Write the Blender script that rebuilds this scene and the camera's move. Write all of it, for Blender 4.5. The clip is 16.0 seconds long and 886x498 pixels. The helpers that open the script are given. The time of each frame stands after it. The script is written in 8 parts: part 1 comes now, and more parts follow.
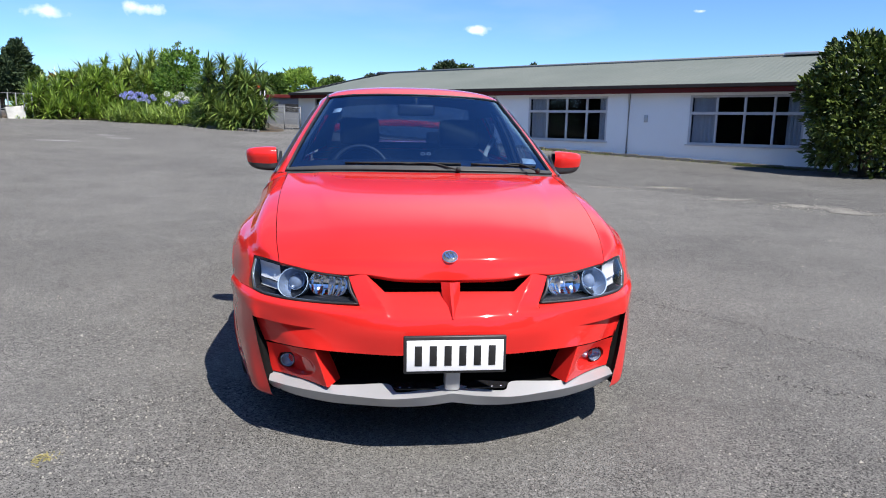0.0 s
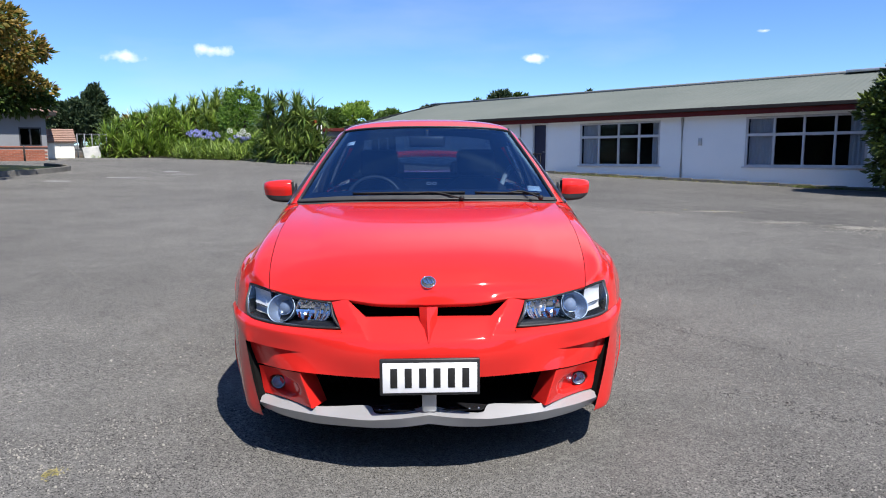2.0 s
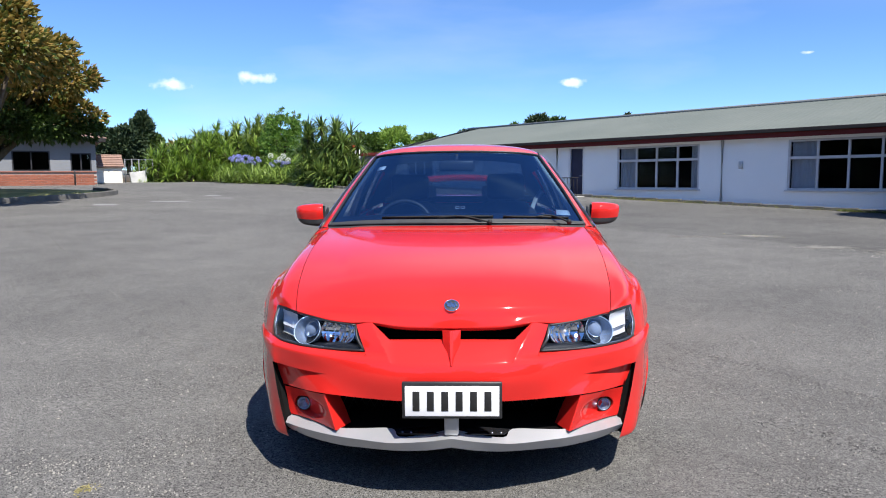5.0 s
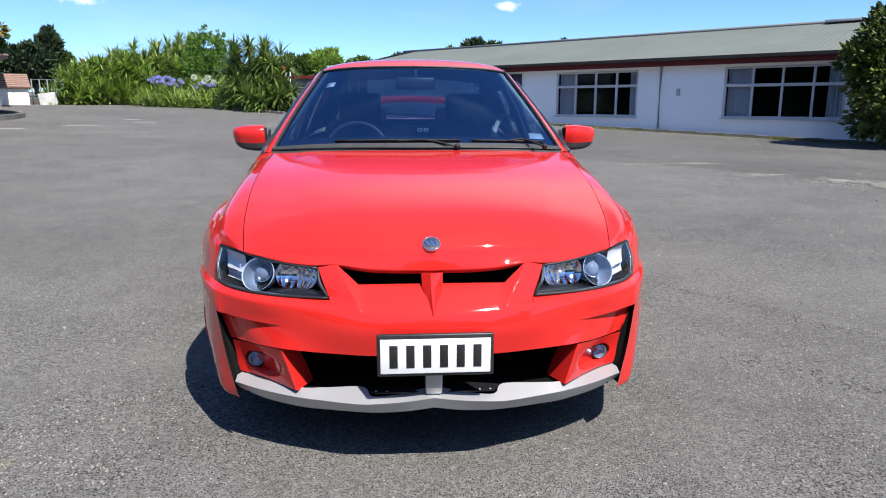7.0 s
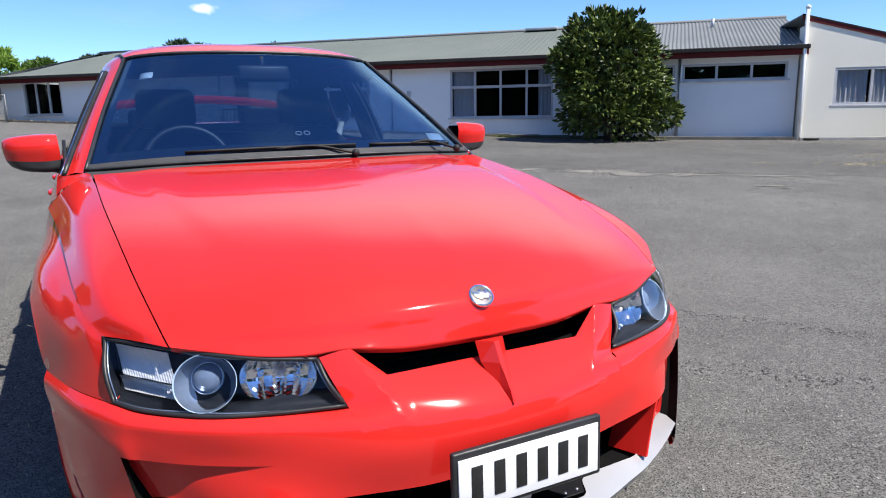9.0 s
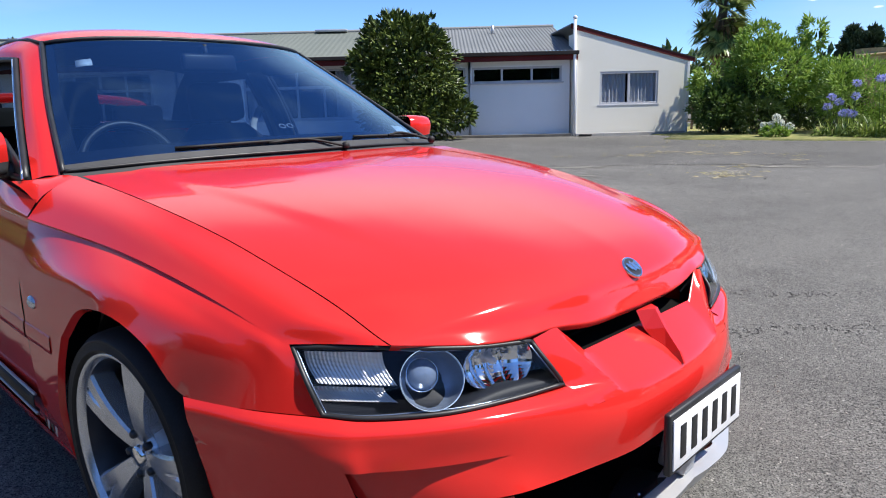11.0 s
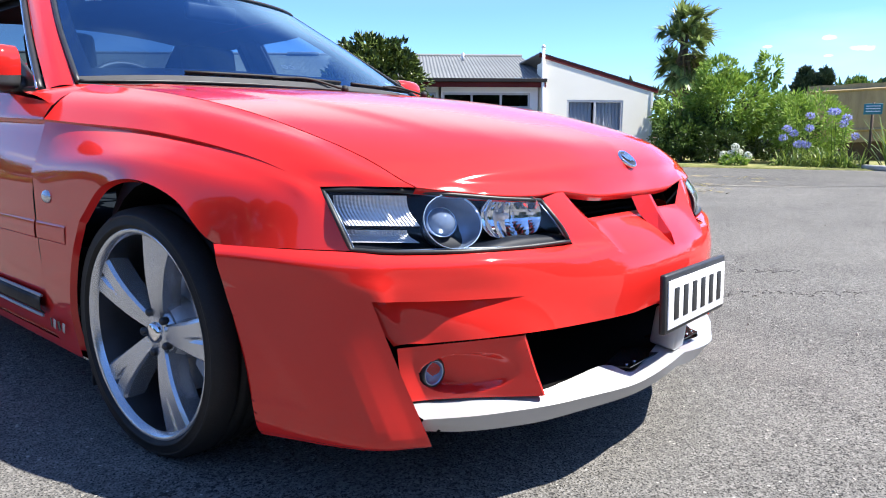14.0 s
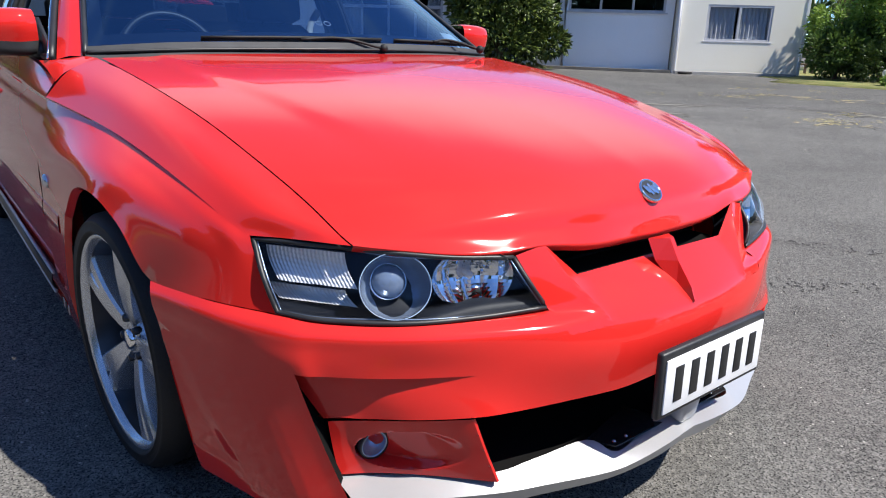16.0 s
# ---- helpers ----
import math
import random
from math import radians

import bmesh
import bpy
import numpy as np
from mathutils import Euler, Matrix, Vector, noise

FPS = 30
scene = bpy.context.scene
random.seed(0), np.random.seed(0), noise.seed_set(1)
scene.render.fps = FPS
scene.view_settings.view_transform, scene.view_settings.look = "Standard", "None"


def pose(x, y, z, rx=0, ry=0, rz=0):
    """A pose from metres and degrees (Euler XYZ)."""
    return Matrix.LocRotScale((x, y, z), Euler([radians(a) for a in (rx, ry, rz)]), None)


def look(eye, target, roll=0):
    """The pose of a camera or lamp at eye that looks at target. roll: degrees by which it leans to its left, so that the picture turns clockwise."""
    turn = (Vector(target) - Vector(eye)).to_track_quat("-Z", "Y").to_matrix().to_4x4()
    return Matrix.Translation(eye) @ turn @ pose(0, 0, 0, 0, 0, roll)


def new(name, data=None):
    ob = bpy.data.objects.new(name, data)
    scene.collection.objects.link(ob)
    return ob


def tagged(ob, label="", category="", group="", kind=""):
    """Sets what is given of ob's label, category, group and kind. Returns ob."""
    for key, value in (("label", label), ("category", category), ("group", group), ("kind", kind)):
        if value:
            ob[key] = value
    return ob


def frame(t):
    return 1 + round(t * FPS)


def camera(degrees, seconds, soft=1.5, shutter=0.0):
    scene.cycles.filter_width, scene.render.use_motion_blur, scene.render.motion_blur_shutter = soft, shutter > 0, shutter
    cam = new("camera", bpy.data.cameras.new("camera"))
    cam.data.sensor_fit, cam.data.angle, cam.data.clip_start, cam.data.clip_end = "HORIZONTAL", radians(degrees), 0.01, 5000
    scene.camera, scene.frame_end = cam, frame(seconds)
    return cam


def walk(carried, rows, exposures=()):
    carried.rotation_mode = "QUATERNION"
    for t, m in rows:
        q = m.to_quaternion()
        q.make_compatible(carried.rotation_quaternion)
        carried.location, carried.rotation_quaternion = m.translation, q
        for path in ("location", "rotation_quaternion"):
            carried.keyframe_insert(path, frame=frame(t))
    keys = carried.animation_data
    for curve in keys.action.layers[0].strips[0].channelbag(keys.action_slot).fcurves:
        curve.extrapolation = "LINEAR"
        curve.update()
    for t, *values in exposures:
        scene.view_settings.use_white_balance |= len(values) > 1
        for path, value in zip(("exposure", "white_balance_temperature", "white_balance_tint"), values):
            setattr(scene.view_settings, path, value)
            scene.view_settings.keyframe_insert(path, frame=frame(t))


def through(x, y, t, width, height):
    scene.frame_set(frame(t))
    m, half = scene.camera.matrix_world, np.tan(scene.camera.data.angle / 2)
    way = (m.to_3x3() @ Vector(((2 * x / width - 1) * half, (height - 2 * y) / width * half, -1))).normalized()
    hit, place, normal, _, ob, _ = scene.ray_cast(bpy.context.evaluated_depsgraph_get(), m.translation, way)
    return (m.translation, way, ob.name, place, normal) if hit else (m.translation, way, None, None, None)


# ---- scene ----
cam = camera(66.0, 16.0, soft=1.05)
PATH = [
    (0, (-0.309, -2.335, 1.236), (-0.09, -0.378, 0.882), 1.2),
    (0.5, (-0.118, -2.231, 1.269), (-0.04, -0.272, 0.875), -0.1),
    (1, (0.007, -2.289, 1.277), (0.047, -0.31, 0.987), 0.3),
    (1.5, (0.046, -2.404, 1.287), (0.035, -0.417, 1.06), 0.7),
    (2, (0.0, -2.451, 1.245), (0.044, -0.471, 0.972), -0.3),
    (2.5, (0.034, -2.44, 1.187), (0.063, -0.465, 0.87), 0.1),
    (3, (0.052, -2.457, 1.196), (0.131, -0.477, 0.922), 0.3),
    (3.5, (0.048, -2.471, 1.196), (0.124, -0.491, 0.921), 0.2),
    (3.9, (0.066, -2.465, 1.23), (0.102, -0.486, 0.938), -1.3),
    (4, (0.061, -2.466, 1.229), (0.184, -0.486, 0.974), -3.2),
    (4.2, (0.051, -2.473, 1.244), (0.123, -0.485, 1.047), -3.1),
    (6.3, (0.058, -2.442, 1.249), (-0.054, -0.478, 0.889), 0.5),
    (6.5, (0.035, -2.355, 1.216), (-0.019, -0.396, 0.812), 1.6),
    (7, (-0.107, -2.059, 1.207), (0.02, -0.106, 0.794), 0.1),
    (7.5, (-0.219, -1.741, 1.178), (-0.09, 0.209, 0.755), 0.1),
    (8, (-0.361, -1.477, 1.195), (-0.099, 0.469, 0.815), 1.9),
    (8.5, (-0.581, -1.289, 1.198), (0.158, 0.527, 0.806), 0.7),
    (9, (-0.747, -1.1, 1.166), (0.141, 0.646, 0.761), -1.0),
    (9.2, (-0.816, -1.017, 1.166), (0.16, 0.672, 0.727), -1.5),
    (11.3, (-1.504, -0.568, 1.115), (-0.02, 0.732, 0.787), 0.3),
    (11.5, (-1.55, -0.553, 1.069), (-0.018, 0.707, 0.814), 0.9),
    (12, (-1.606, -0.586, 0.934), (-0.117, 0.718, 0.645), -0.0),
    (12.1, (-1.607, -0.59, 0.921), (-0.13, 0.708, 0.557), 0.2),
    (12.5, (-1.632, -0.613, 0.844), (-0.147, 0.663, 0.439), -0.3),
    (13, (-1.644, -0.624, 0.82), (-0.19, 0.697, 0.445), -1.3),
    (13.5, (-1.633, -0.636, 0.803), (-0.148, 0.658, 0.457), -0.6),
    (14, (-1.625, -0.636, 0.801), (-0.152, 0.678, 0.482), 0.1),
    (14.5, (-1.613, -0.65, 0.816), (-0.18, 0.699, 0.459), 0.7),
    (15, (-1.542, -0.688, 0.874), (-0.145, 0.684, 0.465), 0.8),
    (15.5, (-1.417, -0.698, 0.996), (-0.105, 0.724, 0.489), 2.5),
    (15.9, (-1.247, -0.709, 1.022), (-0.038, 0.769, 0.426), 2.1),
    (16, (-1.212, -0.658, 1.055), (-0.034, 0.841, 0.452), 1.6),
]
walk(cam, [(t, look(eye, target, roll)) for t, eye, target, roll in PATH], [(0, 0.69), (1.0, 0.69), (2.0, 0.61), (3.0, 0.65), (4.0, 0.68), (6.5, 0.71), (9.0, 0.68), (11.5, 0.68), (12.0, 0.66), (12.5, 1.02), (13.0, 1.34), (15.0, 1.34), (15.5, 1.04), (16.0, 0.66)])

# ---- light ----
SUN = Vector((0.365, -0.59, 1.03)).normalized()
world = bpy.data.worlds.new("sky")
scene.world = world
world.use_nodes = True
wn = world.node_tree
wn.nodes.clear()
sky = wn.nodes.new("ShaderNodeTexSky")
sky.sky_type, sky.sun_disc = "NISHITA", False
sky.sun_elevation = math.asin(SUN.z)
sky.sun_rotation = math.atan2(SUN.x, SUN.y)
sky.air_density, sky.dust_density, sky.ozone_density = 0.7, 0.05, 3.0
bg = wn.nodes.new("ShaderNodeBackground")
bg.inputs["Strength"].default_value = 0.079
out = wn.nodes.new("ShaderNodeOutputWorld")
# thin fair-weather haze and a few small clouds, mixed into the sky
geo = wn.nodes.new("ShaderNodeTexCoord")
wisp = wn.nodes.new("ShaderNodeTexNoise")
wisp.inputs["Scale"].default_value, wisp.inputs["Detail"].default_value = 2.2, 6.0
stretch = wn.nodes.new("ShaderNodeMapping")
stretch.inputs["Scale"].default_value = (1.0, 1.0, 4.0)
ramp = wn.nodes.new("ShaderNodeMapRange")
ramp.inputs["From Min"].default_value, ramp.inputs["From Max"].default_value = 0.52, 0.85
ramp.inputs["To Max"].default_value = 0.35
mix = wn.nodes.new("ShaderNodeMixRGB")
mix.inputs["Color2"].default_value = (7.0, 7.6, 8.0, 1)
wn.links.new(geo.outputs["Generated"], stretch.inputs["Vector"])
wn.links.new(stretch.outputs["Vector"], wisp.inputs["Vector"])
wn.links.new(wisp.outputs["Fac"], ramp.inputs["Value"])
wn.links.new(ramp.outputs["Result"], mix.inputs["Fac"])
blue = wn.nodes.new("ShaderNodeMixRGB")
blue.blend_type = "MULTIPLY"
blue.inputs["Fac"].default_value, blue.inputs["Color2"].default_value = 1.0, (0.98, 1.28, 1.66, 1)
wn.links.new(sky.outputs["Color"], blue.inputs["Color1"])
wn.links.new(blue.outputs["Color"], mix.inputs["Color1"])
shade = mix.outputs["Color"]
puff = wn.nodes.new("ShaderNodeTexNoise")
puff.inputs["Scale"].default_value, puff.inputs["Detail"].default_value = 48.0, 7.0
wn.links.new(geo.outputs["Generated"], puff.inputs["Vector"])
CLOUDS = [(-0.452, 1.048, 0.147, 0.036), (-0.316, 1.044, 0.154, 0.036), (0.155, 1.023, 0.139, 0.027), (0.493, 1.016, 0.177, 0.013), (1.140, 0.265, 0.146, 0.013), (1.167, 0.230, 0.131, 0.017), (1.079, 0.332, 0.133, 0.009), (1.136, 0.264, 0.120, 0.007)]
HAZE = [(0.70, 0.66, 0.44, 0.80, 0.65), (0.20, 0.90, 0.50, 0.60, 0.35)]  # broad thin veils
for cx, cy, cz, size, most in [(*c, 0.85) for c in CLOUDS] + HAZE:
    centre = Vector((cx, cy, cz)).normalized()
    away, flat, far, rough, cover, lay = (wn.nodes.new("ShaderNode" + k) for k in ("VectorMath", "VectorMath", "VectorMath", "Math", "MapRange", "MixRGB"))
    away.operation, flat.operation, far.operation, rough.operation = "SUBTRACT", "MULTIPLY", "LENGTH", "MULTIPLY_ADD"
    away.inputs[1].default_value, flat.inputs[1].default_value = centre, (1, 1, 3.2)
    rough.inputs[1].default_value = -size * 2.0 if size < 0.1 else 0.0
    cover.inputs["From Min"].default_value, cover.inputs["From Max"].default_value = (-size * 0.25, -size * 0.95) if size < 0.1 else (size, size * 0.1)
    cover.interpolation_type = "LINEAR" if size < 0.1 else "SMOOTHSTEP"
    cover.inputs["To Max"].default_value = most
    lay.inputs["Color2"].default_value = (11.5, 11.8, 12.2, 1)
    wn.links.new(geo.outputs["Generated"], away.inputs[0])
    wn.links.new(away.outputs["Vector"], flat.inputs[0])
    wn.links.new(flat.outputs["Vector"], far.inputs[0])
    wn.links.new(puff.outputs["Fac"], rough.inputs[0])
    wn.links.new(far.outputs["Value"], rough.inputs[2])
    wn.links.new(rough.outputs[0], cover.inputs["Value"])
    wn.links.new(cover.outputs["Result"], lay.inputs["Fac"])
    wn.links.new(shade, lay.inputs["Color1"])
    shade = lay.outputs["Color"]
wn.links.new(shade, bg.inputs["Color"])
wn.links.new(bg.outputs["Background"], out.inputs["Surface"])

sun = new("sun", bpy.data.lights.new("sun", "SUN"))
sun.data.energy, sun.data.angle, sun.data.color = 5.0, radians(0.53), (1.0, 0.955, 0.89)
sun.matrix_world = look(SUN * 60, (0, 0, 0))


# ---- materials ----
def node_material(name, rough=0.5, metal=0.0, **more):
    m = bpy.data.materials.new(name)
    m.use_nodes = True
    p = m.node_tree.nodes["Principled BSDF"]
    p.inputs["Roughness"].default_value, p.inputs["Metallic"].default_value = rough, metal
    for key, value in more.items():
        p.inputs[key.replace("_", " ")].default_value = value
    return m, m.node_tree, p


def surface(name, low, high, scale=8.0, rough=0.6, metal=0.0, bump=0.0, fine=60.0, vary=0.0, stretch=(1, 1, 1), detail=5.0, **more):
    """Colour between low and high by a coarse noise times a fine one; bump in metres from the fine one; vary: change from object to object."""
    m, t, p = node_material(name, rough, metal, **more)
    n = t.nodes
    where = n.new("ShaderNodeTexCoord")
    mapping = n.new("ShaderNodeMapping")
    mapping.inputs["Scale"].default_value = stretch
    t.links.new(where.outputs["Object"], mapping.inputs["Vector"])
    coarse, grain = n.new("ShaderNodeTexNoise"), n.new("ShaderNodeTexNoise")
    coarse.inputs["Scale"].default_value, grain.inputs["Scale"].default_value = scale, fine
    coarse.inputs["Detail"].default_value = grain.inputs["Detail"].default_value = detail
    for x in (coarse, grain):
        t.links.new(mapping.outputs["Vector"], x.inputs["Vector"])
    both = n.new("ShaderNodeMath")
    both.operation = "MULTIPLY_ADD"
    both.inputs[1].default_value = 0.6
    half = n.new("ShaderNodeMath")
    half.operation = "MULTIPLY"
    half.inputs[1].default_value = 0.4
    t.links.new(grain.outputs["Fac"], half.inputs[0])
    t.links.new(coarse.outputs["Fac"], both.inputs[0])
    t.links.new(half.outputs[0], both.inputs[2])
    spread = n.new("ShaderNodeMapRange")
    spread.inputs["From Min"].default_value, spread.inputs["From Max"].default_value = 0.34, 0.66
    t.links.new(both.outputs[0], spread.inputs["Value"])
    blend = n.new("ShaderNodeMixRGB")
    blend.inputs["Color1"].default_value, blend.inputs["Color2"].default_value = (*low, 1), (*high, 1)
    t.links.new(spread.outputs["Result"], blend.inputs["Fac"])
    colour = blend.outputs["Color"]
    if vary:
        info, hsv, amount = n.new("ShaderNodeObjectInfo"), n.new("ShaderNodeHueSaturation"), n.new("ShaderNodeMapRange")
        amount.inputs["To Min"].default_value, amount.inputs["To Max"].default_value = 1 - vary, 1 + vary
        t.links.new(info.outputs["Random"], amount.inputs["Value"])
        t.links.new(amount.outputs["Result"], hsv.inputs["Value"])
        t.links.new(colour, hsv.inputs["Color"])
        colour = hsv.outputs["Color"]
    t.links.new(colour, p.inputs["Base Color"])
    if bump:
        b = n.new("ShaderNodeBump")
        b.inputs["Distance"].default_value = bump
        t.links.new(grain.outputs["Fac"], b.inputs["Height"])
        t.links.new(b.outputs["Normal"], p.inputs["Normal"])
    return m


def foliage(name, low, high, rough=0.45, through=0.25):
    """Leaf colour that changes from leaf to leaf and along the crown, a little light passing through."""
    m, t, p = node_material(name, rough)
    n = t.nodes
    g, blend = n.new("ShaderNodeNewGeometry"), n.new("ShaderNodeMixRGB")
    blend.inputs["Color1"].default_value, blend.inputs["Color2"].default_value = (*low, 1), (*high, 1)
    t.links.new(g.outputs["Random Per Island"], blend.inputs["Fac"])
    t.links.new(blend.outputs["Color"], p.inputs["Base Color"])
    p.inputs["Specular IOR Level"].default_value = 0.35
    lit, both = n.new("ShaderNodeBsdfTranslucent"), n.new("ShaderNodeMixShader")
    both.inputs["Fac"].default_value = through
    t.links.new(blend.outputs["Color"], lit.inputs["Color"])
    t.links.new(p.outputs["BSDF"], both.inputs[1])
    t.links.new(lit.outputs["BSDF"], both.inputs[2])
    t.links.new(both.outputs["Shader"], n["Material Output"].inputs["Surface"])
    return m


def pane_glass(name, tint, gloss=0.06, sheen=(1, 1, 1)):
    """A thin clear sheet: tinted see-through, with a mirror share (gloss, head on) by the angle."""
    m, t, p = node_material(name)
    n = t.nodes
    n.remove(p)
    clear, mirror, both, f = n.new("ShaderNodeBsdfTransparent"), n.new("ShaderNodeBsdfGlossy"), n.new("ShaderNodeMixShader"), n.new("ShaderNodeLayerWeight")
    clear.inputs["Color"].default_value = (*tint, 1)
    mirror.inputs["Roughness"].default_value = 0.0
    mirror.inputs["Color"].default_value = (*sheen, 1)
    f.inputs["Blend"].default_value = 0.5
    bend, share = n.new("ShaderNodeMath"), n.new("ShaderNodeMath")
    bend.operation, share.operation = "POWER", "MULTIPLY_ADD"
    bend.inputs[1].default_value = 4.5
    share.inputs[1].default_value, share.inputs[2].default_value = 1 - gloss, gloss
    t.links.new(f.outputs["Facing"], bend.inputs[0])
    t.links.new(bend.outputs[0], share.inputs[0])
    t.links.new(share.outputs[0], both.inputs["Fac"])
    t.links.new(clear.outputs["BSDF"], both.inputs[1])
    t.links.new(mirror.outputs["BSDF"], both.inputs[2])
    t.links.new(both.outputs["Shader"], n["Material Output"].inputs["Surface"])
    return m


def car_paint():
    m, t, p = node_material("red_paint", 0.62, Specular_IOR_Level=0.05)
    p.inputs["Coat Weight"].default_value, p.inputs["Coat Roughness"].default_value = 1.0, 0.055
    p.inputs["Coat IOR"].default_value = 1.50
    n = t.nodes
    where, dust, blend = n.new("ShaderNodeTexCoord"), n.new("ShaderNodeTexNoise"), n.new("ShaderNodeMixRGB")
    dust.inputs["Scale"].default_value, dust.inputs["Detail"].default_value = 3.0, 8.0
    blend.inputs["Color1"].default_value, blend.inputs["Color2"].default_value = (0.62, 0.0185, 0.0150, 1), (0.68, 0.0245, 0.0190, 1)
    t.links.new(where.outputs["Object"], dust.inputs["Vector"])
    t.links.new(dust.outputs["Fac"], blend.inputs["Fac"])
    t.links.new(blend.outputs["Color"], p.inputs["Base Color"])
    return m


RED = car_paint()
SILVER = surface("silver_paint", (0.42, 0.425, 0.435), (0.49, 0.495, 0.50), 6, 0.42, 0.45, fine=900, Coat_Weight=0.3)
ALLOY = surface("alloy", (0.52, 0.55, 0.60), (0.61, 0.64, 0.68), 9, 0.26, 0.80, fine=700)
GUNMETAL = surface("gunmetal", (0.045, 0.047, 0.052), (0.08, 0.082, 0.09), 9, 0.35, 0.8, fine=600)
HOUSING = surface("lamp_housing", (0.005, 0.007, 0.012), (0.010, 0.013, 0.021), 6, 0.5, 0.0, Specular_IOR_Level=0.2)
SATIN = surface("satin_reflector", (0.27, 0.34, 0.47), (0.36, 0.44, 0.57), 8, 0.24, 0.6)
PROJECTOR = surface("projector_glass", (0.12, 0.16, 0.24), (0.18, 0.23, 0.33), 6, 0.04, Specular_IOR_Level=0.9)
CHROME = surface("chrome", (0.82, 0.83, 0.85), (0.88, 0.88, 0.90), 9, 0.06, 1.0)
BLACK = surface("black_plastic", (0.012, 0.012, 0.013), (0.028, 0.028, 0.03), 20, 0.45, fine=400, bump=0.0003)
COWL_GREY = surface("cowl_plastic", (0.022, 0.023, 0.026), (0.040, 0.042, 0.046), 20, 0.7, fine=300, bump=0.0004)
# near-black that stays dark in sun: shade of recesses put into the colour
DEEP_SHADE = surface("painted_deep_shade", (0.004, 0.004, 0.004), (0.008, 0.008, 0.008), 10, 0.8, Specular_IOR_Level=0.08)
GLOSSBLACK = surface("gloss_black", (0.012, 0.012, 0.014), (0.018, 0.018, 0.02), 10, 0.12)
RUBBER = surface("tyre_rubber", (0.008, 0.008, 0.008), (0.018, 0.018, 0.018), 12, 0.62, fine=200, bump=0.0004, Specular_IOR_Level=0.35)
CLOTH = surface("seat_cloth", (0.005, 0.006, 0.008), (0.012, 0.013, 0.016), 14, 0.9, fine=500, bump=0.0008)
TRIM = surface("interior_trim", (0.020, 0.023, 0.028), (0.034, 0.038, 0.045), 14, 0.8, fine=300, bump=0.0005)
WINDSCREEN = pane_glass("windscreen_glass", (0.50, 0.64, 0.78), 0.27, (0.42, 0.70, 1.0))
REARGLASS = pane_glass("rear_glass", (0.20, 0.25, 0.29), 0.08)
SIDEGLASS = pane_glass("side_glass", (0.66, 0.76, 0.82), 0.07)
LENS = pane_glass("lens_glass", (0.93, 0.95, 0.97), 0.03)
WHITE_PAINT = surface("plate_white", (0.78, 0.79, 0.80), (0.84, 0.84, 0.85), 30, 0.4)
INK = surface("plate_ink", (0.01, 0.01, 0.01), (0.02, 0.02, 0.02), 30, 0.5)
STICKER_GREEN = surface("sticker_green", (0.30, 0.50, 0.42), (0.40, 0.60, 0.52), 30, 0.5)
BELT = surface("belt_webbing", (0.34, 0.35, 0.37), (0.46, 0.47, 0.49), 30, 0.8, fine=300)
RIBBED = surface("ribbed_reflector", (0.70, 0.70, 0.72), (0.84, 0.84, 0.85), 14, 0.25, 0.35)
HALO = surface("halo_white", (0.42, 0.56, 0.75), (0.55, 0.68, 0.84), 30, 0.25)
AMBER = surface("clear_amber", (0.75, 0.62, 0.55), (0.85, 0.80, 0.78), 40, 0.15)
TAIL = surface("tail_red", (0.30, 0.01, 0.01), (0.38, 0.015, 0.012), 20, 0.15)
DISC = surface("brake_disc", (0.50, 0.50, 0.52), (0.62, 0.62, 0.63), 30, 0.5, 0.5)
CALIPER = surface("brake_caliper", (0.40, 0.41, 0.43), (0.52, 0.53, 0.55), 30, 0.5, 0.3)


# ---- building helpers ----
def part(name, bm, material, parent=None, label="", smooth=True, sharp=0.0, **tags):
    """Links a bmesh as one mesh object, under a thing or a part where parent is given."""
    me = bpy.data.meshes.new(name)
    bm.to_mesh(me)
    bm.free()
    me.materials.append(material)
    if smooth:
        me.shade_smooth()
    if sharp:
        me.set_sharp_from_angle(angle=radians(sharp))
    ob = new(name, me)
    if parent is not None:
        ob.parent = parent
    return tagged(ob, label, **tags)


def thing(name, label, category, at=(0, 0, 0), rz=0.0, group="", kind=""):
    """An Empty that carries the parts of one thing."""
    ob = new(name)
    ob.empty_display_size = 0.1
    ob.matrix_world = pose(*at, 0, 0, rz)
    return tagged(ob, label, category, group, kind)


def cr(p, n):
    """Points of a smooth curve through p, n to a span."""
    p = [Vector(q) for q in p]
    ends = [2 * p[0] - p[1], *p, 2 * p[-1] - p[-2]]
    got = []
    for i in range(1, len(p)):
        a, b, c, d = ends[i - 1:i + 3]
        for k in range(n):
            t = k / n
            got.append(0.5 * (2 * b + (c - a) * t + (2 * a - 5 * b + 4 * c - d) * t * t + (3 * b - a - 3 * c + d) * t ** 3))
    return got + [p[-1]]


def net(rows, along=6, across=6):
    """A grid of points on the smooth sheet through the rails (rows with equally many stations)."""
    rails = [cr(r, along) for r in rows]
    columns = [cr([r[i] for r in rails], across) for i in range(len(rails[0]))]
    return [[c[j] for c in columns] for j in range(len(columns[0]))]


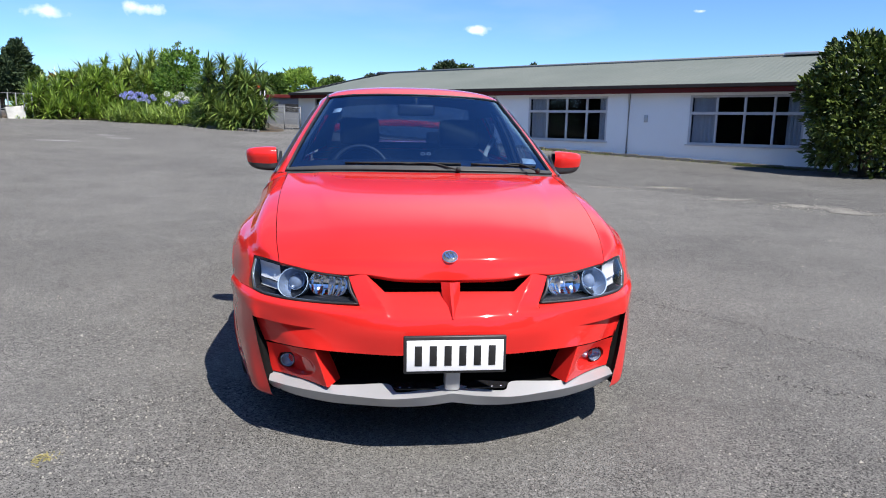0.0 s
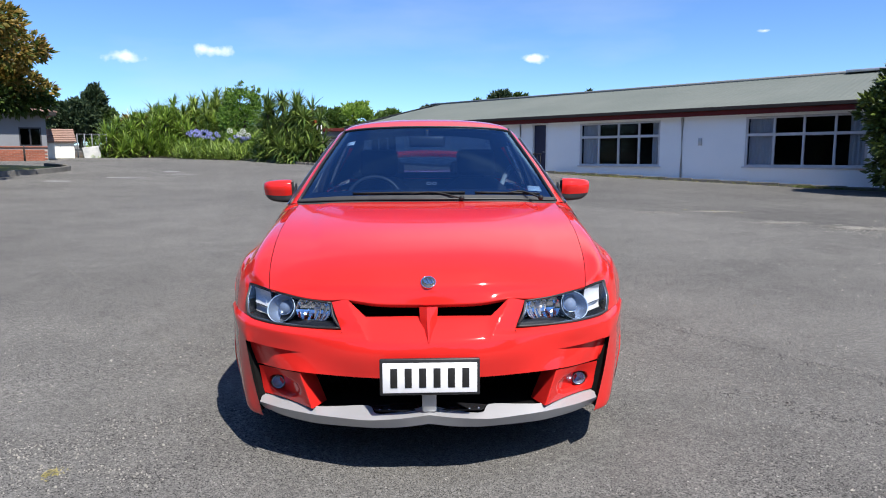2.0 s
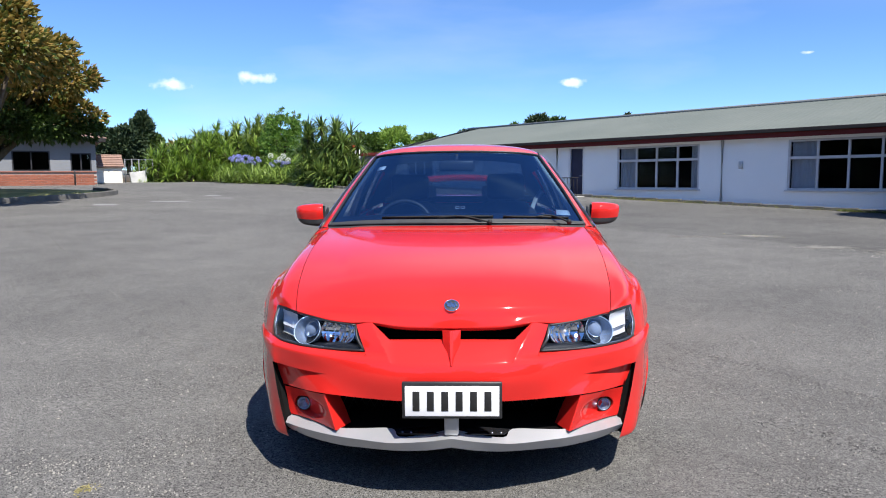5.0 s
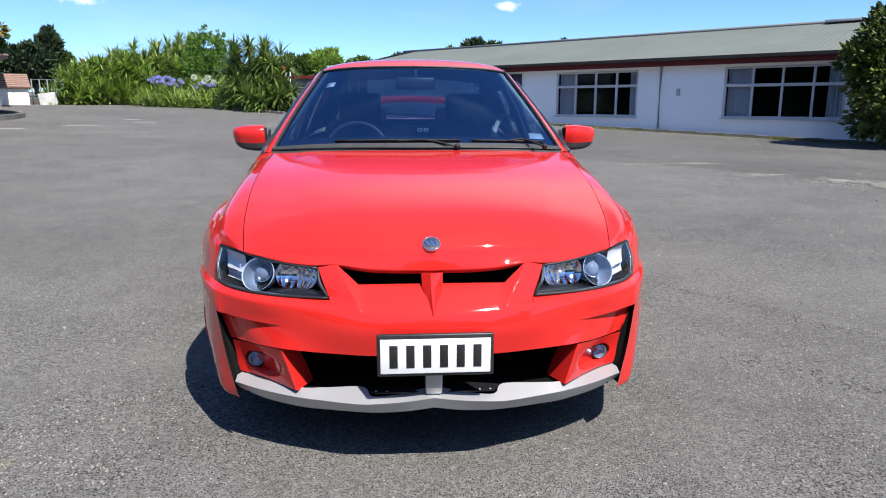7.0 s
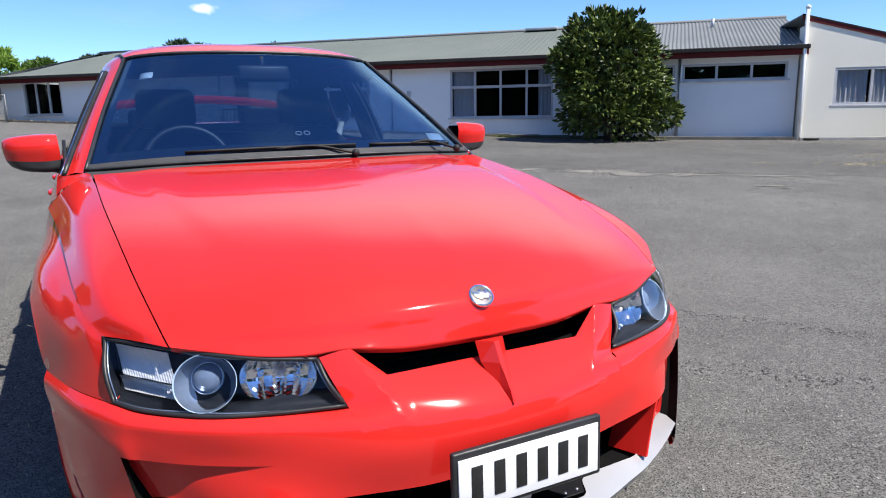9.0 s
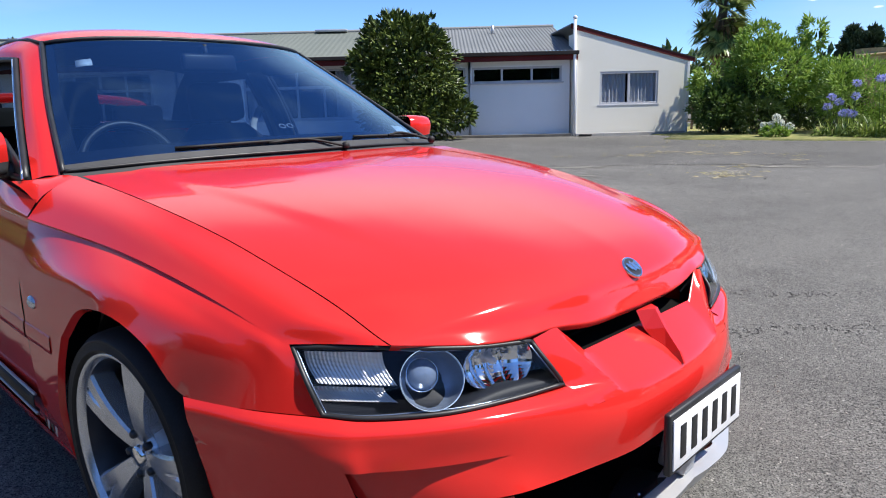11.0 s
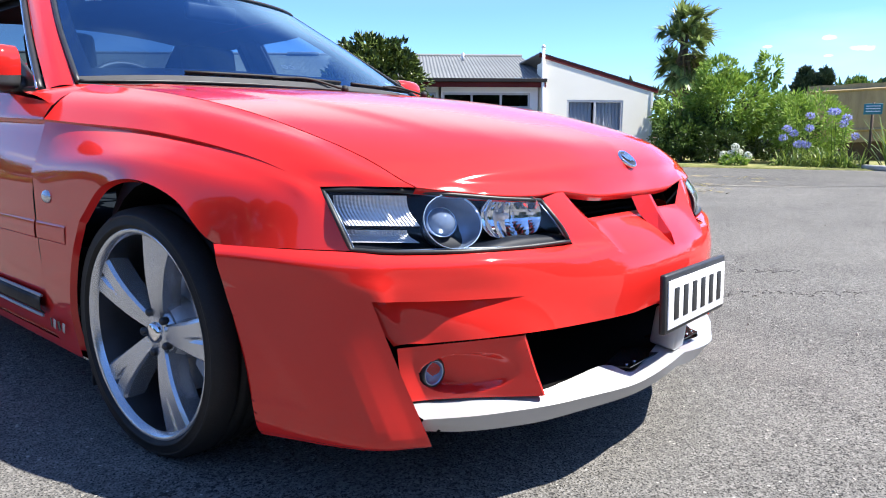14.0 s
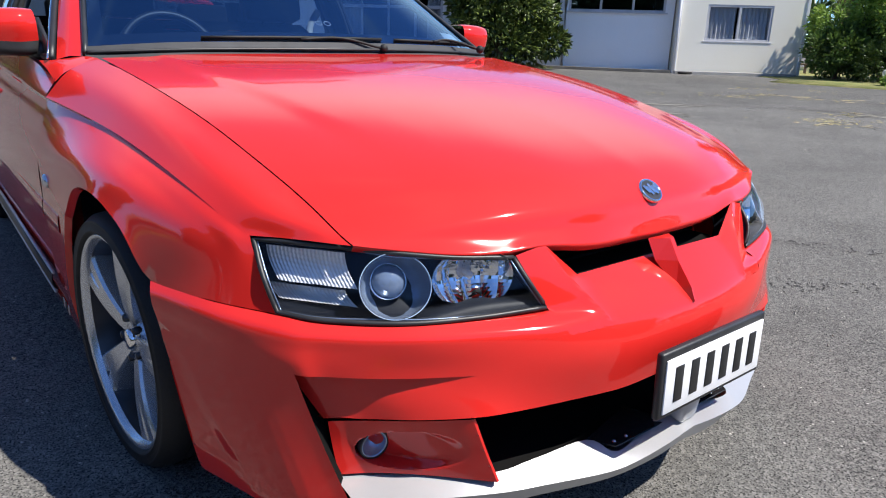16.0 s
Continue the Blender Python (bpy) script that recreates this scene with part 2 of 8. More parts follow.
def sheet(bm, grid, side=1, thick=0.0):
    """Faces over a grid of points, mirrored for side -1; thick: a second skin that far behind, closed round the rim."""
    m = Vector((side, 1, 1))
    vs = [[bm.verts.new(p * m) for p in row] for row in grid]
    fs = []
    for a, b in zip(vs, vs[1:]):
        for i in range(len(a) - 1):
            q = (a[i], a[i + 1], b[i + 1], b[i])
            fs.append(bm.faces.new(q if side > 0 else q[::-1]))
    if thick:
        bm.normal_update()
        back = bmesh.ops.solidify(bm, geom=fs, thickness=thick)
    return vs


def finer(grid, n):
    """The same grid of points with n straight steps to each cell."""
    rows = [[a.lerp(b, k / n) for a, b in zip(r, r[1:]) for k in range(n)] + [r[-1].copy()] for r in grid]
    return [[p.lerp(q, k / n) for p, q in zip(a, b)] for a, b in zip(rows, rows[1:]) for k in range(n)] + [rows[-1]]


def both_sides(bm, grid):
    for s in (1, -1):
        sheet(bm, grid, s)
    bmesh.ops.remove_doubles(bm, verts=bm.verts, dist=0.0004)


def box(bm, size, at=(0, 0, 0), turn=(0, 0, 0), bevel=0.0):
    m = pose(*at, *turn) @ Matrix.Diagonal((*size, 1))
    got = bmesh.ops.create_cube(bm, size=1, matrix=m)["verts"]
    if bevel:
        edges = list({e for v in got for e in v.link_edges})
        bmesh.ops.bevel(bm, geom=edges, offset=bevel, segments=2, affect="EDGES", profile=0.5)


def tube(bm, points, radius, sides=8, caps=True):
    """A round bar through points; radius a number or one a point."""
    points = [Vector(p) for p in points]
    r = radius if isinstance(radius, (list, tuple)) else [radius] * len(points)
    rings = []
    for i, p in enumerate(points):
        d = (points[min(i + 1, len(points) - 1)] - points[max(i - 1, 0)]).normalized()
        q = d.to_track_quat("Z", "Y")
        rings.append([bm.verts.new(p + q @ Vector((r[i] * math.cos(a), r[i] * math.sin(a), 0))) for a in [2 * math.pi * k / sides for k in range(sides)]])
    for a, b in zip(rings, rings[1:]):
        for k in range(sides):
            bm.faces.new((a[k], a[(k + 1) % sides], b[(k + 1) % sides], b[k]))
    if caps and sides > 2:
        bm.faces.new(rings[0][::-1])
        bm.faces.new(rings[-1])


def lathe(bm, profile, m=None, steps=48):
    """Turns (radius, height) pairs round z, then moves the result by m."""
    m = m or Matrix()
    rings = [[bm.verts.new(m @ Vector((r * math.cos(a), r * math.sin(a), z))) for a in [2 * math.pi * k / steps for k in range(steps)]] for r, z in profile]
    for a, b in zip(rings, rings[1:]):
        for k in range(steps):
            bm.faces.new((a[k], a[(k + 1) % steps], b[(k + 1) % steps], b[k]))


def outline(bm, pts, depth, m=None):
    """A flat plate from an outline in x, y, raised by depth along z, moved by m."""
    m = m or Matrix()
    low = [bm.verts.new(m @ Vector((x, y, 0))) for x, y in pts]
    high = [bm.verts.new(m @ Vector((x, y, depth))) for x, y in pts]
    bm.faces.new(high)
    bm.faces.new(low[::-1])
    for k in range(len(pts)):
        j = (k + 1) % len(pts)
        bm.faces.new((low[k], low[j], high[j], high[k]))


# ---- the car: its nose looks to -y, plate at y = 0, its centre line at x = 0 ----
car = thing("car", "glossy red sports sedan parked on asphalt, silver lip, alloy wheels", "car")


def body(name, grids, material=RED, parent=None, label="", mirrored=True, weld=0.0, sharp=0.0):
    bm = bmesh.new()
    for g in grids:
        if mirrored:
            both_sides(bm, g)
        else:
            sheet(bm, g)
    if weld:
        bmesh.ops.remove_doubles(bm, verts=bm.verts, dist=weld)
    bmesh.ops.recalc_face_normals(bm, faces=bm.faces)
    return part(name, bm, material, parent or car, label, sharp=sharp)


# bonnet
LIP = [(0, 0.155, 0.666), (0.19, 0.157, 0.671), (0.32, 0.174, 0.686), (0.40, 0.192, 0.681), (0.49, 0.222, 0.685), (0.578, 0.270, 0.695), (0.648, 0.307, 0.706)]
CENTRE = [(0.163, 0.705), (0.186, 0.752), (0.27, 0.806), (0.45, 0.856), (0.75, 0.908), (1.1, 0.947), (1.50, 0.973)]
EDGE = [(0.651, 0.318, 0.711), (0.656, 0.345, 0.722), (0.672, 0.43, 0.762), (0.690, 0.56, 0.805), (0.713, 0.80, 0.866), (0.733, 1.1, 0.915), (0.748, 1.53, 0.962)]
rows = [LIP]
for (cy, cz), (ex, ey, ez) in zip(CENTRE, EDGE):
    rows.append([(f * ex, cy + (ey - cy) * f ** 2.2, ez + (cz - ez) * (1 - f ** 2.4)) for f in (0, 0.29, 0.49, 0.62, 0.76, 0.89, 1.0)])
under = [(x * 0.995, y + 0.012, z - 0.014) for x, y, z in LIP]
bonnet_grid = net(rows, 8, 8)
for row in bonnet_grid:
    for p in row:
        # the middle stands a few millimetres proud, with a soft fold down each side
        fold_x = 0.430 + 0.165 * min(1.0, max(0.0, (p.y - 0.25) / 1.0)) ** 0.8
        step = min(1.0, max(0.0, (fold_x + 0.03 - p.x) / 0.06))
        rise = min(1.0, max(0.0, (p.y - 0.32) / 0.35))
        p.z += 0.0045 * rise * step * step * (3 - 2 * step)
body("bonnet", [net([under, LIP], 8, 2), bonnet_grid], label="long smooth red bonnet with two soft folds")

# front wing, from the bonnet gap down to the wheel arch
edge_line = cr([LIP[-1], *EDGE], 16)
WING_TOP = []
for y in (0.309, 0.37, 0.52, 0.72, 0.97, 1.25, 1.53):
    q = min(edge_line, key=lambda v: abs(v.y - y))
    WING_TOP.append((q.x + 0.0032, q.y, q.z - 0.001))
WING_TOP[-1] = (0.756, 1.56, 0.962)
SWAGE = [(0.769, 0.458, 0.706), (0.795, 0.525, 0.733), (0.815, 0.64, 0.766), (0.832, 0.84, 0.799), (0.848, 1.06, 0.823), (0.868, 1.30, 0.838), (0.897, 1.56, 0.855)]
WING_MID = [(0.768, 0.418, 0.645), (0.803, 0.48, 0.662), (0.852, 0.60, 0.690), (0.890, 0.80, 0.742), (0.913, 1.03, 0.756), (0.928, 1.30, 0.735), (0.940, 1.56, 0.68)]
ARCH = [(0.763, 0.376, 0.584), (0.835, 0.50, 0.585), (0.893, 0.66, 0.586), (0.915, 0.775, 0.672), (0.929, 0.93, 0.708), (0.935, 1.10, 0.684), (0.938, 1.25, 0.587)]
fold = [(x - 0.004 * f, y, z - 0.0065 * f) for (x, y, z), f in zip(SWAGE, (0.0, 0.03, 0.35, 0.9, 1.0, 1.0, 1.0))]
crown = [(0.5 * (a[0] + b[0]) + 0.010, 0.5 * (a[1] + b[1]), 0.5 * (a[2] + b[2]) + 0.013) for a, b in zip(WING_TOP, SWAGE)]
crown = [(x, y, z + d) for (x, y, z), d in zip(crown, (0, 0.005, 0.006, 0.003, 0, 0, 0))]
crown[0] = (0.721, 0.40, 0.707)
bulge = [(0.65 * a[0] + 0.35 * b[0] + d, 0.65 * a[1] + 0.35 * b[1] - d * 0.3, 0.65 * a[2] + 0.35 * b[2]) for a, b, d in zip(fold, WING_MID, (0.002, 0.006, 0.006, 0.004, 0.003, 0.003, 0.002))]
REAR_ARCH = [(0.938, 1.25, 0.587), (0.938, 1.327, 0.469), (0.934, 1.372, 0.33), (0.915, 1.381, 0.205)]
REAR_GAP = [(0.940, 1.56, 0.68), (0.941, 1.555, 0.50), (0.936, 1.55, 0.35), (0.912, 1.55, 0.205)]
inner_arch = [(x - 0.016, y + (0.98 - y) * 0.022, z - 0.008) for x, y, z in ARCH[2:]]
inner_rear = [(x - 0.016, y - 0.007, z - 0.004) for x, y, z in REAR_ARCH]
WING_GRIDS = [net([WING_TOP, crown, SWAGE], 6, 5), net([SWAGE, fold], 6, 1), net([fold, bulge, WING_MID, ARCH], 6, 5), net([REAR_ARCH, REAR_GAP], 6, 5), net([ARCH[2:], inner_arch], 6, 1), net([REAR_ARCH, inner_rear], 6, 1)]
seam = sorted(edge_line, key=lambda v: v.y)
for p in WING_GRIDS[0][0][:-4]:
    for a, b in zip(seam, seam[1:]):
        if a.y <= p.y <= b.y and b.y > a.y:
            q = a.lerp(b, (p.y - a.y) / (b.y - a.y))
            p.x, p.z = q.x + 0.0028, q.z - 0.0008
            break
wings = []
for s in (1, -1):
    bm = bmesh.new()
    for g in WING_GRIDS:
        sheet(bm, g, s)
    bmesh.ops.remove_doubles(bm, verts=bm.verts, dist=0.0004)
    bmesh.ops.recalc_face_normals(bm, faces=bm.faces)
    wing = part("front_wing", bm, RED, car, sharp=48)
    wings.append(wing)
    bm = bmesh.new()
    bmesh.ops.create_uvsphere(bm, u_segments=16, v_segments=10, radius=1, matrix=pose(s * 0.940, 1.458, 0.640, 0, 0, 0) @ Matrix.Diagonal((0.012, 0.030, 0.019, 1)))
    part("side_indicator", bm, ALLOY, wing, "small oval chrome-rimmed side indicator")
    bm = bmesh.new()
    sheet(bm, net([[(0.938, 1.345, 0.566), (0.938, 1.555, 0.566)], [(0.941, 1.350, 0.560), (0.9445, 1.555, 0.560)], [(0.941, 1.355, 0.518), (0.9455, 1.555, 0.518)], [(0.936, 1.360, 0.512), (0.938, 1.555, 0.512)]], 2, 2), s)
    bmesh.ops.recalc_face_normals(bm, faces=bm.faces)
    part("rubbing_strip", bm, RED, wing, "body-coloured rubbing strip")

# front bumper
NOSE_TOP = [(0.252, 0.098, 0.583), (0.338, 0.132, 0.574), (0.46, 0.165, 0.5735), (0.576, 0.207, 0.5755), (0.653, 0.258, 0.5755), (0.72, 0.317, 0.5765), (0.763, 0.372, 0.5815), (0.835, 0.4985, 0.5832), (0.893, 0.66, 0.5842)]
NOSE = [(0.227, 0.066, 0.543), (0.33, 0.086, 0.54), (0.45, 0.128, 0.536), (0.57, 0.182, 0.535), (0.65, 0.232, 0.535), (0.7212, 0.2893, 0.536), (0.7704, 0.3384, 0.537), (0.8384, 0.4634, 0.538), (0.8994, 0.6383, 0.54)]
FACE = [(0.21, 0.05, 0.488), (0.33, 0.078, 0.486), (0.45, 0.124, 0.484), (0.56, 0.18, 0.484), (0.65, 0.234, 0.486), (0.7186, 0.2859, 0.488), (0.7602, 0.3199, 0.49), (0.8272, 0.4469, 0.492), (0.8922, 0.6299, 0.497)]
FACE_LOW = [(0.20, 0.058, 0.405), (0.31, 0.082, 0.405), (0.42, 0.106, 0.408), (0.50, 0.130, 0.410), (0.585, 0.186, 0.404), (0.655, 0.252, 0.396), (0.712, 0.298, 0.392)]
mid_top = [((a[0] + b[0]) / 2 + 0.004, (a[1] + b[1]) / 2 - 0.007, (a[2] + b[2]) / 2 + 0.004) for a, b in zip(NOSE_TOP, NOSE)]
NOSE_ALL = [(0, 0.050, 0.547), (0.115, 0.054, 0.546)] + NOSE
FACE_ALL = [(0, 0.034, 0.490), (0.105, 0.038, 0.489)] + FACE
LOW_ALL = [(0, 0.048, 0.408), (0.10, 0.052, 0.407)] + FACE_LOW
GRILLE_LOW = [(0, 0.152, 0.622), (0.12, 0.152, 0.622), (0.245, 0.154, 0.621)]
nose_line = cr(NOSE_ALL, 5)
valley = [[a.lerp(b, f) + Vector((0, -0.006, 0.004)) * math.sin(math.pi * f) for a, b in zip(cr(GRILLE_LOW, 5), nose_line[:11])] for f in [k / 8 for k in range(9)]]
CHEEK = [[(0.318, 0.176, 0.687), (0.350, 0.180, 0.681), (0.380, 0.186, 0.674)], [(0.288, 0.140, 0.634), (0.325, 0.149, 0.632), (0.362, 0.160, 0.628)], [(0.252, 0.097, 0.583), (0.296, 0.115, 0.578), (0.338, 0.132, 0.574)],
         [(0.240, 0.079, 0.563), (0.290, 0.090, 0.562), (0.338, 0.102, 0.561)], [(0.227, 0.066, 0.543), (0.279, 0.0755, 0.5415), (0.33, 0.086, 0.540)]]
ridge = cr([(0.318, 0.176, 0.687), (0.288, 0.140, 0.634), (0.252, 0.097, 0.583), (0.240, 0.079, 0.563), (0.227, 0.066, 0.543)], 2)
ridge_in = [ridge, [row[-1] for row in valley]]
def set_back(rail, drop=0.0):
    """The rail moved back towards its outer end, where the lower face sits behind the corner."""
    return [(x, y + 0.042 * min(1.0, max(0.0, (x - 0.50) / 0.20)) ** 1.2, z - drop) for x, y, z in rail]


top_all = [(0, 0.098, 0.588), (0.12, 0.100, 0.587), (0.252, 0.097, 0.583)] + NOSE_TOP[1:]
mid_all = [(0, 0.070, 0.566), (0.118, 0.074, 0.565), (0.240, 0.079, 0.563)] + mid_top[1:]
whole_face = net([top_all, mid_all, NOSE_ALL, FACE_ALL, LOW_ALL + [(0.80, 0.385, 0.347), (0.880, 0.585, 0.350)]], 5, 4)
round_face = whole_face[8:]
lower_face = [[Vector(p).lerp(Vector(q), 1 - 0.7 * k / 4) for p, q in zip(r[:41], set_back(r[:41]))] for k, r in enumerate(round_face[4:])]
LOW_ALL = [tuple(Vector(p).lerp(Vector(q), 0.3)) for p, q in zip(LOW_ALL, set_back(LOW_ALL))]
under_face = [(x, y + 0.03, z - 0.008) for x, y, z in LOW_ALL]
CORNER = [FACE[6:], [(0.727, 0.278, 0.35), (0.80, 0.385, 0.347), (0.880, 0.585, 0.35)], [(0.686, 0.240, 0.212), (0.772, 0.345, 0.203), (0.852, 0.596, 0.198)], [(0.672, 0.244, 0.186), (0.752, 0.360, 0.170), (0.832, 0.605, 0.158)]]
corner_grid = net(CORNER, 5, 6)
shift = [Vector(p) - Vector(q) for p, q in zip(round_face[4][40:], corner_grid[0])]
corner_grid = [[Vector(p) + d * max(0.0, 1 - k / 9) ** 2 for p, d in zip(row, shift)] for k, row in enumerate(corner_grid)]
# a shallow pressed triangle in the side of the corner, in front of the wheel arch
corner_grid = finer(corner_grid, 5)
for row in corner_grid:
    for p in row:
        f = (p.z - 0.26) / 0.231
        inside = (p.y - (0.445 + 0.14 * f)) / 0.040
        floor_f = (p.z - 0.246) / 0.020
        fade = min(1.0, max(0.0, (0.625 - p.y) / 0.14)) if f < 0.9 else 0.0
        dent = 0.005 * min(1.0, max(0.0, inside)) * min(1.0, max(0.0, floor_f)) * fade ** 0.6 * min(1.0, max(0.0, (0.93 - f) / 0.1))
        p.x -= dent
corner_back = [(CORNER[i][2][0] - 0.04, CORNER[i][2][1] + 0.012, CORNER[i][2][2]) for i in range(4)]
bumper = body("front_bumper", [
    net([NOSE_TOP[1:], [(x - 0.03, y + 0.03, z - 0.003) for x, y, z in NOSE_TOP[1:]]], 5, 1), valley, net(CHEEK, 5, 4), ridge_in,
    [r[15:] for r in whole_face[:9]], round_face[:5], [round_face[4][:41], lower_face[0]], lower_face, net([LOW_ALL, under_face], 5, 1),
    corner_grid, net([[CORNER[i][2] for i in range(4)], corner_back], 5, 1),
], label="sculpted red front bumper with angular side vents", weld=0.0018, sharp=27)

for s in (1, -1):
    # vent walls coloured near-black, as deep shade
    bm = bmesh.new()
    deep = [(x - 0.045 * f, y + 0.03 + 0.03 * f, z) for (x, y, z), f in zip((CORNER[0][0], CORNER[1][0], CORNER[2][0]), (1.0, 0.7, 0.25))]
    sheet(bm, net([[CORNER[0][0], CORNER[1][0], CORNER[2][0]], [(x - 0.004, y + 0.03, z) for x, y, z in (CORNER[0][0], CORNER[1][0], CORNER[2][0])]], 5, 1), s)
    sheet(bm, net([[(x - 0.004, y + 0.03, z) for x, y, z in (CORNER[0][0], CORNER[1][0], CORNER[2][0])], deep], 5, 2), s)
    part("vent_wall", bm, DEEP_SHADE, bumper, "narrow side vent with its shade painted black")

# the sharp spine down the middle of the grille and the box behind it, its shade painted near-black
bm = bmesh.new()
spine = [[(0.036, 0.150, 0.660), (0.006, 0.118, 0.664), (-0.006, 0.118, 0.664), (-0.036, 0.150, 0.660)],
         [(0.034, 0.128, 0.618), (0.006, 0.092, 0.622), (-0.006, 0.092, 0.622), (-0.034, 0.128, 0.618)],
         [(0.016, 0.082, 0.568), (0.003, 0.056, 0.574), (-0.003, 0.056, 0.574), (-0.016, 0.082, 0.568)],
         [(0.006, 0.054, 0.544), (0.002, 0.044, 0.546), (-0.002, 0.044, 0.546), (-0.006, 0.054, 0.544)]]
for a, b in zip(spine, spine[1:]):
    for k in range(3):
        bm.faces.new([bm.verts.new(v) for v in (a[k], a[k + 1], b[k + 1], b[k])])
bm.faces.new([bm.verts.new(v) for v in spine[0]])
bmesh.ops.remove_doubles(bm, verts=bm.verts, dist=0.0004)
bmesh.ops.recalc_face_normals(bm, faces=bm.faces)
part("grille_spine", bm, RED, bumper, "sharp red spine between two dark slots", smooth=False)
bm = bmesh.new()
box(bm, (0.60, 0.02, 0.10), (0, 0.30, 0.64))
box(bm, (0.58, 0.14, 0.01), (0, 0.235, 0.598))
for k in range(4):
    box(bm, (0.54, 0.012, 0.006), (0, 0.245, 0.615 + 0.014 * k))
part("grille", bm, DEEP_SHADE, bumper, "recessed grille slots with their shade painted near-black", smooth=False)

# lower opening: duct with its shade painted near-black, and a wire mesh
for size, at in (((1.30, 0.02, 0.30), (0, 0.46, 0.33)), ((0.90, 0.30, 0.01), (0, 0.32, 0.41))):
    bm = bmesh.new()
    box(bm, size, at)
    part("air_duct", bm, DEEP_SHADE, bumper, "deep lower air intake with its shade painted near-black", smooth=False)
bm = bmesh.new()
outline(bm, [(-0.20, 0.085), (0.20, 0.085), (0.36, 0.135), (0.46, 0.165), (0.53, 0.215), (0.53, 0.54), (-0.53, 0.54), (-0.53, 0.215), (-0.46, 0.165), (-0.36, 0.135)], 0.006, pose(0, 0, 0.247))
part("duct_floor", bm, DEEP_SHADE, bumper, smooth=False)
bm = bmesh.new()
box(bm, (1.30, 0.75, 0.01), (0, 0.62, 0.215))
part("undertray", bm, DEEP_SHADE, bumper, smooth=False)
bm = bmesh.new()
for k in range(26):
    for tilt in (1, -1):
        x = -0.45 + 0.036 * k
        tube(bm, [(x - tilt * 0.045, 0.40, 0.25), (x + tilt * 0.045, 0.40, 0.42)], 0.0016, 4)
part("intake_mesh", bm, GUNMETAL, bumper, "diamond wire mesh")

# fog lamp panel, fin beside the intake and fog lamp
for s in (1, -1):
    bm = bmesh.new()
    PANEL = [[(0.508, 0.138, 0.404), (0.585, 0.196, 0.399), (0.655, 0.264, 0.391), (0.706, 0.306, 0.387)],
             [(0.484, 0.130, 0.335), (0.568, 0.208, 0.335), (0.640, 0.270, 0.333), (0.697, 0.308, 0.332)],
             [(0.460, 0.117, 0.266), (0.550, 0.206, 0.266), (0.628, 0.268, 0.268), (0.688, 0.302, 0.270)]]
    grid = net(PANEL, 20, 20)
    for row in grid:
        for p in row:
            d = math.hypot((p.x - 0.583) / 0.075, (p.z - 0.324) / 0.043)
            side = min(1.0, max(0.0, (p.x - 0.508) / 0.10))
            p.y += (0.008 + 0.040 * side) * min(1.0, max(0.0, (1.05 - d) / 0.20))
    sheet(bm, grid, s)
    fin = [[(0.508, 0.138, 0.404), (0.484, 0.130, 0.335), (0.460, 0.117, 0.266)], [(0.502, 0.1385, 0.404), (0.479, 0.1295, 0.335), (0.4545, 0.1175, 0.266)], [(0.478, 0.235, 0.404), (0.444, 0.228, 0.335), (0.415, 0.220, 0.262)]]
    sheet(bm, net(fin[:2], 6, 1), s)
    sheet(bm, net(fin[1:], 6, 3), s)
    bmesh.ops.remove_doubles(bm, verts=bm.verts, dist=0.0004)
    bmesh.ops.recalc_face_normals(bm, faces=bm.faces)
    part("fog_lamp_panel", bm, RED, bumper, "recessed red panel with a knife-edged fin", sharp=40)
    # sheet closing the vent, painted as the shade inside it
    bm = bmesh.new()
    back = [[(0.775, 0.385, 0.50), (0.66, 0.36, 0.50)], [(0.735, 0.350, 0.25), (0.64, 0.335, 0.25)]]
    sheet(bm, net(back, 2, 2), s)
    part("side_vent", bm, DEEP_SHADE, bumper, "side vent sheet painted near-black as shade")
    lamp_at = pose(s * 0.623, 0.284, 0.320, 90, 0, s * 6)
    bm = bmesh.new()
    lathe(bm, [(0.025, -0.030), (0.027, 0.002), (0.025, 0.004), (0.0235, 0.000), (0.018, -0.016), (0.001, -0.022)], lamp_at, 32)
    fog = part("fog_lamp", bm, SATIN, bumper, "round dark-rimmed fog lamp")
    bm = bmesh.new()
    lathe(bm, [(0.024, 0.001), (0.016, 0.006), (0.001, 0.008)], lamp_at, 32)
    part("lens", bm, LENS, fog)
    bm = bmesh.new()
    lathe(bm, [(0.026, 0.003), (0.030, 0.003), (0.030, -0.03)], lamp_at, 32)
    part("lamp_rim", bm, BLACK, fog, "black rim")

# silver lip under the intake
LIP_BACK = [(0, 0.075, 0.290), (0.10, 0.062, 0.272), (0.200, 0.050, 0.267), (0.236, 0.098, 0.282), (0.36, 0.124, 0.272), (0.46, 0.150, 0.266), (0.60, 0.270, 0.265), (0.694, 0.320, 0.267)]
LIP_TOP = [(0, 0.006, 0.276), (0.09, 0.008, 0.264), (0.18, 0.014, 0.256), (0.25, 0.030, 0.250), (0.36, 0.073, 0.246), (0.46, 0.112, 0.245), (0.59, 0.182, 0.245), (0.692, 0.246, 0.250)]
LIP_FOOT = [(0, 0.0, 0.235), (0.09, 0.006, 0.221), (0.18, 0.018, 0.213), (0.25, 0.036, 0.209), (0.36, 0.08, 0.201), (0.46, 0.118, 0.198), (0.59, 0.188, 0.201), (0.69, 0.25, 0.215)]
LIP_LOW = [(x * (1 - 0.012 * x), y + 0.024, z) for x, y, z in LIP_FOOT]  # the front face leans under
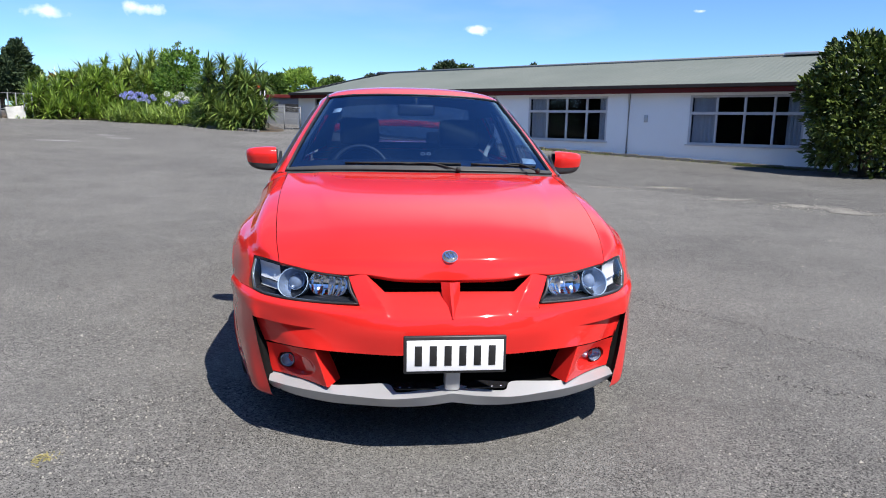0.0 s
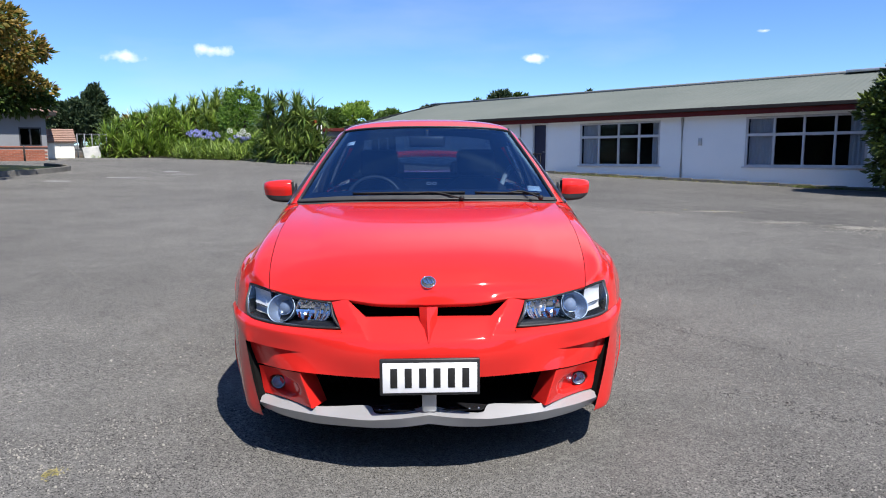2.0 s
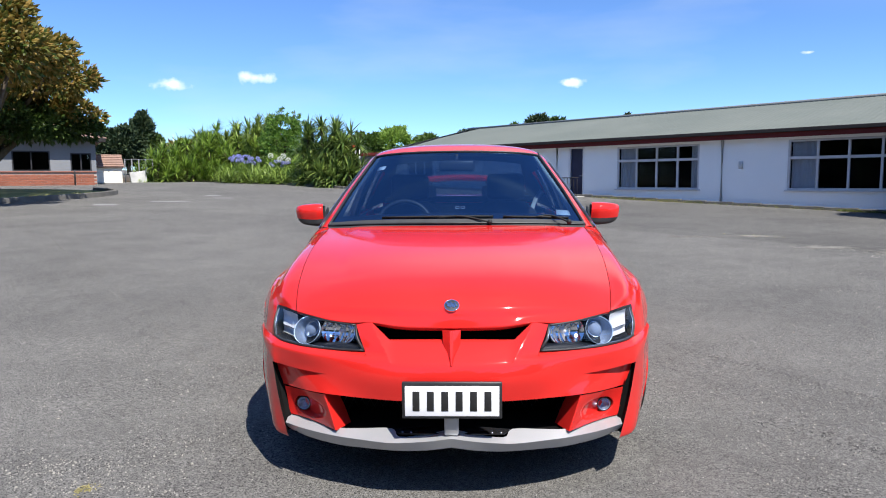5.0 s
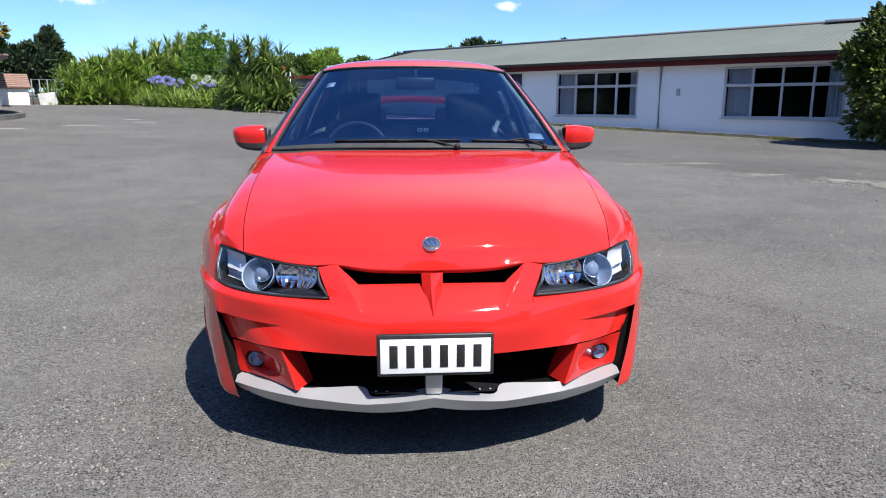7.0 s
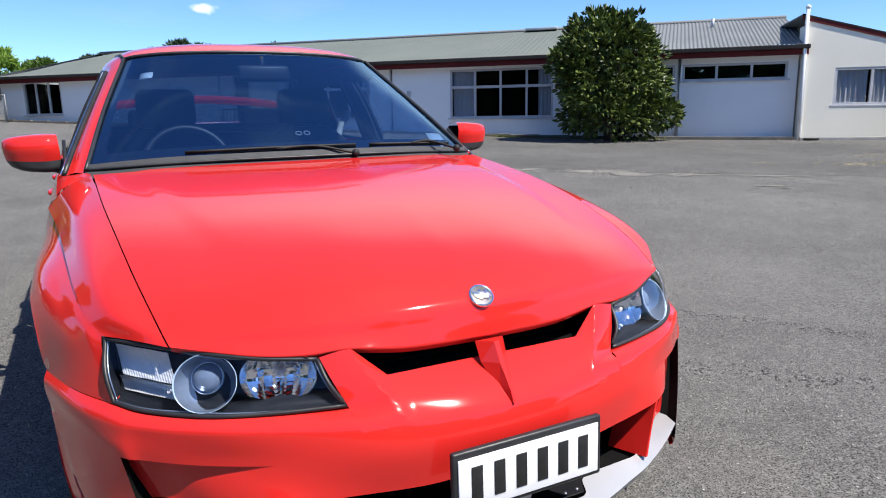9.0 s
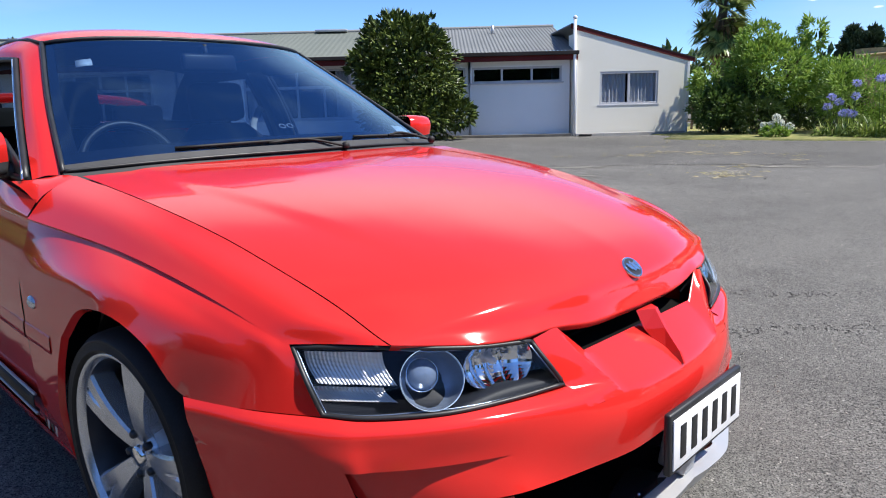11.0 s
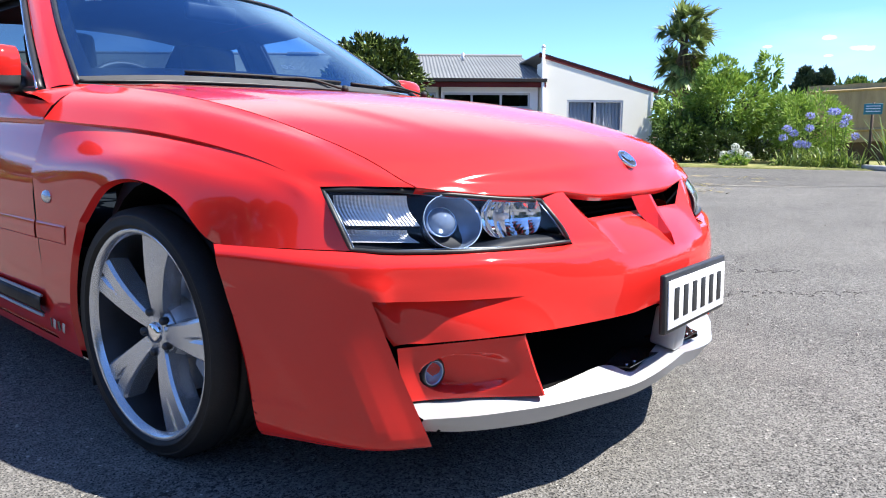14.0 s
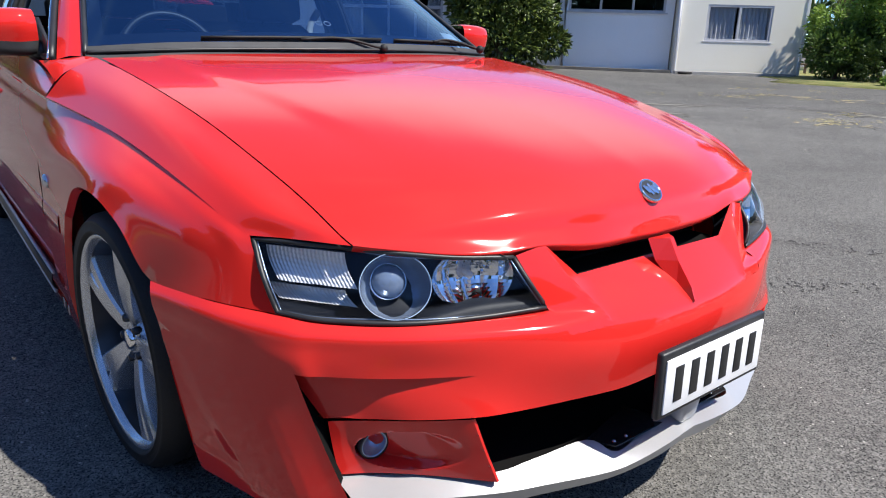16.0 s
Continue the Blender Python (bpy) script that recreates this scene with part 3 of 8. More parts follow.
lip_under = [(x, y + 0.10, z + 0.004) for x, y, z in LIP_LOW]
lip_round = [(x, (y + v) / 2, (z + w) / 2) for (x, y, z), (_, v, w) in zip(LIP_TOP, LIP_LOW)]
body("front_lip", [net([LIP_BACK, LIP_TOP], 5, 4), net([LIP_TOP, lip_round, LIP_LOW], 5, 3), net([LIP_LOW, lip_under], 5, 2)], SILVER, bumper, "silver painted front lip spoiler, dipped at the middle", weld=0.0006, sharp=30)
bm = bmesh.new()
box(bm, (0.055, 0.07, 0.10), (0.0, 0.048, 0.335), (8, 0, 0), 0.008)
part("lip_strut", bm, SILVER, bumper, "silver strut up to the number plate")
for s in (1, -1):
    bm = bmesh.new()
    outline(bm, [(0.03, 0.0), (0.20, 0.0), (0.232, 0.052), (0.06, 0.09)], 0.003, pose(0, 0.052, 0.275) @ Matrix.Diagonal((s, 1, 1, 1)))
    inset = part("lip_cutout", bm, GLOSSBLACK, bumper, "black inset plate with rivets", smooth=False)
    for x, y in ((0.190, 0.066), (0.155, 0.064)):
        bm = bmesh.new()
        lathe(bm, [(0.004, 0.0), (0.0035, 0.0015), (0.0018, 0.0026), (0.0003, 0.003)], pose(s * x, y, 0.2785), 10)
        part("rivet", bm, ALLOY, inset)

# number plate in its black frame; the writing as plain bars
plate_at = pose(0.003, -0.004, 0.431, 90 - 1.5, 0, 0.4)
bm = bmesh.new()
box(bm, (0.372, 0.139, 0.016), (0, 0, 0.004), (0, 0, 0), 0.005)
bmesh.ops.transform(bm, matrix=plate_at, verts=bm.verts)
plate = part("number_plate", bm, BLACK, bumper, "white number plate with dark bars in a black frame")
bm = bmesh.new()
box(bm, (0.350, 0.113, 0.004), (0, -0.002, 0.0135), (0, 0, 0), 0.0015)
bmesh.ops.transform(bm, matrix=plate_at, verts=bm.verts)
part("plate_face", bm, WHITE_PAINT, plate, "white reflective sheet")
for k in range(6):
    bm = bmesh.new()
    box(bm, (0.026, 0.074, 0.002), (-0.133 + 0.0532 * k, -0.002, 0.0164), (0, 0, 0), 0.0008)
    bmesh.ops.transform(bm, matrix=plate_at, verts=bm.verts)
    part("plate_bar", bm, INK, plate)

# oval badge on the bonnet
badge_at = pose(0, 0.184, 0.7505, 44, 0, 0) @ Matrix.Diagonal((0.78, 0.74, 0.7, 1))
bm = bmesh.new()
lathe(bm, [(0.039, -0.004), (0.039, 0.004), (0.036, 0.007), (0.033, 0.0045)], badge_at, 40)
badge = part("badge", bm, CHROME, car, "round chrome bonnet badge")
bm = bmesh.new()
lathe(bm, [(0.033, 0.0045), (0.001, 0.0062)], badge_at, 32)
part("badge_face", bm, GUNMETAL, badge, "dark metal disc")
bm = bmesh.new()
for k in range(5):
    box(bm, (0.009, 0.036 - 0.004 * abs(k - 2), 0.004), (-0.020 + 0.010 * k, 0.003 * (-1) ** k, 0.008), (0, 0, 22), 0.0012)
bmesh.ops.transform(bm, matrix=badge_at, verts=bm.verts)
part("badge_relief", bm, CHROME, badge, "plain chrome relief")

# headlights
HL_TOP = [(0.383, 0.190, 0.670), (0.49, 0.226, 0.679), (0.578, 0.274, 0.689), (0.640, 0.322, 0.696), (0.715, 0.398, 0.700), (0.763, 0.458, 0.699)]
HL_LOW = [(0.343, 0.137, 0.581), (0.46, 0.170, 0.579), (0.576, 0.211, 0.580), (0.653, 0.262, 0.581), (0.718, 0.322, 0.582), (0.760, 0.378, 0.586)]
hl_mid = [((a[0] + b[0]) / 2 + 0.008, (a[1] + b[1]) / 2 - 0.012, (a[2] + b[2]) / 2) for a, b in zip(HL_TOP, HL_LOW)]
IN = Vector((-0.30, 0.95, 0)).normalized()
for s in (1, -1):
    mirror = Vector((s, 1, 1))
    bm = bmesh.new()
    deep = [[Vector(p) + IN * d for p in r] for r, d in ((HL_TOP, 0.006), (HL_TOP, 0.05), (hl_mid, 0.085), (HL_LOW, 0.05), (HL_LOW, 0.006))]
    sheet(bm, net(deep, 5, 4), s)
    for end in (0, -1):
        sheet(bm, net([[Vector(r[end]) + IN * 0.004 for r in (HL_TOP, hl_mid, HL_LOW)], [Vector(r[end]) + IN * 0.08 for r in (HL_TOP, hl_mid, HL_LOW)]], 4, 2), s)
    bmesh.ops.recalc_face_normals(bm, faces=bm.faces)
    lamp = part("headlight", bm, HOUSING, car, "swept-back clear headlight with a dark surround and projector")
    bm = bmesh.new()
    rim = cr(HL_TOP, 6) + cr([HL_TOP[-1], hl_mid[-1], HL_LOW[-1]], 4)[1:] + cr(HL_LOW[::-1], 6)[1:] + cr([HL_LOW[0], hl_mid[0], HL_TOP[0]], 4)[1:]
    tube(bm, [p * mirror for p in rim], 0.0048, 6)
    part("lamp_seal", bm, BLACK, lamp, "thin black seal")
    bm = bmesh.new()
    centre = sum((Vector(p) for p in HL_TOP + HL_LOW), Vector()) / 12
    inner = [p + (centre - p).normalized() * 0.007 + IN * 0.001 for p in rim]
    tube(bm, [p * mirror for p in inner], 0.0016, 5)
    part("lens_edge", bm, SATIN, lamp, "bright moulded lens edge")
    bm = bmesh.new()
    sheet(bm, net([HL_TOP, hl_mid, HL_LOW], 6, 5), s)
    bmesh.ops.recalc_face_normals(bm, faces=bm.faces)
    part("lens", bm, LENS, lamp, "clear lens")
    ring_at = pose(s * 0.595, 0.256, 0.637, 64, 0, s * 24) @ Matrix.Diagonal((1.04, 0.96, 1, 1))
    bm = bmesh.new()
    lathe(bm, [(0.0596, -0.004), (0.0610, -0.002), (0.0612, 0.001), (0.0606, 0.002), (0.0600, 0.000), (0.0596, -0.004)], ring_at, 48)
    part("halo_ring", bm, HALO, lamp, "thin pale halo ring")
    grain = random.Random(31)
    bm = bmesh.new()
    lathe(bm, [(0.0597, -0.003), (0.057, -0.020), (0.052, -0.036), (0.045, -0.048), (0.036, -0.055)], ring_at, 48)
    for v in bm.verts:
        v.co += Vector((grain.uniform(-1, 1), grain.uniform(-1, 1), grain.uniform(-1, 1))) * 0.0005
    part("reflector", bm, SATIN, lamp, "blue-grey satin bowl")
    lens_at = ring_at @ Matrix.Translation((s * 0.006, 0.014, 0)) @ Matrix.Diagonal((0.92, 1, 1, 1))
    bm = bmesh.new()
    lathe(bm, [(0.032, -0.052), (0.031, -0.040), (0.027, -0.030), (0.018, -0.023), (0.009, -0.020), (0.0005, -0.019)], lens_at, 36)
    part("projector", bm, PROJECTOR, lamp, "dark blue glass projector lens")
    bm = bmesh.new()
    lathe(bm, [(0.0325, -0.058), (0.0350, -0.046), (0.0345, -0.038), (0.0325, -0.037), (0.0312, -0.043)], lens_at, 36)
    part("projector_rim", bm, CHROME, lamp)
    bm = bmesh.new()
    lathe(bm, [(0.0365, -0.060), (0.0480, -0.046), (0.0500, -0.045)], ring_at, 40)
    part("reflector_step", bm, CHROME, lamp)
    # main beam bowl: fluted chrome, cut off by the dark surround below
    bowl_at = pose(s * 0.458, 0.212, 0.640, 84, 0, s * 20)
    bm = bmesh.new()
    flutes = []
    for j in range(15):
        v = -1 + 2 * j / 14
        row = []
        for k in range(73):
            u = -1 + 2 * k / 72
            x, y = u * math.sqrt(1 - 0.42 * v * v), v * math.sqrt(1 - 0.42 * u * u)
            z = -0.044 * (1 - 0.5 * (x * x + y * y)) + 0.0060 * abs(math.sin(u * math.pi * 2.5 + 0.4)) * (1 - 0.5 * abs(v)) + (0.004 if v > 0.3 else 0.0) * (1 - abs(u))
            row.append(bowl_at @ Vector((x * 0.077, y * 0.048, z + 0.018 * (x * x + y * y))))
        flutes.append(row)
    sheet(bm, flutes)
    part("high_beam_bowl", bm, CHROME, lamp, "fluted chrome bowl", smooth=False)
    bm = bmesh.new()
    lathe(bm, [(0.0075, -0.044), (0.0075, -0.020), (0.006, -0.016), (0.001, -0.014)], bowl_at, 16)
    part("bulb", bm, AMBER, lamp)
    bm = bmesh.new()
    low_rim = [Vector(p).lerp(Vector(q), f) + IN * d for p, q, f, d in ((HL_LOW[0], HL_TOP[0], 0.14, 0.012), (HL_LOW[1], HL_TOP[1], 0.17, 0.014), (HL_LOW[2], HL_TOP[2], 0.02, 0.016))]
    sheet(bm, net([[Vector(p) + IN * 0.006 for p in HL_LOW[:3]], low_rim, [p + IN * 0.05 for p in low_rim]], 5, 3), s)
    bmesh.ops.recalc_face_normals(bm, faces=bm.faces)
    part("lamp_surround", bm, HOUSING, lamp, "dark moulded surround")
    # ribbed position light and indicator beside the outer edge
    for (za, zb), name in (((0.688, 0.628), "indicator"), ((0.618, 0.594), "position_lamp")):
        bm = bmesh.new()
        n = 120
        rows = []
        for j in range(25):
            g = j / 24
            z = za + (zb - za) * g
            row = []
            for k in range(n + 1):
                f = k / n
                wave = 0.0009 * math.sin(f * math.pi * 2 * 20) + 0.0007 * math.sin((g + 0.3 * f) * math.pi * 2 * (za - zb) / 0.009)
                row.append(Vector((0.652 + 0.092 * f - 0.008 * g, 0.318 + 0.118 * f - 0.030 * g + 0.012 * math.sin(math.pi * g) + 0.012, z)) + Vector((0.6, -0.8, 0)) * wave)
            rows.append(row)
        sheet(bm, rows, s)
        bmesh.ops.recalc_face_normals(bm, faces=bm.faces)
        part(name, bm, RIBBED, lamp, "ribbed clear side lamp")

# doors: outer skin from the sill to the belt, with gaps of 5 mm between them
def belt(y):
    return 0.864 + 0.02 * math.sin((y - 1.5) / 2.2 * math.pi / 2) - 0.03 * max(0, y - 3.0) ** 2, 0.935 + 0.028 * (y - 1.5) - 0.034 * max(0.0, (1.80 - y) / 0.234) ** 1.4


def side_rows(ys):
    """Rails of the flank at the stations ys: belt, fold, waist, hip, sill."""
    got = []
    for dx, z, k in ((None, None, 0), (0.897, 0.855, 0.034), (0.893, 0.838, 0.034), (0.938, 0.69, 0.012), (0.940, 0.52, 0.0), (0.930, 0.36, 0.0), (0.905, 0.205, 0.0), (0.86, 0.185, 0.0)):
        row = []
        for y in ys:
            taper = 0.05 * max(0.0, (y - 3.3) / 1.4) ** 2
            row.append((belt(y)[0], y, belt(y)[1]) if dx is None else (dx + 0.006 * math.sin((y - 1.56) * 0.9) - taper, y, z + k * (y - 1.56)))
        got.append(row)
    return got


DOORS = ((1.566, 2.862), (2.869, 3.40))
for s in (1, -1):
    for n, (y0, y1) in enumerate(DOORS):
        bm = bmesh.new()
        sheet(bm, net(side_rows([y0, y0 + (y1 - y0) / 3, y1 - (y1 - y0) / 3, y1]), 5, 4), s)
        bmesh.ops.recalc_face_normals(bm, faces=bm.faces)
        door = part("door", bm, RED, car, "red front door" if n == 0 else "red rear door")
        bm = bmesh.new()
        hy = y1 - 0.16
        hx, hz = 0.925, 0.80 + 0.03 * n
        tube(bm, [(s * (hx - 0.02), hy - 0.09, hz), (s * (hx + 0.014), hy - 0.07, hz), (s * (hx + 0.018), hy, hz + 0.002), (s * (hx + 0.014), hy + 0.07, hz), (s * (hx - 0.02), hy + 0.09, hz)], 0.011, 8)
        part("door_handle", bm, RED, door)
        # rubbing strip: dark band with a bright edge
        bm = bmesh.new()
        sheet(bm, net([[(0.944, y0 + 0.01, 0.335), (0.944, y1 - 0.01, 0.335)], [(0.946, y0 + 0.01, 0.30), (0.946, y1 - 0.01, 0.30)], [(0.934, y0 + 0.01, 0.285), (0.934, y1 - 0.01, 0.285)]], 2, 3), s, 0.004)
        part("side_moulding", bm, BLACK, door, "black side moulding")
        for z in (0.278, 0.338):
            bm = bmesh.new()
            tube(bm, [(s * 0.942, y0 + 0.01, z), (s * 0.942, y1 - 0.01, z)], 0.0055, 6)
            part("moulding_edge", bm, SILVER, door, "bright strip")
        bm = bmesh.new()
        sheet(bm, net([[(0.939, y0 + 0.006, 0.566), (0.939, y1 - 0.006, 0.566)], [(0.9445, y0 + 0.006, 0.560), (0.9445, y1 - 0.006, 0.560)], [(0.9455, y0 + 0.006, 0.518), (0.9455, y1 - 0.006, 0.518)], [(0.939, y0 + 0.006, 0.512), (0.939, y1 - 0.006, 0.512)]], 2, 2), s)
        bmesh.ops.recalc_face_normals(bm, faces=bm.faces)
        part("rubbing_strip", bm, RED, door, "body-coloured rubbing strip")

# rear quarter, boot, rear bumper
def quarter(s):
    bm = bmesh.new()
    hub_y, r = 3.80, 0.40
    ys = [3.407, 3.48, 3.60, 3.72, 3.88, 4.02, 4.14, 4.24, 4.45, 4.70]
    rows = side_rows(ys)
    top = rows[:4]
    arch = []
    for y in ys:
        dy = abs(y - hub_y)
        z = 0.316 + math.sqrt(max(0.0, r * r - dy * dy)) if dy < r else 0.36
        taper = 0.05 * max(0.0, (y - 3.3) / 1.4) ** 2
        arch.append((0.945 - taper, y, max(z, 0.30)))
    sheet(bm, net(top, 4, 4), s)
    sheet(bm, net([rows[3], arch], 4, 4), s)
    low = [[(0.93, 3.407, 0.36), (0.93, 3.42, 0.34)], [(0.905, 3.407, 0.205), (0.905, 3.43, 0.205)]]
    sheet(bm, net(low, 2, 2), s)
    # C pillar
    sheet(bm, net([[(0.615, 3.38, 1.368), (0.600, 3.50, 1.390), (0.575, 3.56, 1.398)], [(0.735, 3.49, 1.18), (0.705, 3.78, 1.235), (0.625, 3.86, 1.245)], [(0.845, 3.52, 0.985), (0.80, 3.88, 1.02), (0.70, 4.09, 1.07)], [(0.845, 3.66, 0.985), (0.81, 4.04, 1.00), (0.72, 4.14, 1.06)]], 4, 4), s)
    bmesh.ops.recalc_face_normals(bm, faces=bm.faces)
    return part("rear_quarter", bm, RED, car)


for s in (1, -1):
    quarter(s)
DECK = [[(0, 4.13, 1.085), (0.35, 4.12, 1.083), (0.62, 4.095, 1.070), (0.80, 4.00, 1.010)], [(0, 4.35, 1.095), (0.36, 4.35, 1.092), (0.64, 4.34, 1.07), (0.815, 4.33, 1.008)], [(0, 4.68, 1.085), (0.36, 4.67, 1.082), (0.62, 4.64, 1.06), (0.80, 4.58, 1.005)], [(0, 4.76, 1.02), (0.36, 4.75, 1.02), (0.62, 4.72, 1.0), (0.81, 4.64, 0.95)], [(0, 4.74, 0.74), (0.36, 4.735, 0.74), (0.64, 4.70, 0.74), (0.85, 4.60, 0.74)]]
body("boot_lid", [net(DECK, 5, 5)], label="red boot lid")
TAIL_ROWS = [[(0, 4.745, 0.735), (0.4, 4.74, 0.735), (0.66, 4.70, 0.735), (0.86, 4.56, 0.735)], [(0, 4.82, 0.62), (0.4, 4.81, 0.62), (0.70, 4.76, 0.62), (0.89, 4.56, 0.62)], [(0, 4.82, 0.42), (0.4, 4.81, 0.42), (0.70, 4.76, 0.42), (0.895, 4.45, 0.42)], [(0, 4.74, 0.24), (0.4, 4.73, 0.24), (0.68, 4.69, 0.24), (0.87, 4.25, 0.24)]]
body("rear_bumper", [net(TAIL_ROWS, 5, 5)], label="red rear bumper")
for s in (1, -1):
    bm = bmesh.new()
    sheet(bm, net([[(0.52, 4.745, 0.97), (0.66, 4.728, 0.965), (0.83, 4.62, 0.935)], [(0.50, 4.755, 0.86), (0.66, 4.742, 0.855), (0.86, 4.61, 0.84)], [(0.50, 4.75, 0.765), (0.66, 4.73, 0.765), (0.865, 4.60, 0.765)]], 4, 4), s, 0.01)
    part("tail_light", bm, TAIL, car, "red tail light")
bm = bmesh.new()
WING = [(-0.72, 4.50, 1.06), (-0.68, 4.52, 1.16), (-0.54, 4.54, 1.225), (0, 4.56, 1.262), (0.54, 4.54, 1.225), (0.68, 4.52, 1.16), (0.72, 4.50, 1.06)]
path = cr(WING, 6)
rings = []
for p in path:
    rings.append([bm.verts.new(p + Vector((0, 0.11 * math.cos(a), 0.034 * math.sin(a)))) for a in [2 * math.pi * k / 14 for k in range(14)]])
for a, b in zip(rings, rings[1:]):
    for k in range(14):
        bm.faces.new((a[k], a[(k + 1) % 14], b[(k + 1) % 14], b[k]))
part("rear_spoiler", bm, RED, car, "red arched boot spoiler")

# glass house
SCREEN = [[(0, 1.520, 0.985), (0.26, 1.535, 0.984), (0.50, 1.568, 0.979), (0.68, 1.602, 0.972), (0.766, 1.625, 0.968)],
          [(0, 1.86, 1.232), (0.24, 1.873, 1.228), (0.46, 1.905, 1.216), (0.61, 1.945, 1.198), (0.677, 1.985, 1.183)],
          [(0, 2.225, 1.432), (0.20, 2.235, 1.430), (0.39, 2.262, 1.423), (0.51, 2.30, 1.412), (0.567, 2.345, 1.402)]]
screen_grid = net(SCREEN, 6, 8)
bm = bmesh.new()
both_sides(bm, screen_grid)
bmesh.ops.recalc_face_normals(bm, faces=bm.faces)
screen = part("windscreen", bm, WINDSCREEN, car, "raked clear windscreen with a black border")
bm = bmesh.new()
for s in (1, -1):
    edge = [(row[-1] + Vector((0.004, 0, 0.004))) * Vector((s, 1, 1)) for row in screen_grid]
    tube(bm, edge, 0.008, 6)
low = [p + Vector((0, -0.004, 0.006)) for p in screen_grid[0]]
top = [p + Vector((0, 0.0, 0.003)) for p in screen_grid[-1]]
for line, r in ((low, 0.006), (top, 0.007)):
    tube(bm, [p * Vector((-1, 1, 1)) for p in line[::-1]] + line[1:], r, 6)
part("screen_seal", bm, BLACK, screen, "black rubber seal")
bm = bmesh.new()
inset = Vector((0, 0.004, -0.004))
both_sides(bm, [[p + inset for p in r] for r in screen_grid[:3]])
part("screen_border", bm, GLOSSBLACK, screen, "black printed band along the foot of the glass")
for s in (1, -1):
    bm = bmesh.new()
    strip = []
    for k, r in enumerate(screen_grid[2:]):
        w = 0.050 - 0.016 * k / len(screen_grid)
        strip.append([r[-1] + inset + Vector((-0.002, 0, 0)), r[-1].lerp(r[-4], w / (r[-1] - r[-4]).length) + inset])
    sheet(bm, strip, s)
    part("screen_border", bm, GLOSSBLACK, screen, "black printed band along the side of the glass")
# two small stickers inside the glass
for x0, x1, r0, r1, ink in ((0.465, 0.515, 0.78, 0.84, WHITE_PAINT), (0.465, 0.52, 0.85, 0.905, STICKER_GREEN), (0.61, 0.70, 0.09, 0.18, WHITE_PAINT)):
    s = -1 if x0 < 0.5 else 1
    bm = bmesh.new()
    cells = []
    for f in (r0, r1):
        row = screen_grid[round(f * (len(screen_grid) - 1))]
        width = row[-1].x
        line = []
        for x in (x0, (x0 + x1) / 2, x1):
            x = x * width / 0.60 if s < 0 else x
            j = min(range(len(row)), key=lambda i: abs(row[i].x - x))
            line.append(Vector((x, row[j].y + 0.005, row[j].z - 0.004)))
        cells.append(line)
    sheet(bm, cells, s, 0.001)
    part("windscreen_sticker", bm, ink, screen, "small white paper label" if ink is WHITE_PAINT else "small pale green label")

# small twin-oval emblem stuck to the foot of the glass
for dx in (-0.017, 0.017):
    bm = bmesh.new()
    lathe(bm, [(0.0135, 0.0), (0.0135, 0.0015), (0.010, 0.0015), (0.010, 0.0)], pose(0.025 + dx, 1.652, 1.076, 36, 0, 0), 20)
    part("windscreen_emblem", bm, BELT, screen, "small pale oval emblem")

# cowl and wipers
COWL = [[(0, 1.490, 0.955), (0.30, 1.505, 0.954), (0.56, 1.535, 0.950), (0.762, 1.59, 0.945)], [(0, 1.512, 0.972), (0.28, 1.526, 0.971), (0.54, 1.560, 0.967), (0.772, 1.615, 0.962)], [(0, 1.545, 1.014), (0.28, 1.559, 1.012), (0.53, 1.594, 1.006), (0.762, 1.643, 0.990)]]
body("cowl", [net(COWL, 6, 4)], COWL_GREY, label="dark grey plastic cowl panel")
for x0, xs in ((0.20, (-0.44, 0.22)), (0.66, (0.28, 0.67))):
    bm = bmesh.new()
    y_of = lambda x: 1.536 + 0.12 * abs(x) ** 2
    z_of = lambda x: 1.014 - 0.03 * x * x
    pts = [Vector((x0, 1.52, 0.995)), Vector(((x0 + sum(xs) / 2) / 2, y_of(x0) + 0.012, 1.028)), Vector((sum(xs) / 2, y_of(sum(xs) / 2) + 0.022, 1.022))]
    tube(bm, cr(pts, 5), 0.0055, 6)
    line = [Vector((xs[0] + (xs[1] - xs[0]) * k / 6, y_of(xs[0] + (xs[1] - xs[0]) * k / 6) + 0.028, z_of(xs[0] + (xs[1] - xs[0]) * k / 6) + 0.014)) for k in range(7)]
    tube(bm, line, 0.0055, 5)
    tube(bm, [p + Vector((0, 0.003, -0.008)) for p in line], 0.0035, 5)
    bmesh.ops.create_uvsphere(bm, u_segments=10, v_segments=6, radius=0.016, matrix=pose(x0, 1.52, 0.996))
    part("wiper", bm, RUBBER, car, "black windscreen wiper")

# roof, pillars and side glass
ROOF = [[(0, 2.228, 1.437), (0.20, 2.238, 1.435), (0.39, 2.266, 1.428), (0.51, 2.303, 1.417), (0.569, 2.35, 1.406)],
        [(0, 2.42, 1.484), (0.21, 2.425, 1.481), (0.40, 2.44, 1.468), (0.52, 2.455, 1.448), (0.575, 2.47, 1.428)],
        [(0, 2.70, 1.502), (0.22, 2.70, 1.498), (0.41, 2.70, 1.482), (0.53, 2.70, 1.460), (0.582, 2.70, 1.438)],
        [(0, 3.18, 1.487), (0.22, 3.18, 1.484), (0.41, 3.18, 1.467), (0.53, 3.18, 1.444), (0.578, 3.18, 1.424)],
        [(0, 3.60, 1.440), (0.20, 3.595, 1.437), (0.38, 3.585, 1.426), (0.51, 3.57, 1.410), (0.570, 3.55, 1.398)]]
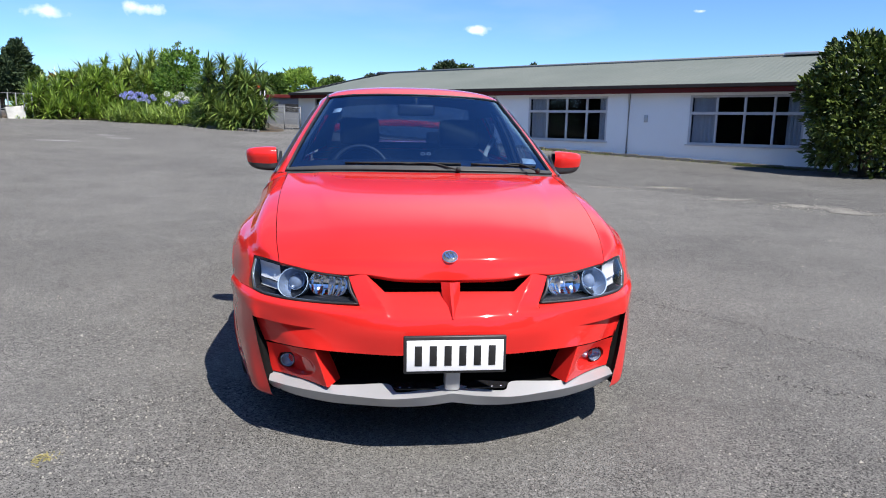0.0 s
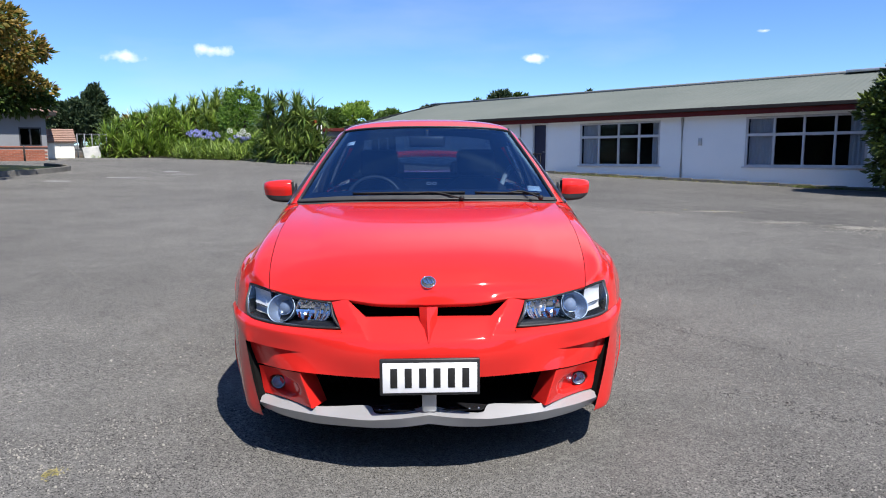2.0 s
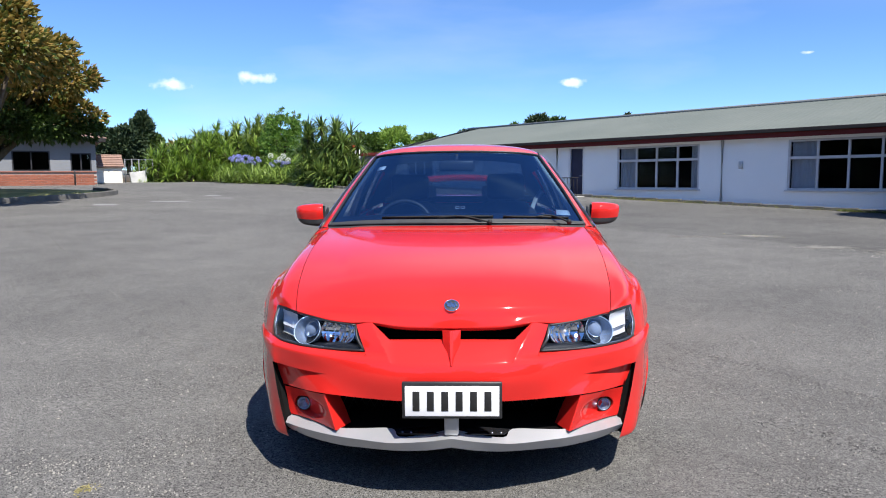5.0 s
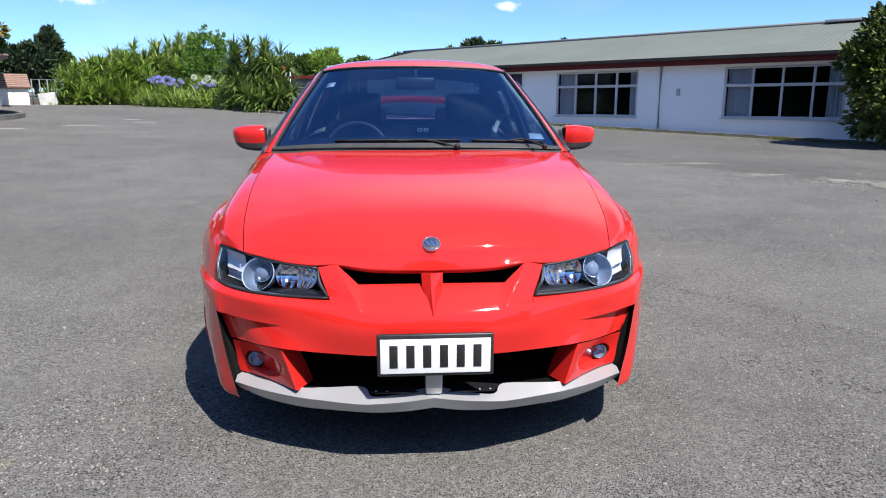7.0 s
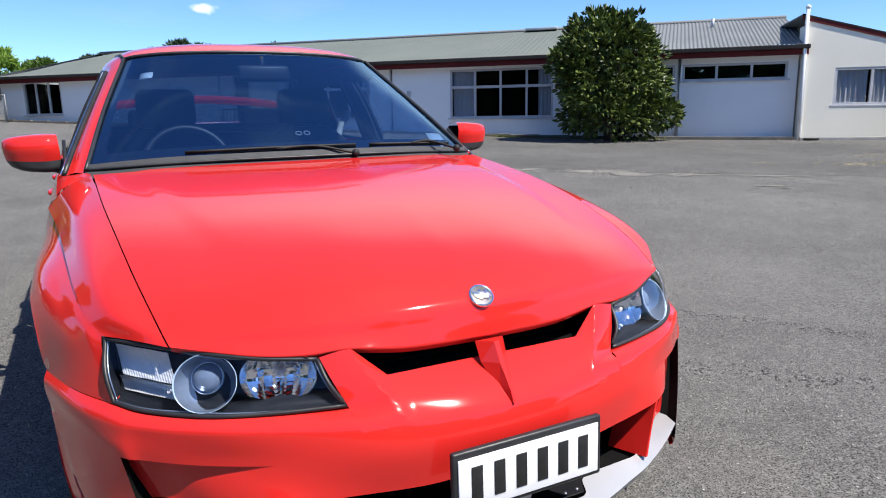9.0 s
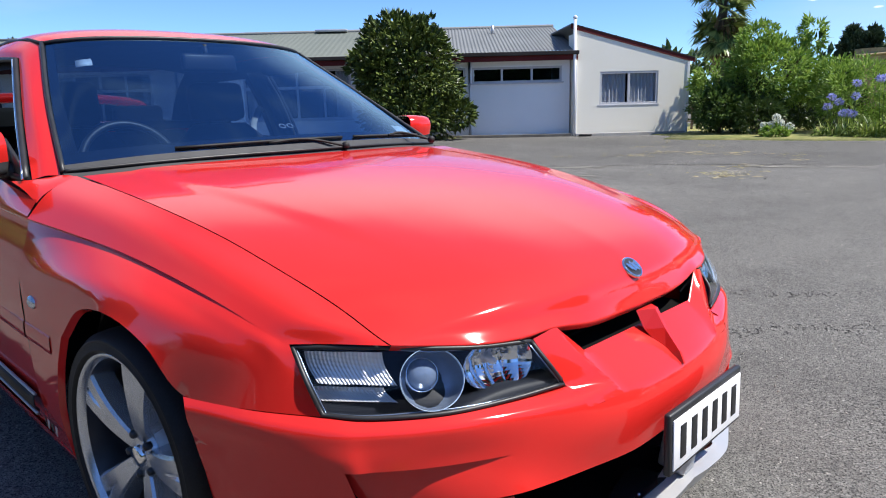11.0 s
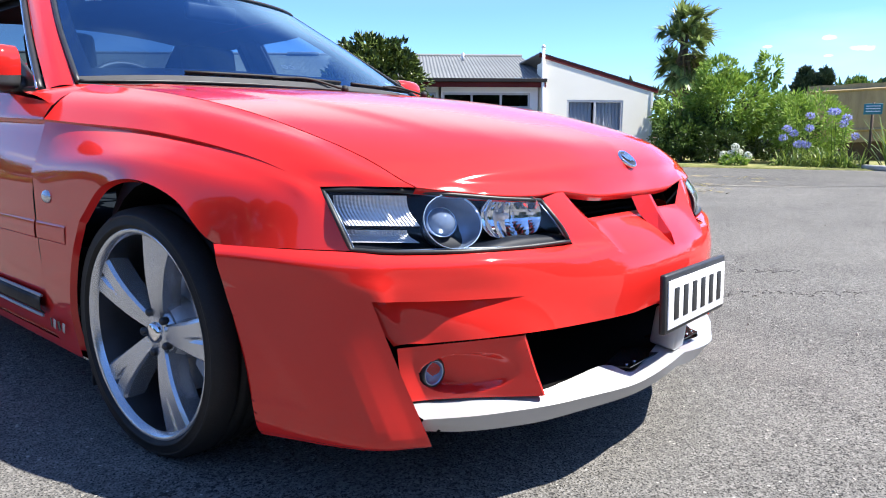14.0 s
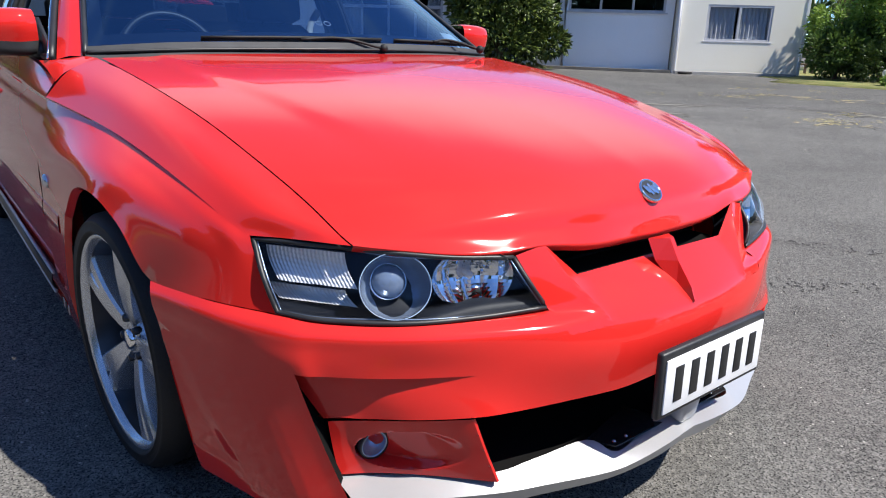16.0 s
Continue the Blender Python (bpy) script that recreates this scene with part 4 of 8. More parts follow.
roof = body("roof", [net(ROOF, 5, 5)], label="red roof skin")
for s in (1, -1):
    bm = bmesh.new()
    tube(bm, [Vector((s * (r[-1][0] + 0.004), r[-1][1], r[-1][2] - 0.002)) for r in ROOF], 0.008, 6)
    part("roof_gutter", bm, BLACK, roof, "black roof ditch strip")
    bm = bmesh.new()
    inner = [(0.578, 2.35, 1.398), (0.582, 2.47, 1.424), (0.589, 2.70, 1.434), (0.585, 3.18, 1.420), (0.577, 3.55, 1.394)]
    outer = [(0.622, 2.395, 1.378), (0.632, 2.50, 1.390), (0.640, 2.70, 1.398), (0.634, 3.18, 1.388), (0.615, 3.50, 1.368)]
    lower = [(0.640, 2.40, 1.352), (0.650, 2.52, 1.362), (0.658, 2.70, 1.368), (0.650, 3.18, 1.358), (0.628, 3.46, 1.346)]
    sheet(bm, net([inner, outer, lower], 4, 3), s)
    pillar_in = [(0.778, 1.628, 0.962), (0.690, 1.985, 1.178), (0.578, 2.35, 1.398)]
    pillar_mid = [(0.806, 1.66, 0.962), (0.722, 2.02, 1.172), (0.622, 2.395, 1.378)]
    pillar_out = [(0.835, 1.70, 0.95), (0.745, 2.045, 1.145), (0.640, 2.40, 1.352)]
    sheet(bm, net([pillar_in, pillar_mid, pillar_out], 5, 3), s)
    base = [[(0.757, 1.561, 0.961), (0.766, 1.60, 0.963), (0.778, 1.628, 0.962)], [(0.836, 1.561, 0.924), (0.836, 1.62, 0.938), (0.835, 1.70, 0.95)], [(0.868, 1.563, 0.896), (0.867, 1.68, 0.925), (0.867, 1.80, 0.943)]]
    sheet(bm, net(base, 3, 4), s)
    bmesh.ops.remove_doubles(bm, verts=bm.verts, dist=0.0004)
    bmesh.ops.recalc_face_normals(bm, faces=bm.faces)
    part("roof_pillar", bm, RED, car, "red windscreen pillar and roof rail")
    front_pane = [[(0.842, 1.735, 0.952), (0.846, 2.25, 0.960), (0.848, 2.80, 0.970)], [(0.755, 2.055, 1.14), (0.752, 2.40, 1.175), (0.754, 2.80, 1.183)], [(0.650, 2.41, 1.346), (0.655, 2.60, 1.357), (0.657, 2.80, 1.361)]]
    rear_pane = [[(0.848, 2.96, 0.972), (0.842, 3.25, 0.980), (0.822, 3.50, 0.990)], [(0.755, 2.95, 1.183), (0.750, 3.20, 1.185), (0.735, 3.46, 1.185)], [(0.657, 2.94, 1.360), (0.654, 3.12, 1.358), (0.640, 3.38, 1.350)]]
    for n, pane in enumerate((front_pane, rear_pane)):
        bm = bmesh.new()
        g = net(pane, 5, 5)
        sheet(bm, g if n or s > 0 else g[:2], s)
        bmesh.ops.recalc_face_normals(bm, faces=bm.faces)
        ob = part("side_window", bm, SIDEGLASS, car, "tinted side window" if n or s > 0 else "side window wound down into the door")
        bm = bmesh.new()
        m = Vector((s, 1, 1))
        loop = g[0] + [r[-1] for r in g[1:]] + g[-1][-2::-1] + [r[0] for r in g[-2::-1]]
        tube(bm, [p * m for p in loop], 0.011, 6)
        part("window_frame", bm, BLACK, ob, "black window frame")
        if n == 0:
            bm = bmesh.new()
            tube(bm, [(r[0] + Vector((0.012, -0.008, 0.0))) * m for r in g], 0.0035, 5)
            part("chrome_strip", bm, CHROME, ob, "thin bright strip")
    bm = bmesh.new()
    sheet(bm, net([[(0.852, 2.80, 0.95), (0.852, 2.96, 0.95)], [(0.760, 2.80, 1.18), (0.760, 2.95, 1.18)], [(0.662, 2.80, 1.362), (0.664, 2.94, 1.364)]], 2, 4), s, 0.05)
    part("door_pillar", bm, BLACK, car, "black pillar between the doors")
bm = bmesh.new()
BACK = [[(0, 3.605, 1.436), (0.30, 3.595, 1.432), (0.56, 3.56, 1.396)], [(0, 3.87, 1.270), (0.33, 3.865, 1.267), (0.615, 3.84, 1.240)], [(0, 4.125, 1.090), (0.36, 4.115, 1.086), (0.67, 4.07, 1.072)]]
both_sides(bm, net(BACK, 5, 5))
bmesh.ops.recalc_face_normals(bm, faces=bm.faces)
back = part("rear_window", bm, REARGLASS, car, "heated rear window")

# dark inner shell: engine bay, floor, firewall, arch liners
INNER = [((1.24, 1.10, 0.05), (0, 0.95, 0.60)), ((1.50, 3.9, 0.05), (0, 2.6, 0.26)), ((1.45, 0.04, 0.55), (0, 1.50, 0.66)), ((1.60, 0.8, 0.04), (0, 4.3, 0.95))]
for s in (1, -1):
    INNER += [((0.03, 0.9, 0.5), (s * 0.62, 0.98, 0.45)), ((0.03, 0.9, 0.5), (s * 0.64, 3.8, 0.45))]
for size, at in INNER:
    bm = bmesh.new()
    box(bm, size, at)
    part("inner_panel", bm, DEEP_SHADE, car, "dark inner body panel", smooth=False)
for s in (1, -1):
    for y in (0.985, 3.80):
        bm = bmesh.new()
        arc = [(y + 0.41 * math.cos(a), 0.31 + 0.395 * math.sin(a)) for a in [math.pi * (-0.12 + 1.24 * k / 20) for k in range(21)]]
        sheet(bm, [[Vector((0.63, a, b)) for a, b in arc], [Vector((0.835, a, b)) for a, b in arc]], s)
        upper = arc[4:13]
        sheet(bm, [[Vector((0.835, a, b)) for a, b in upper], [Vector((0.76, y + (a - y) * 1.42, 0.31 + (b - 0.31) * 1.25)) for a, b in upper]], s)
        part("arch_liner", bm, BLACK, car, "black wheel arch liner")
    bm = bmesh.new()
    box(bm, (0.16, 0.012, 0.22), (s * 0.80, 1.40, 0.19), (6, 0, 0), 0.004)
    part("mud_flap", bm, BLACK, car, "black rubber mud flap")
    bm = bmesh.new()
    SILL = [[(0.912, 1.385, 0.205), (0.915, 2.4, 0.205), (0.912, 3.43, 0.205)], [(0.895, 1.39, 0.165), (0.90, 2.4, 0.165), (0.895, 3.42, 0.165)], [(0.80, 1.39, 0.15), (0.80, 2.4, 0.15), (0.80, 3.42, 0.15)]]
    sheet(bm, net(SILL, 4, 3), s)
    bmesh.ops.recalc_face_normals(bm, faces=bm.faces)
    sill = part("side_skirt", bm, RED, car, "red side skirt")
    # small graphic behind the front wheel, as plain shapes
    for k, (dy, w) in enumerate(((-0.035, 0.016), (0.0, 0.02), (0.035, 0.016), (0.06, 0.010))):
        bm = bmesh.new()
        box(bm, (0.002, w, 0.028), (s * 0.9335, 1.475 + dy, 0.262), (12 * (-1) ** k, 0, 0), 0.0008)
        part("side_graphic", bm, SILVER if k % 2 == 0 else GLOSSBLACK, sill, "small plain side graphic")

# door mirrors
MIRROR_SHIFT = Vector((0, -0.03, -0.010))
for s in (1, -1):
    m = Matrix.Diagonal((s, 1, 1, 1))
    bm = bmesh.new()
    SHELL = [[(0.85, 1.895, 1.0102), (0.852, 1.885, 1.0639), (0.856, 1.905, 1.098), (0.86, 1.965, 1.104), (0.862, 2.01, 1.098)],
             [(0.9, 1.885, 1.0059), (0.905, 1.872, 1.061), (0.908, 1.893, 1.097), (0.91, 1.955, 1.106), (0.912, 2.012, 1.1)],
             [(0.985, 1.9, 1.0088), (0.99, 1.892, 1.0581), (0.99, 1.912, 1.092), (0.985, 1.965, 1.1), (0.985, 2.014, 1.095)],
             [(1.03, 1.945, 1.0117), (1.037, 1.945, 1.0494), (1.036, 1.955, 1.0813), (1.028, 1.985, 1.09), (1.024, 2.012, 1.0842)],
             [(1.03, 2.0, 1.0117), (1.036, 2.0, 1.0465), (1.034, 2.0, 1.0726), (1.028, 2.005, 1.0813), (1.022, 2.012, 1.0755)]]
    sheet(bm, net(SHELL, 4, 4), s)
    bmesh.ops.recalc_face_normals(bm, faces=bm.faces)
    bmesh.ops.translate(bm, vec=MIRROR_SHIFT, verts=bm.verts)
    mir = part("door_mirror", bm, RED, car, "red door mirror with a black foot")
    bm = bmesh.new()
    LOWER = [[(0.85, 1.895, 1.01), (0.9, 1.885, 1.007), (0.985, 1.9, 1.009), (1.03, 1.945, 1.011), (1.032, 2.005, 1.011)],
             [(0.846, 1.9, 0.972), (0.895, 1.893, 0.967), (0.97, 1.905, 0.974), (1.012, 1.945, 0.986), (1.018, 2.0, 0.986)],
             [(0.848, 1.985, 0.964), (0.9, 1.985, 0.96), (0.97, 1.985, 0.966), (1.005, 1.985, 0.98), (1.01, 2.004, 0.986)]]
    sheet(bm, net(LOWER, 4, 4), s)
    box(bm, (0.15, 0.012, 0.11), (s * 0.935, 2.006, 1.034), (0, 0, 0), 0.004)
    tube(bm, [(s * 0.80, 1.90, 0.965), (s * 0.86, 1.925, 0.985), (s * 0.91, 1.94, 1.0)], [0.035, 0.03, 0.022], 8)
    outline(bm, [(1.72, 0.945), (1.95, 0.95), (1.97, 1.08)], 0.012, Matrix.Translation((s * 0.83, 0, 0)) @ Matrix(((0, 0, s, 0), (1, 0, 0, 0), (0, 1, 0, 0), (0, 0, 0, 1))))
    bmesh.ops.recalc_face_normals(bm, faces=bm.faces)
    bmesh.ops.translate(bm, vec=MIRROR_SHIFT, verts=bm.verts)
    part("mirror_foot", bm, BLACK, mir, "black plastic mirror foot")
    bm = bmesh.new()
    box(bm, (0.13, 0.004, 0.09), (s * 0.935, 2.014, 1.040), (0, 0, 0), 0.0015)
    bmesh.ops.translate(bm, vec=MIRROR_SHIFT, verts=bm.verts)
    part("mirror_glass", bm, CHROME, mir, "mirror glass")

# cabin: dashboard, steering wheel, seats, inner mirror
bm = bmesh.new()
DASH = [[(-0.73, 1.63, 0.93), (0, 1.56, 0.955), (0.73, 1.63, 0.93)], [(-0.70, 1.85, 0.945), (0, 1.85, 0.955), (0.70, 1.85, 0.945)], [(-0.70, 2.02, 0.90), (0, 2.05, 0.91), (0.70, 2.02, 0.90)], [(-0.70, 2.03, 0.60), (0, 2.05, 0.60), (0.70, 2.03, 0.60)]]
sheet(bm, net(DASH, 6, 4))
bmesh.ops.create_uvsphere(bm, u_segments=20, v_segments=10, radius=1, matrix=pose(-0.36, 1.92, 0.93) @ Matrix.Diagonal((0.19, 0.12, 0.07, 1)))
part("dashboard", bm, TRIM, car, "dark grey dashboard with a hooded dial cluster")
bm = bmesh.new()
wheel_at = pose(-0.36, 2.16, 0.925, 68, 0, 0)
tube(bm, [wheel_at @ Vector((0.185 * math.cos(a), 0.185 * math.sin(a), 0)) for a in [2 * math.pi * k / 40 for k in range(41)]], 0.0155, 8, False)
for a in (0.1, math.pi - 0.1, -math.pi / 2):
    tube(bm, [wheel_at @ Vector((0, 0, -0.02)), wheel_at @ Vector((0.18 * math.cos(a), 0.18 * math.sin(a), 0))], 0.016, 6)
bmesh.ops.create_uvsphere(bm, u_segments=14, v_segments=8, radius=1, matrix=wheel_at @ Matrix.Diagonal((0.075, 0.065, 0.03, 1)))
part("steering_wheel", bm, BLACK, car, "black leather steering wheel")


def seat(x, y, rest, width=0.27):
    bm = bmesh.new()
    shape = [(0.94, 0.46, -0.02), (1.0, 0.60, 0.0), (0.98, 0.80, 0.05), (0.86, 1.00, 0.10), (0.52, 1.075, 0.125)]
    rings = []
    for w, z, dy in shape:
        ring = []
        for k in range(16):
            a = 2 * math.pi * k / 16
            c, d = math.cos(a), math.sin(a)
            ring.append(bm.verts.new((x + width * w * math.copysign(abs(c) ** 0.6, c), y + dy + 0.075 * math.copysign(abs(d) ** 0.7, d), z)))
        rings.append(ring)
    for a, b in zip(rings, rings[1:]):
        for k in range(16):
            bm.faces.new((a[k], a[(k + 1) % 16], b[(k + 1) % 16], b[k]))
    bm.faces.new(rings[-1])
    box(bm, (width * 1.9, 0.50, 0.16), (x, y - 0.22, 0.46), (6, 0, 0), 0.05)
    ob = part("seat", bm, CLOTH, car, "dark cloth seat")
    bm = bmesh.new()
    box(bm, (0.29, 0.11, 0.20), (x, y + 0.145, rest), (-8, 0, 0), 0.035)
    for dx in (-0.06, 0.06):
        tube(bm, [(x + dx, y + 0.12, 1.05), (x + dx, y + 0.14, rest)], 0.007, 6)
    part("headrest", bm, CLOTH, ob, "dark headrest")


seat(-0.37, 2.70, 1.185)
seat(0.37, 2.70, 1.185)
bm = bmesh.new()
box(bm, (1.30, 0.14, 0.60), (0, 3.74, 0.74), (-18, 0, 0), 0.05)
box(bm, (1.30, 0.5, 0.18), (0, 3.50, 0.45), (0, 0, 0), 0.05)
box(bm, (1.34, 0.46, 0.05), (0, 3.95, 1.062))
for x in (-0.36, 0.36):
    box(bm, (0.30, 0.10, 0.17), (x, 3.85, 1.10), (-8, 0, 0), 0.03)
part("rear_bench", bm, CLOTH, car, "dark cloth rear bench")
bm = bmesh.new()
box(bm, (0.24, 0.035, 0.075), (0.0, 2.16, 1.335), (-8, 0, 0), 0.015)
tube(bm, [(0, 2.19, 1.41), (0, 2.175, 1.35)], 0.012, 6)
part("inner_mirror", bm, BLACK, car, "black inside mirror")
bm = bmesh.new()
ceiling_rows = [[(x * 0.97, y, z - 0.03) for x, y, z in r] for r in ROOF]
both_sides(bm, net(ceiling_rows, 3, 3))
part("roof_lining", bm, TRIM, car, "grey roof lining")
for s in (1, -1):
    bm = bmesh.new()
    rows_in = [[(0.80, 1.70, 0.94), (0.80, 2.6, 0.95), (0.79, 3.35, 0.97)], [(0.82, 1.70, 0.70), (0.82, 2.6, 0.70), (0.81, 3.35, 0.70)], [(0.82, 1.70, 0.30), (0.82, 2.6, 0.30), (0.81, 3.35, 0.30)]]
    sheet(bm, net(rows_in, 4, 3), s)
    part("door_lining", bm, TRIM, car)
    bm = bmesh.new()
    rail_top = [(0.545, 2.33, 1.375), (0.560, 2.50, 1.400), (0.565, 2.75, 1.405), (0.555, 3.18, 1.392), (0.54, 3.52, 1.368)]
    rail_low = [(0.622, 2.35, 1.325), (0.640, 2.50, 1.318), (0.650, 2.75, 1.318), (0.645, 3.18, 1.312), (0.618, 3.45, 1.30)]
    sheet(bm, net([rail_top, rail_low], 4, 2), s)
    sheet(bm, net([[(0.600, 3.37, 1.345), (0.54, 3.53, 1.375)], [(0.715, 3.44, 1.16), (0.59, 3.80, 1.235)], [(0.815, 3.47, 0.985), (0.65, 4.04, 1.06)]], 3, 5), s)
    sheet(bm, net([[(0.752, 1.66, 0.955), (0.800, 1.70, 0.950)], [(0.668, 2.01, 1.165), (0.722, 2.06, 1.140)], [(0.560, 2.35, 1.375), (0.628, 2.41, 1.335)]], 3, 5), s)
    sheet(bm, net([[(0.815, 2.76, 0.95), (0.815, 3.02, 0.95)], [(0.735, 2.76, 1.16), (0.735, 3.01, 1.16)], [(0.645, 2.77, 1.33), (0.647, 3.00, 1.33)]], 2, 4), s, 0.012)
    part("pillar_lining", bm, TRIM, car, "dark pillar and roof rail lining")
bm = bmesh.new()
tube(bm, cr([(0.655, 2.88, 1.15), (0.59, 2.865, 1.05), (0.53, 2.78, 0.88)], 6), 0.022, 4)
part("seat_belt", bm, BELT, car, "pale grey seat belt")

# wheels
TYRE_R, RIM_R = 0.320, 0.268


def wheel(x, y, s, spin, steer=0.0):
    """Centre of the hub face at (x, y, TYRE_R); s: the side it faces."""
    m = pose(x, y, TYRE_R - 0.002, 0, 0, steer) @ pose(0, 0, 0, 0, 90 * s, 0) @ pose(0, 0, 0, 0, 0, spin)
    ob = thing("wheel", "", "")
    ob.parent = car
    tyre = bmesh.new()
    lathe(tyre, [(RIM_R - 0.004, 0.020), (RIM_R + 0.004, 0.029), (RIM_R + 0.007, 0.0335), (RIM_R + 0.011, 0.0335), (RIM_R + 0.013, 0.0305), (RIM_R + 0.024, 0.034), (RIM_R + 0.026, 0.0325), (RIM_R + 0.029, 0.0325), (RIM_R + 0.0305, 0.0335), (TYRE_R - 0.018, 0.030), (TYRE_R - 0.004, 0.012), (TYRE_R, -0.02), *[(TYRE_R - dip, g + o) for g in (-0.035, -0.075, -0.115, -0.155) for o, dip in ((0.005, 0), (0.004, 0.007), (-0.004, 0.007), (-0.005, 0))], (TYRE_R, -0.17), (TYRE_R - 0.02, -0.205), (RIM_R, -0.20)], m, 72)
    bmesh.ops.recalc_face_normals(tyre, faces=tyre.faces)
    part("tyre", tyre, RUBBER, ob, "low-profile black tyre")
    rim = bmesh.new()
    lathe(rim, [(RIM_R, 0.012), (RIM_R + 0.001, 0.024), (RIM_R - 0.004, 0.027), (RIM_R - 0.012, 0.022), (RIM_R - 0.018, 0.008)], m, 72)
    lathe(rim, [(0.064, -0.035), (0.060, -0.018), (0.045, -0.012), (0.001, -0.012)], m, 40)
    rim_ob = part("rim", rim, ALLOY, ob, "silver alloy rim")
    barrel = bmesh.new()
    lathe(barrel, [(RIM_R - 0.018, 0.008), (RIM_R - 0.030, -0.05), (RIM_R - 0.034, -0.17), (0.20, -0.19), (0.05, -0.19)], m, 60)
    part("barrel", barrel, GUNMETAL, rim_ob, "dark inner barrel")
    for k in range(5):
        sp = bmesh.new()
        turn = m @ pose(0, 0, 0, 0, 0, 72 * k)
        r0, r1 = 0.036, RIM_R - 0.008
        st = []
        for j in range(9):
            f = j / 8
            r = r0 + (r1 - r0) * f
            w = 0.019 + 0.030 * f ** 0.9 + 0.014 * f ** 3
            zc = -0.016 + 0.022 * f ** 0.8 + 0.008 * math.sin(math.pi * f)
            dip = 0.010 * max(0.0, (f - 0.55) / 0.45)
            st.append([turn @ Vector(p) for p in ((r, -w - 0.006, zc - 0.05), (r, -w, zc - 0.004), (r, -w * 0.82, zc + 0.003), (r, -w * 0.16, zc + 0.003), (r, 0, zc + 0.003 - dip), (r, w * 0.16, zc + 0.003), (r, w * 0.82, zc + 0.003), (r, w, zc - 0.004), (r, w + 0.006, zc - 0.05))])
        sheet(sp, st)
        bmesh.ops.recalc_face_normals(sp, faces=sp.faces)
        part("spoke", sp, ALLOY, rim_ob, smooth=False)
    cap = bmesh.new()
    lathe(cap, [(0.027, -0.012), (0.026, -0.002), (0.021, 0.002), (0.001, 0.003)], m, 28)
    part("centre_cap", cap, CHROME, rim_ob, "chrome centre cap")
    for k in range(5):
        nut = bmesh.new()
        lathe(nut, [(0.0105, -0.02), (0.0105, -0.006), (0.008, -0.002), (0.001, -0.001)], m @ pose(0, 0, 0, 0, 0, 72 * k + 36) @ pose(0.054, 0, 0), 8)
        part("wheel_nut", nut, GUNMETAL, rim_ob)
    disc = bmesh.new()
    lathe(disc, [(0.08, -0.085), (0.165, -0.085), (0.168, -0.090), (0.168, -0.108), (0.08, -0.11)], m, 48)
    lathe(disc, [(0.07, -0.03), (0.082, -0.05), (0.085, -0.09)], m, 32)
    part("brake_disc", disc, DISC, ob, "steel brake disc")
    cal = bmesh.new()
    front = -1 if y < 2 else 1
    arc = []
    for j in range(7):
        a = radians(-35 + 70 * j / 6)
        arc.append([pose(x, y, TYRE_R, 0, 90 * s, 0) @ Vector(p) for p in ((-0.20 * math.sin(a) * 1.0, 0.185 * math.cos(a) * -front * -1, -0.06), (-0.13 * math.sin(a), 0.12 * math.cos(a) * front, -0.06), (-0.13 * math.sin(a), 0.12 * math.cos(a) * front, -0.12))])
    sheet(cal, arc)
    part("brake_caliper", cal, CALIPER, ob, "grey brake caliper")


for s in (1, -1):
    wheel(s * (0.876 if s < 0 else 0.856), 1.010, s, -12 if s < 0 else 40, 4.5)
    wheel(s * 0.880, 3.800, s, 55)


# ---- ground ----
def ground_z(x, y):
    """Nearly level round the car, rising gently to the back and left."""
    u = -0.55 * x + 0.835 * y - 6
    return 0.034 * (u + math.sqrt(u * u + 16)) / 2 - 0.0205


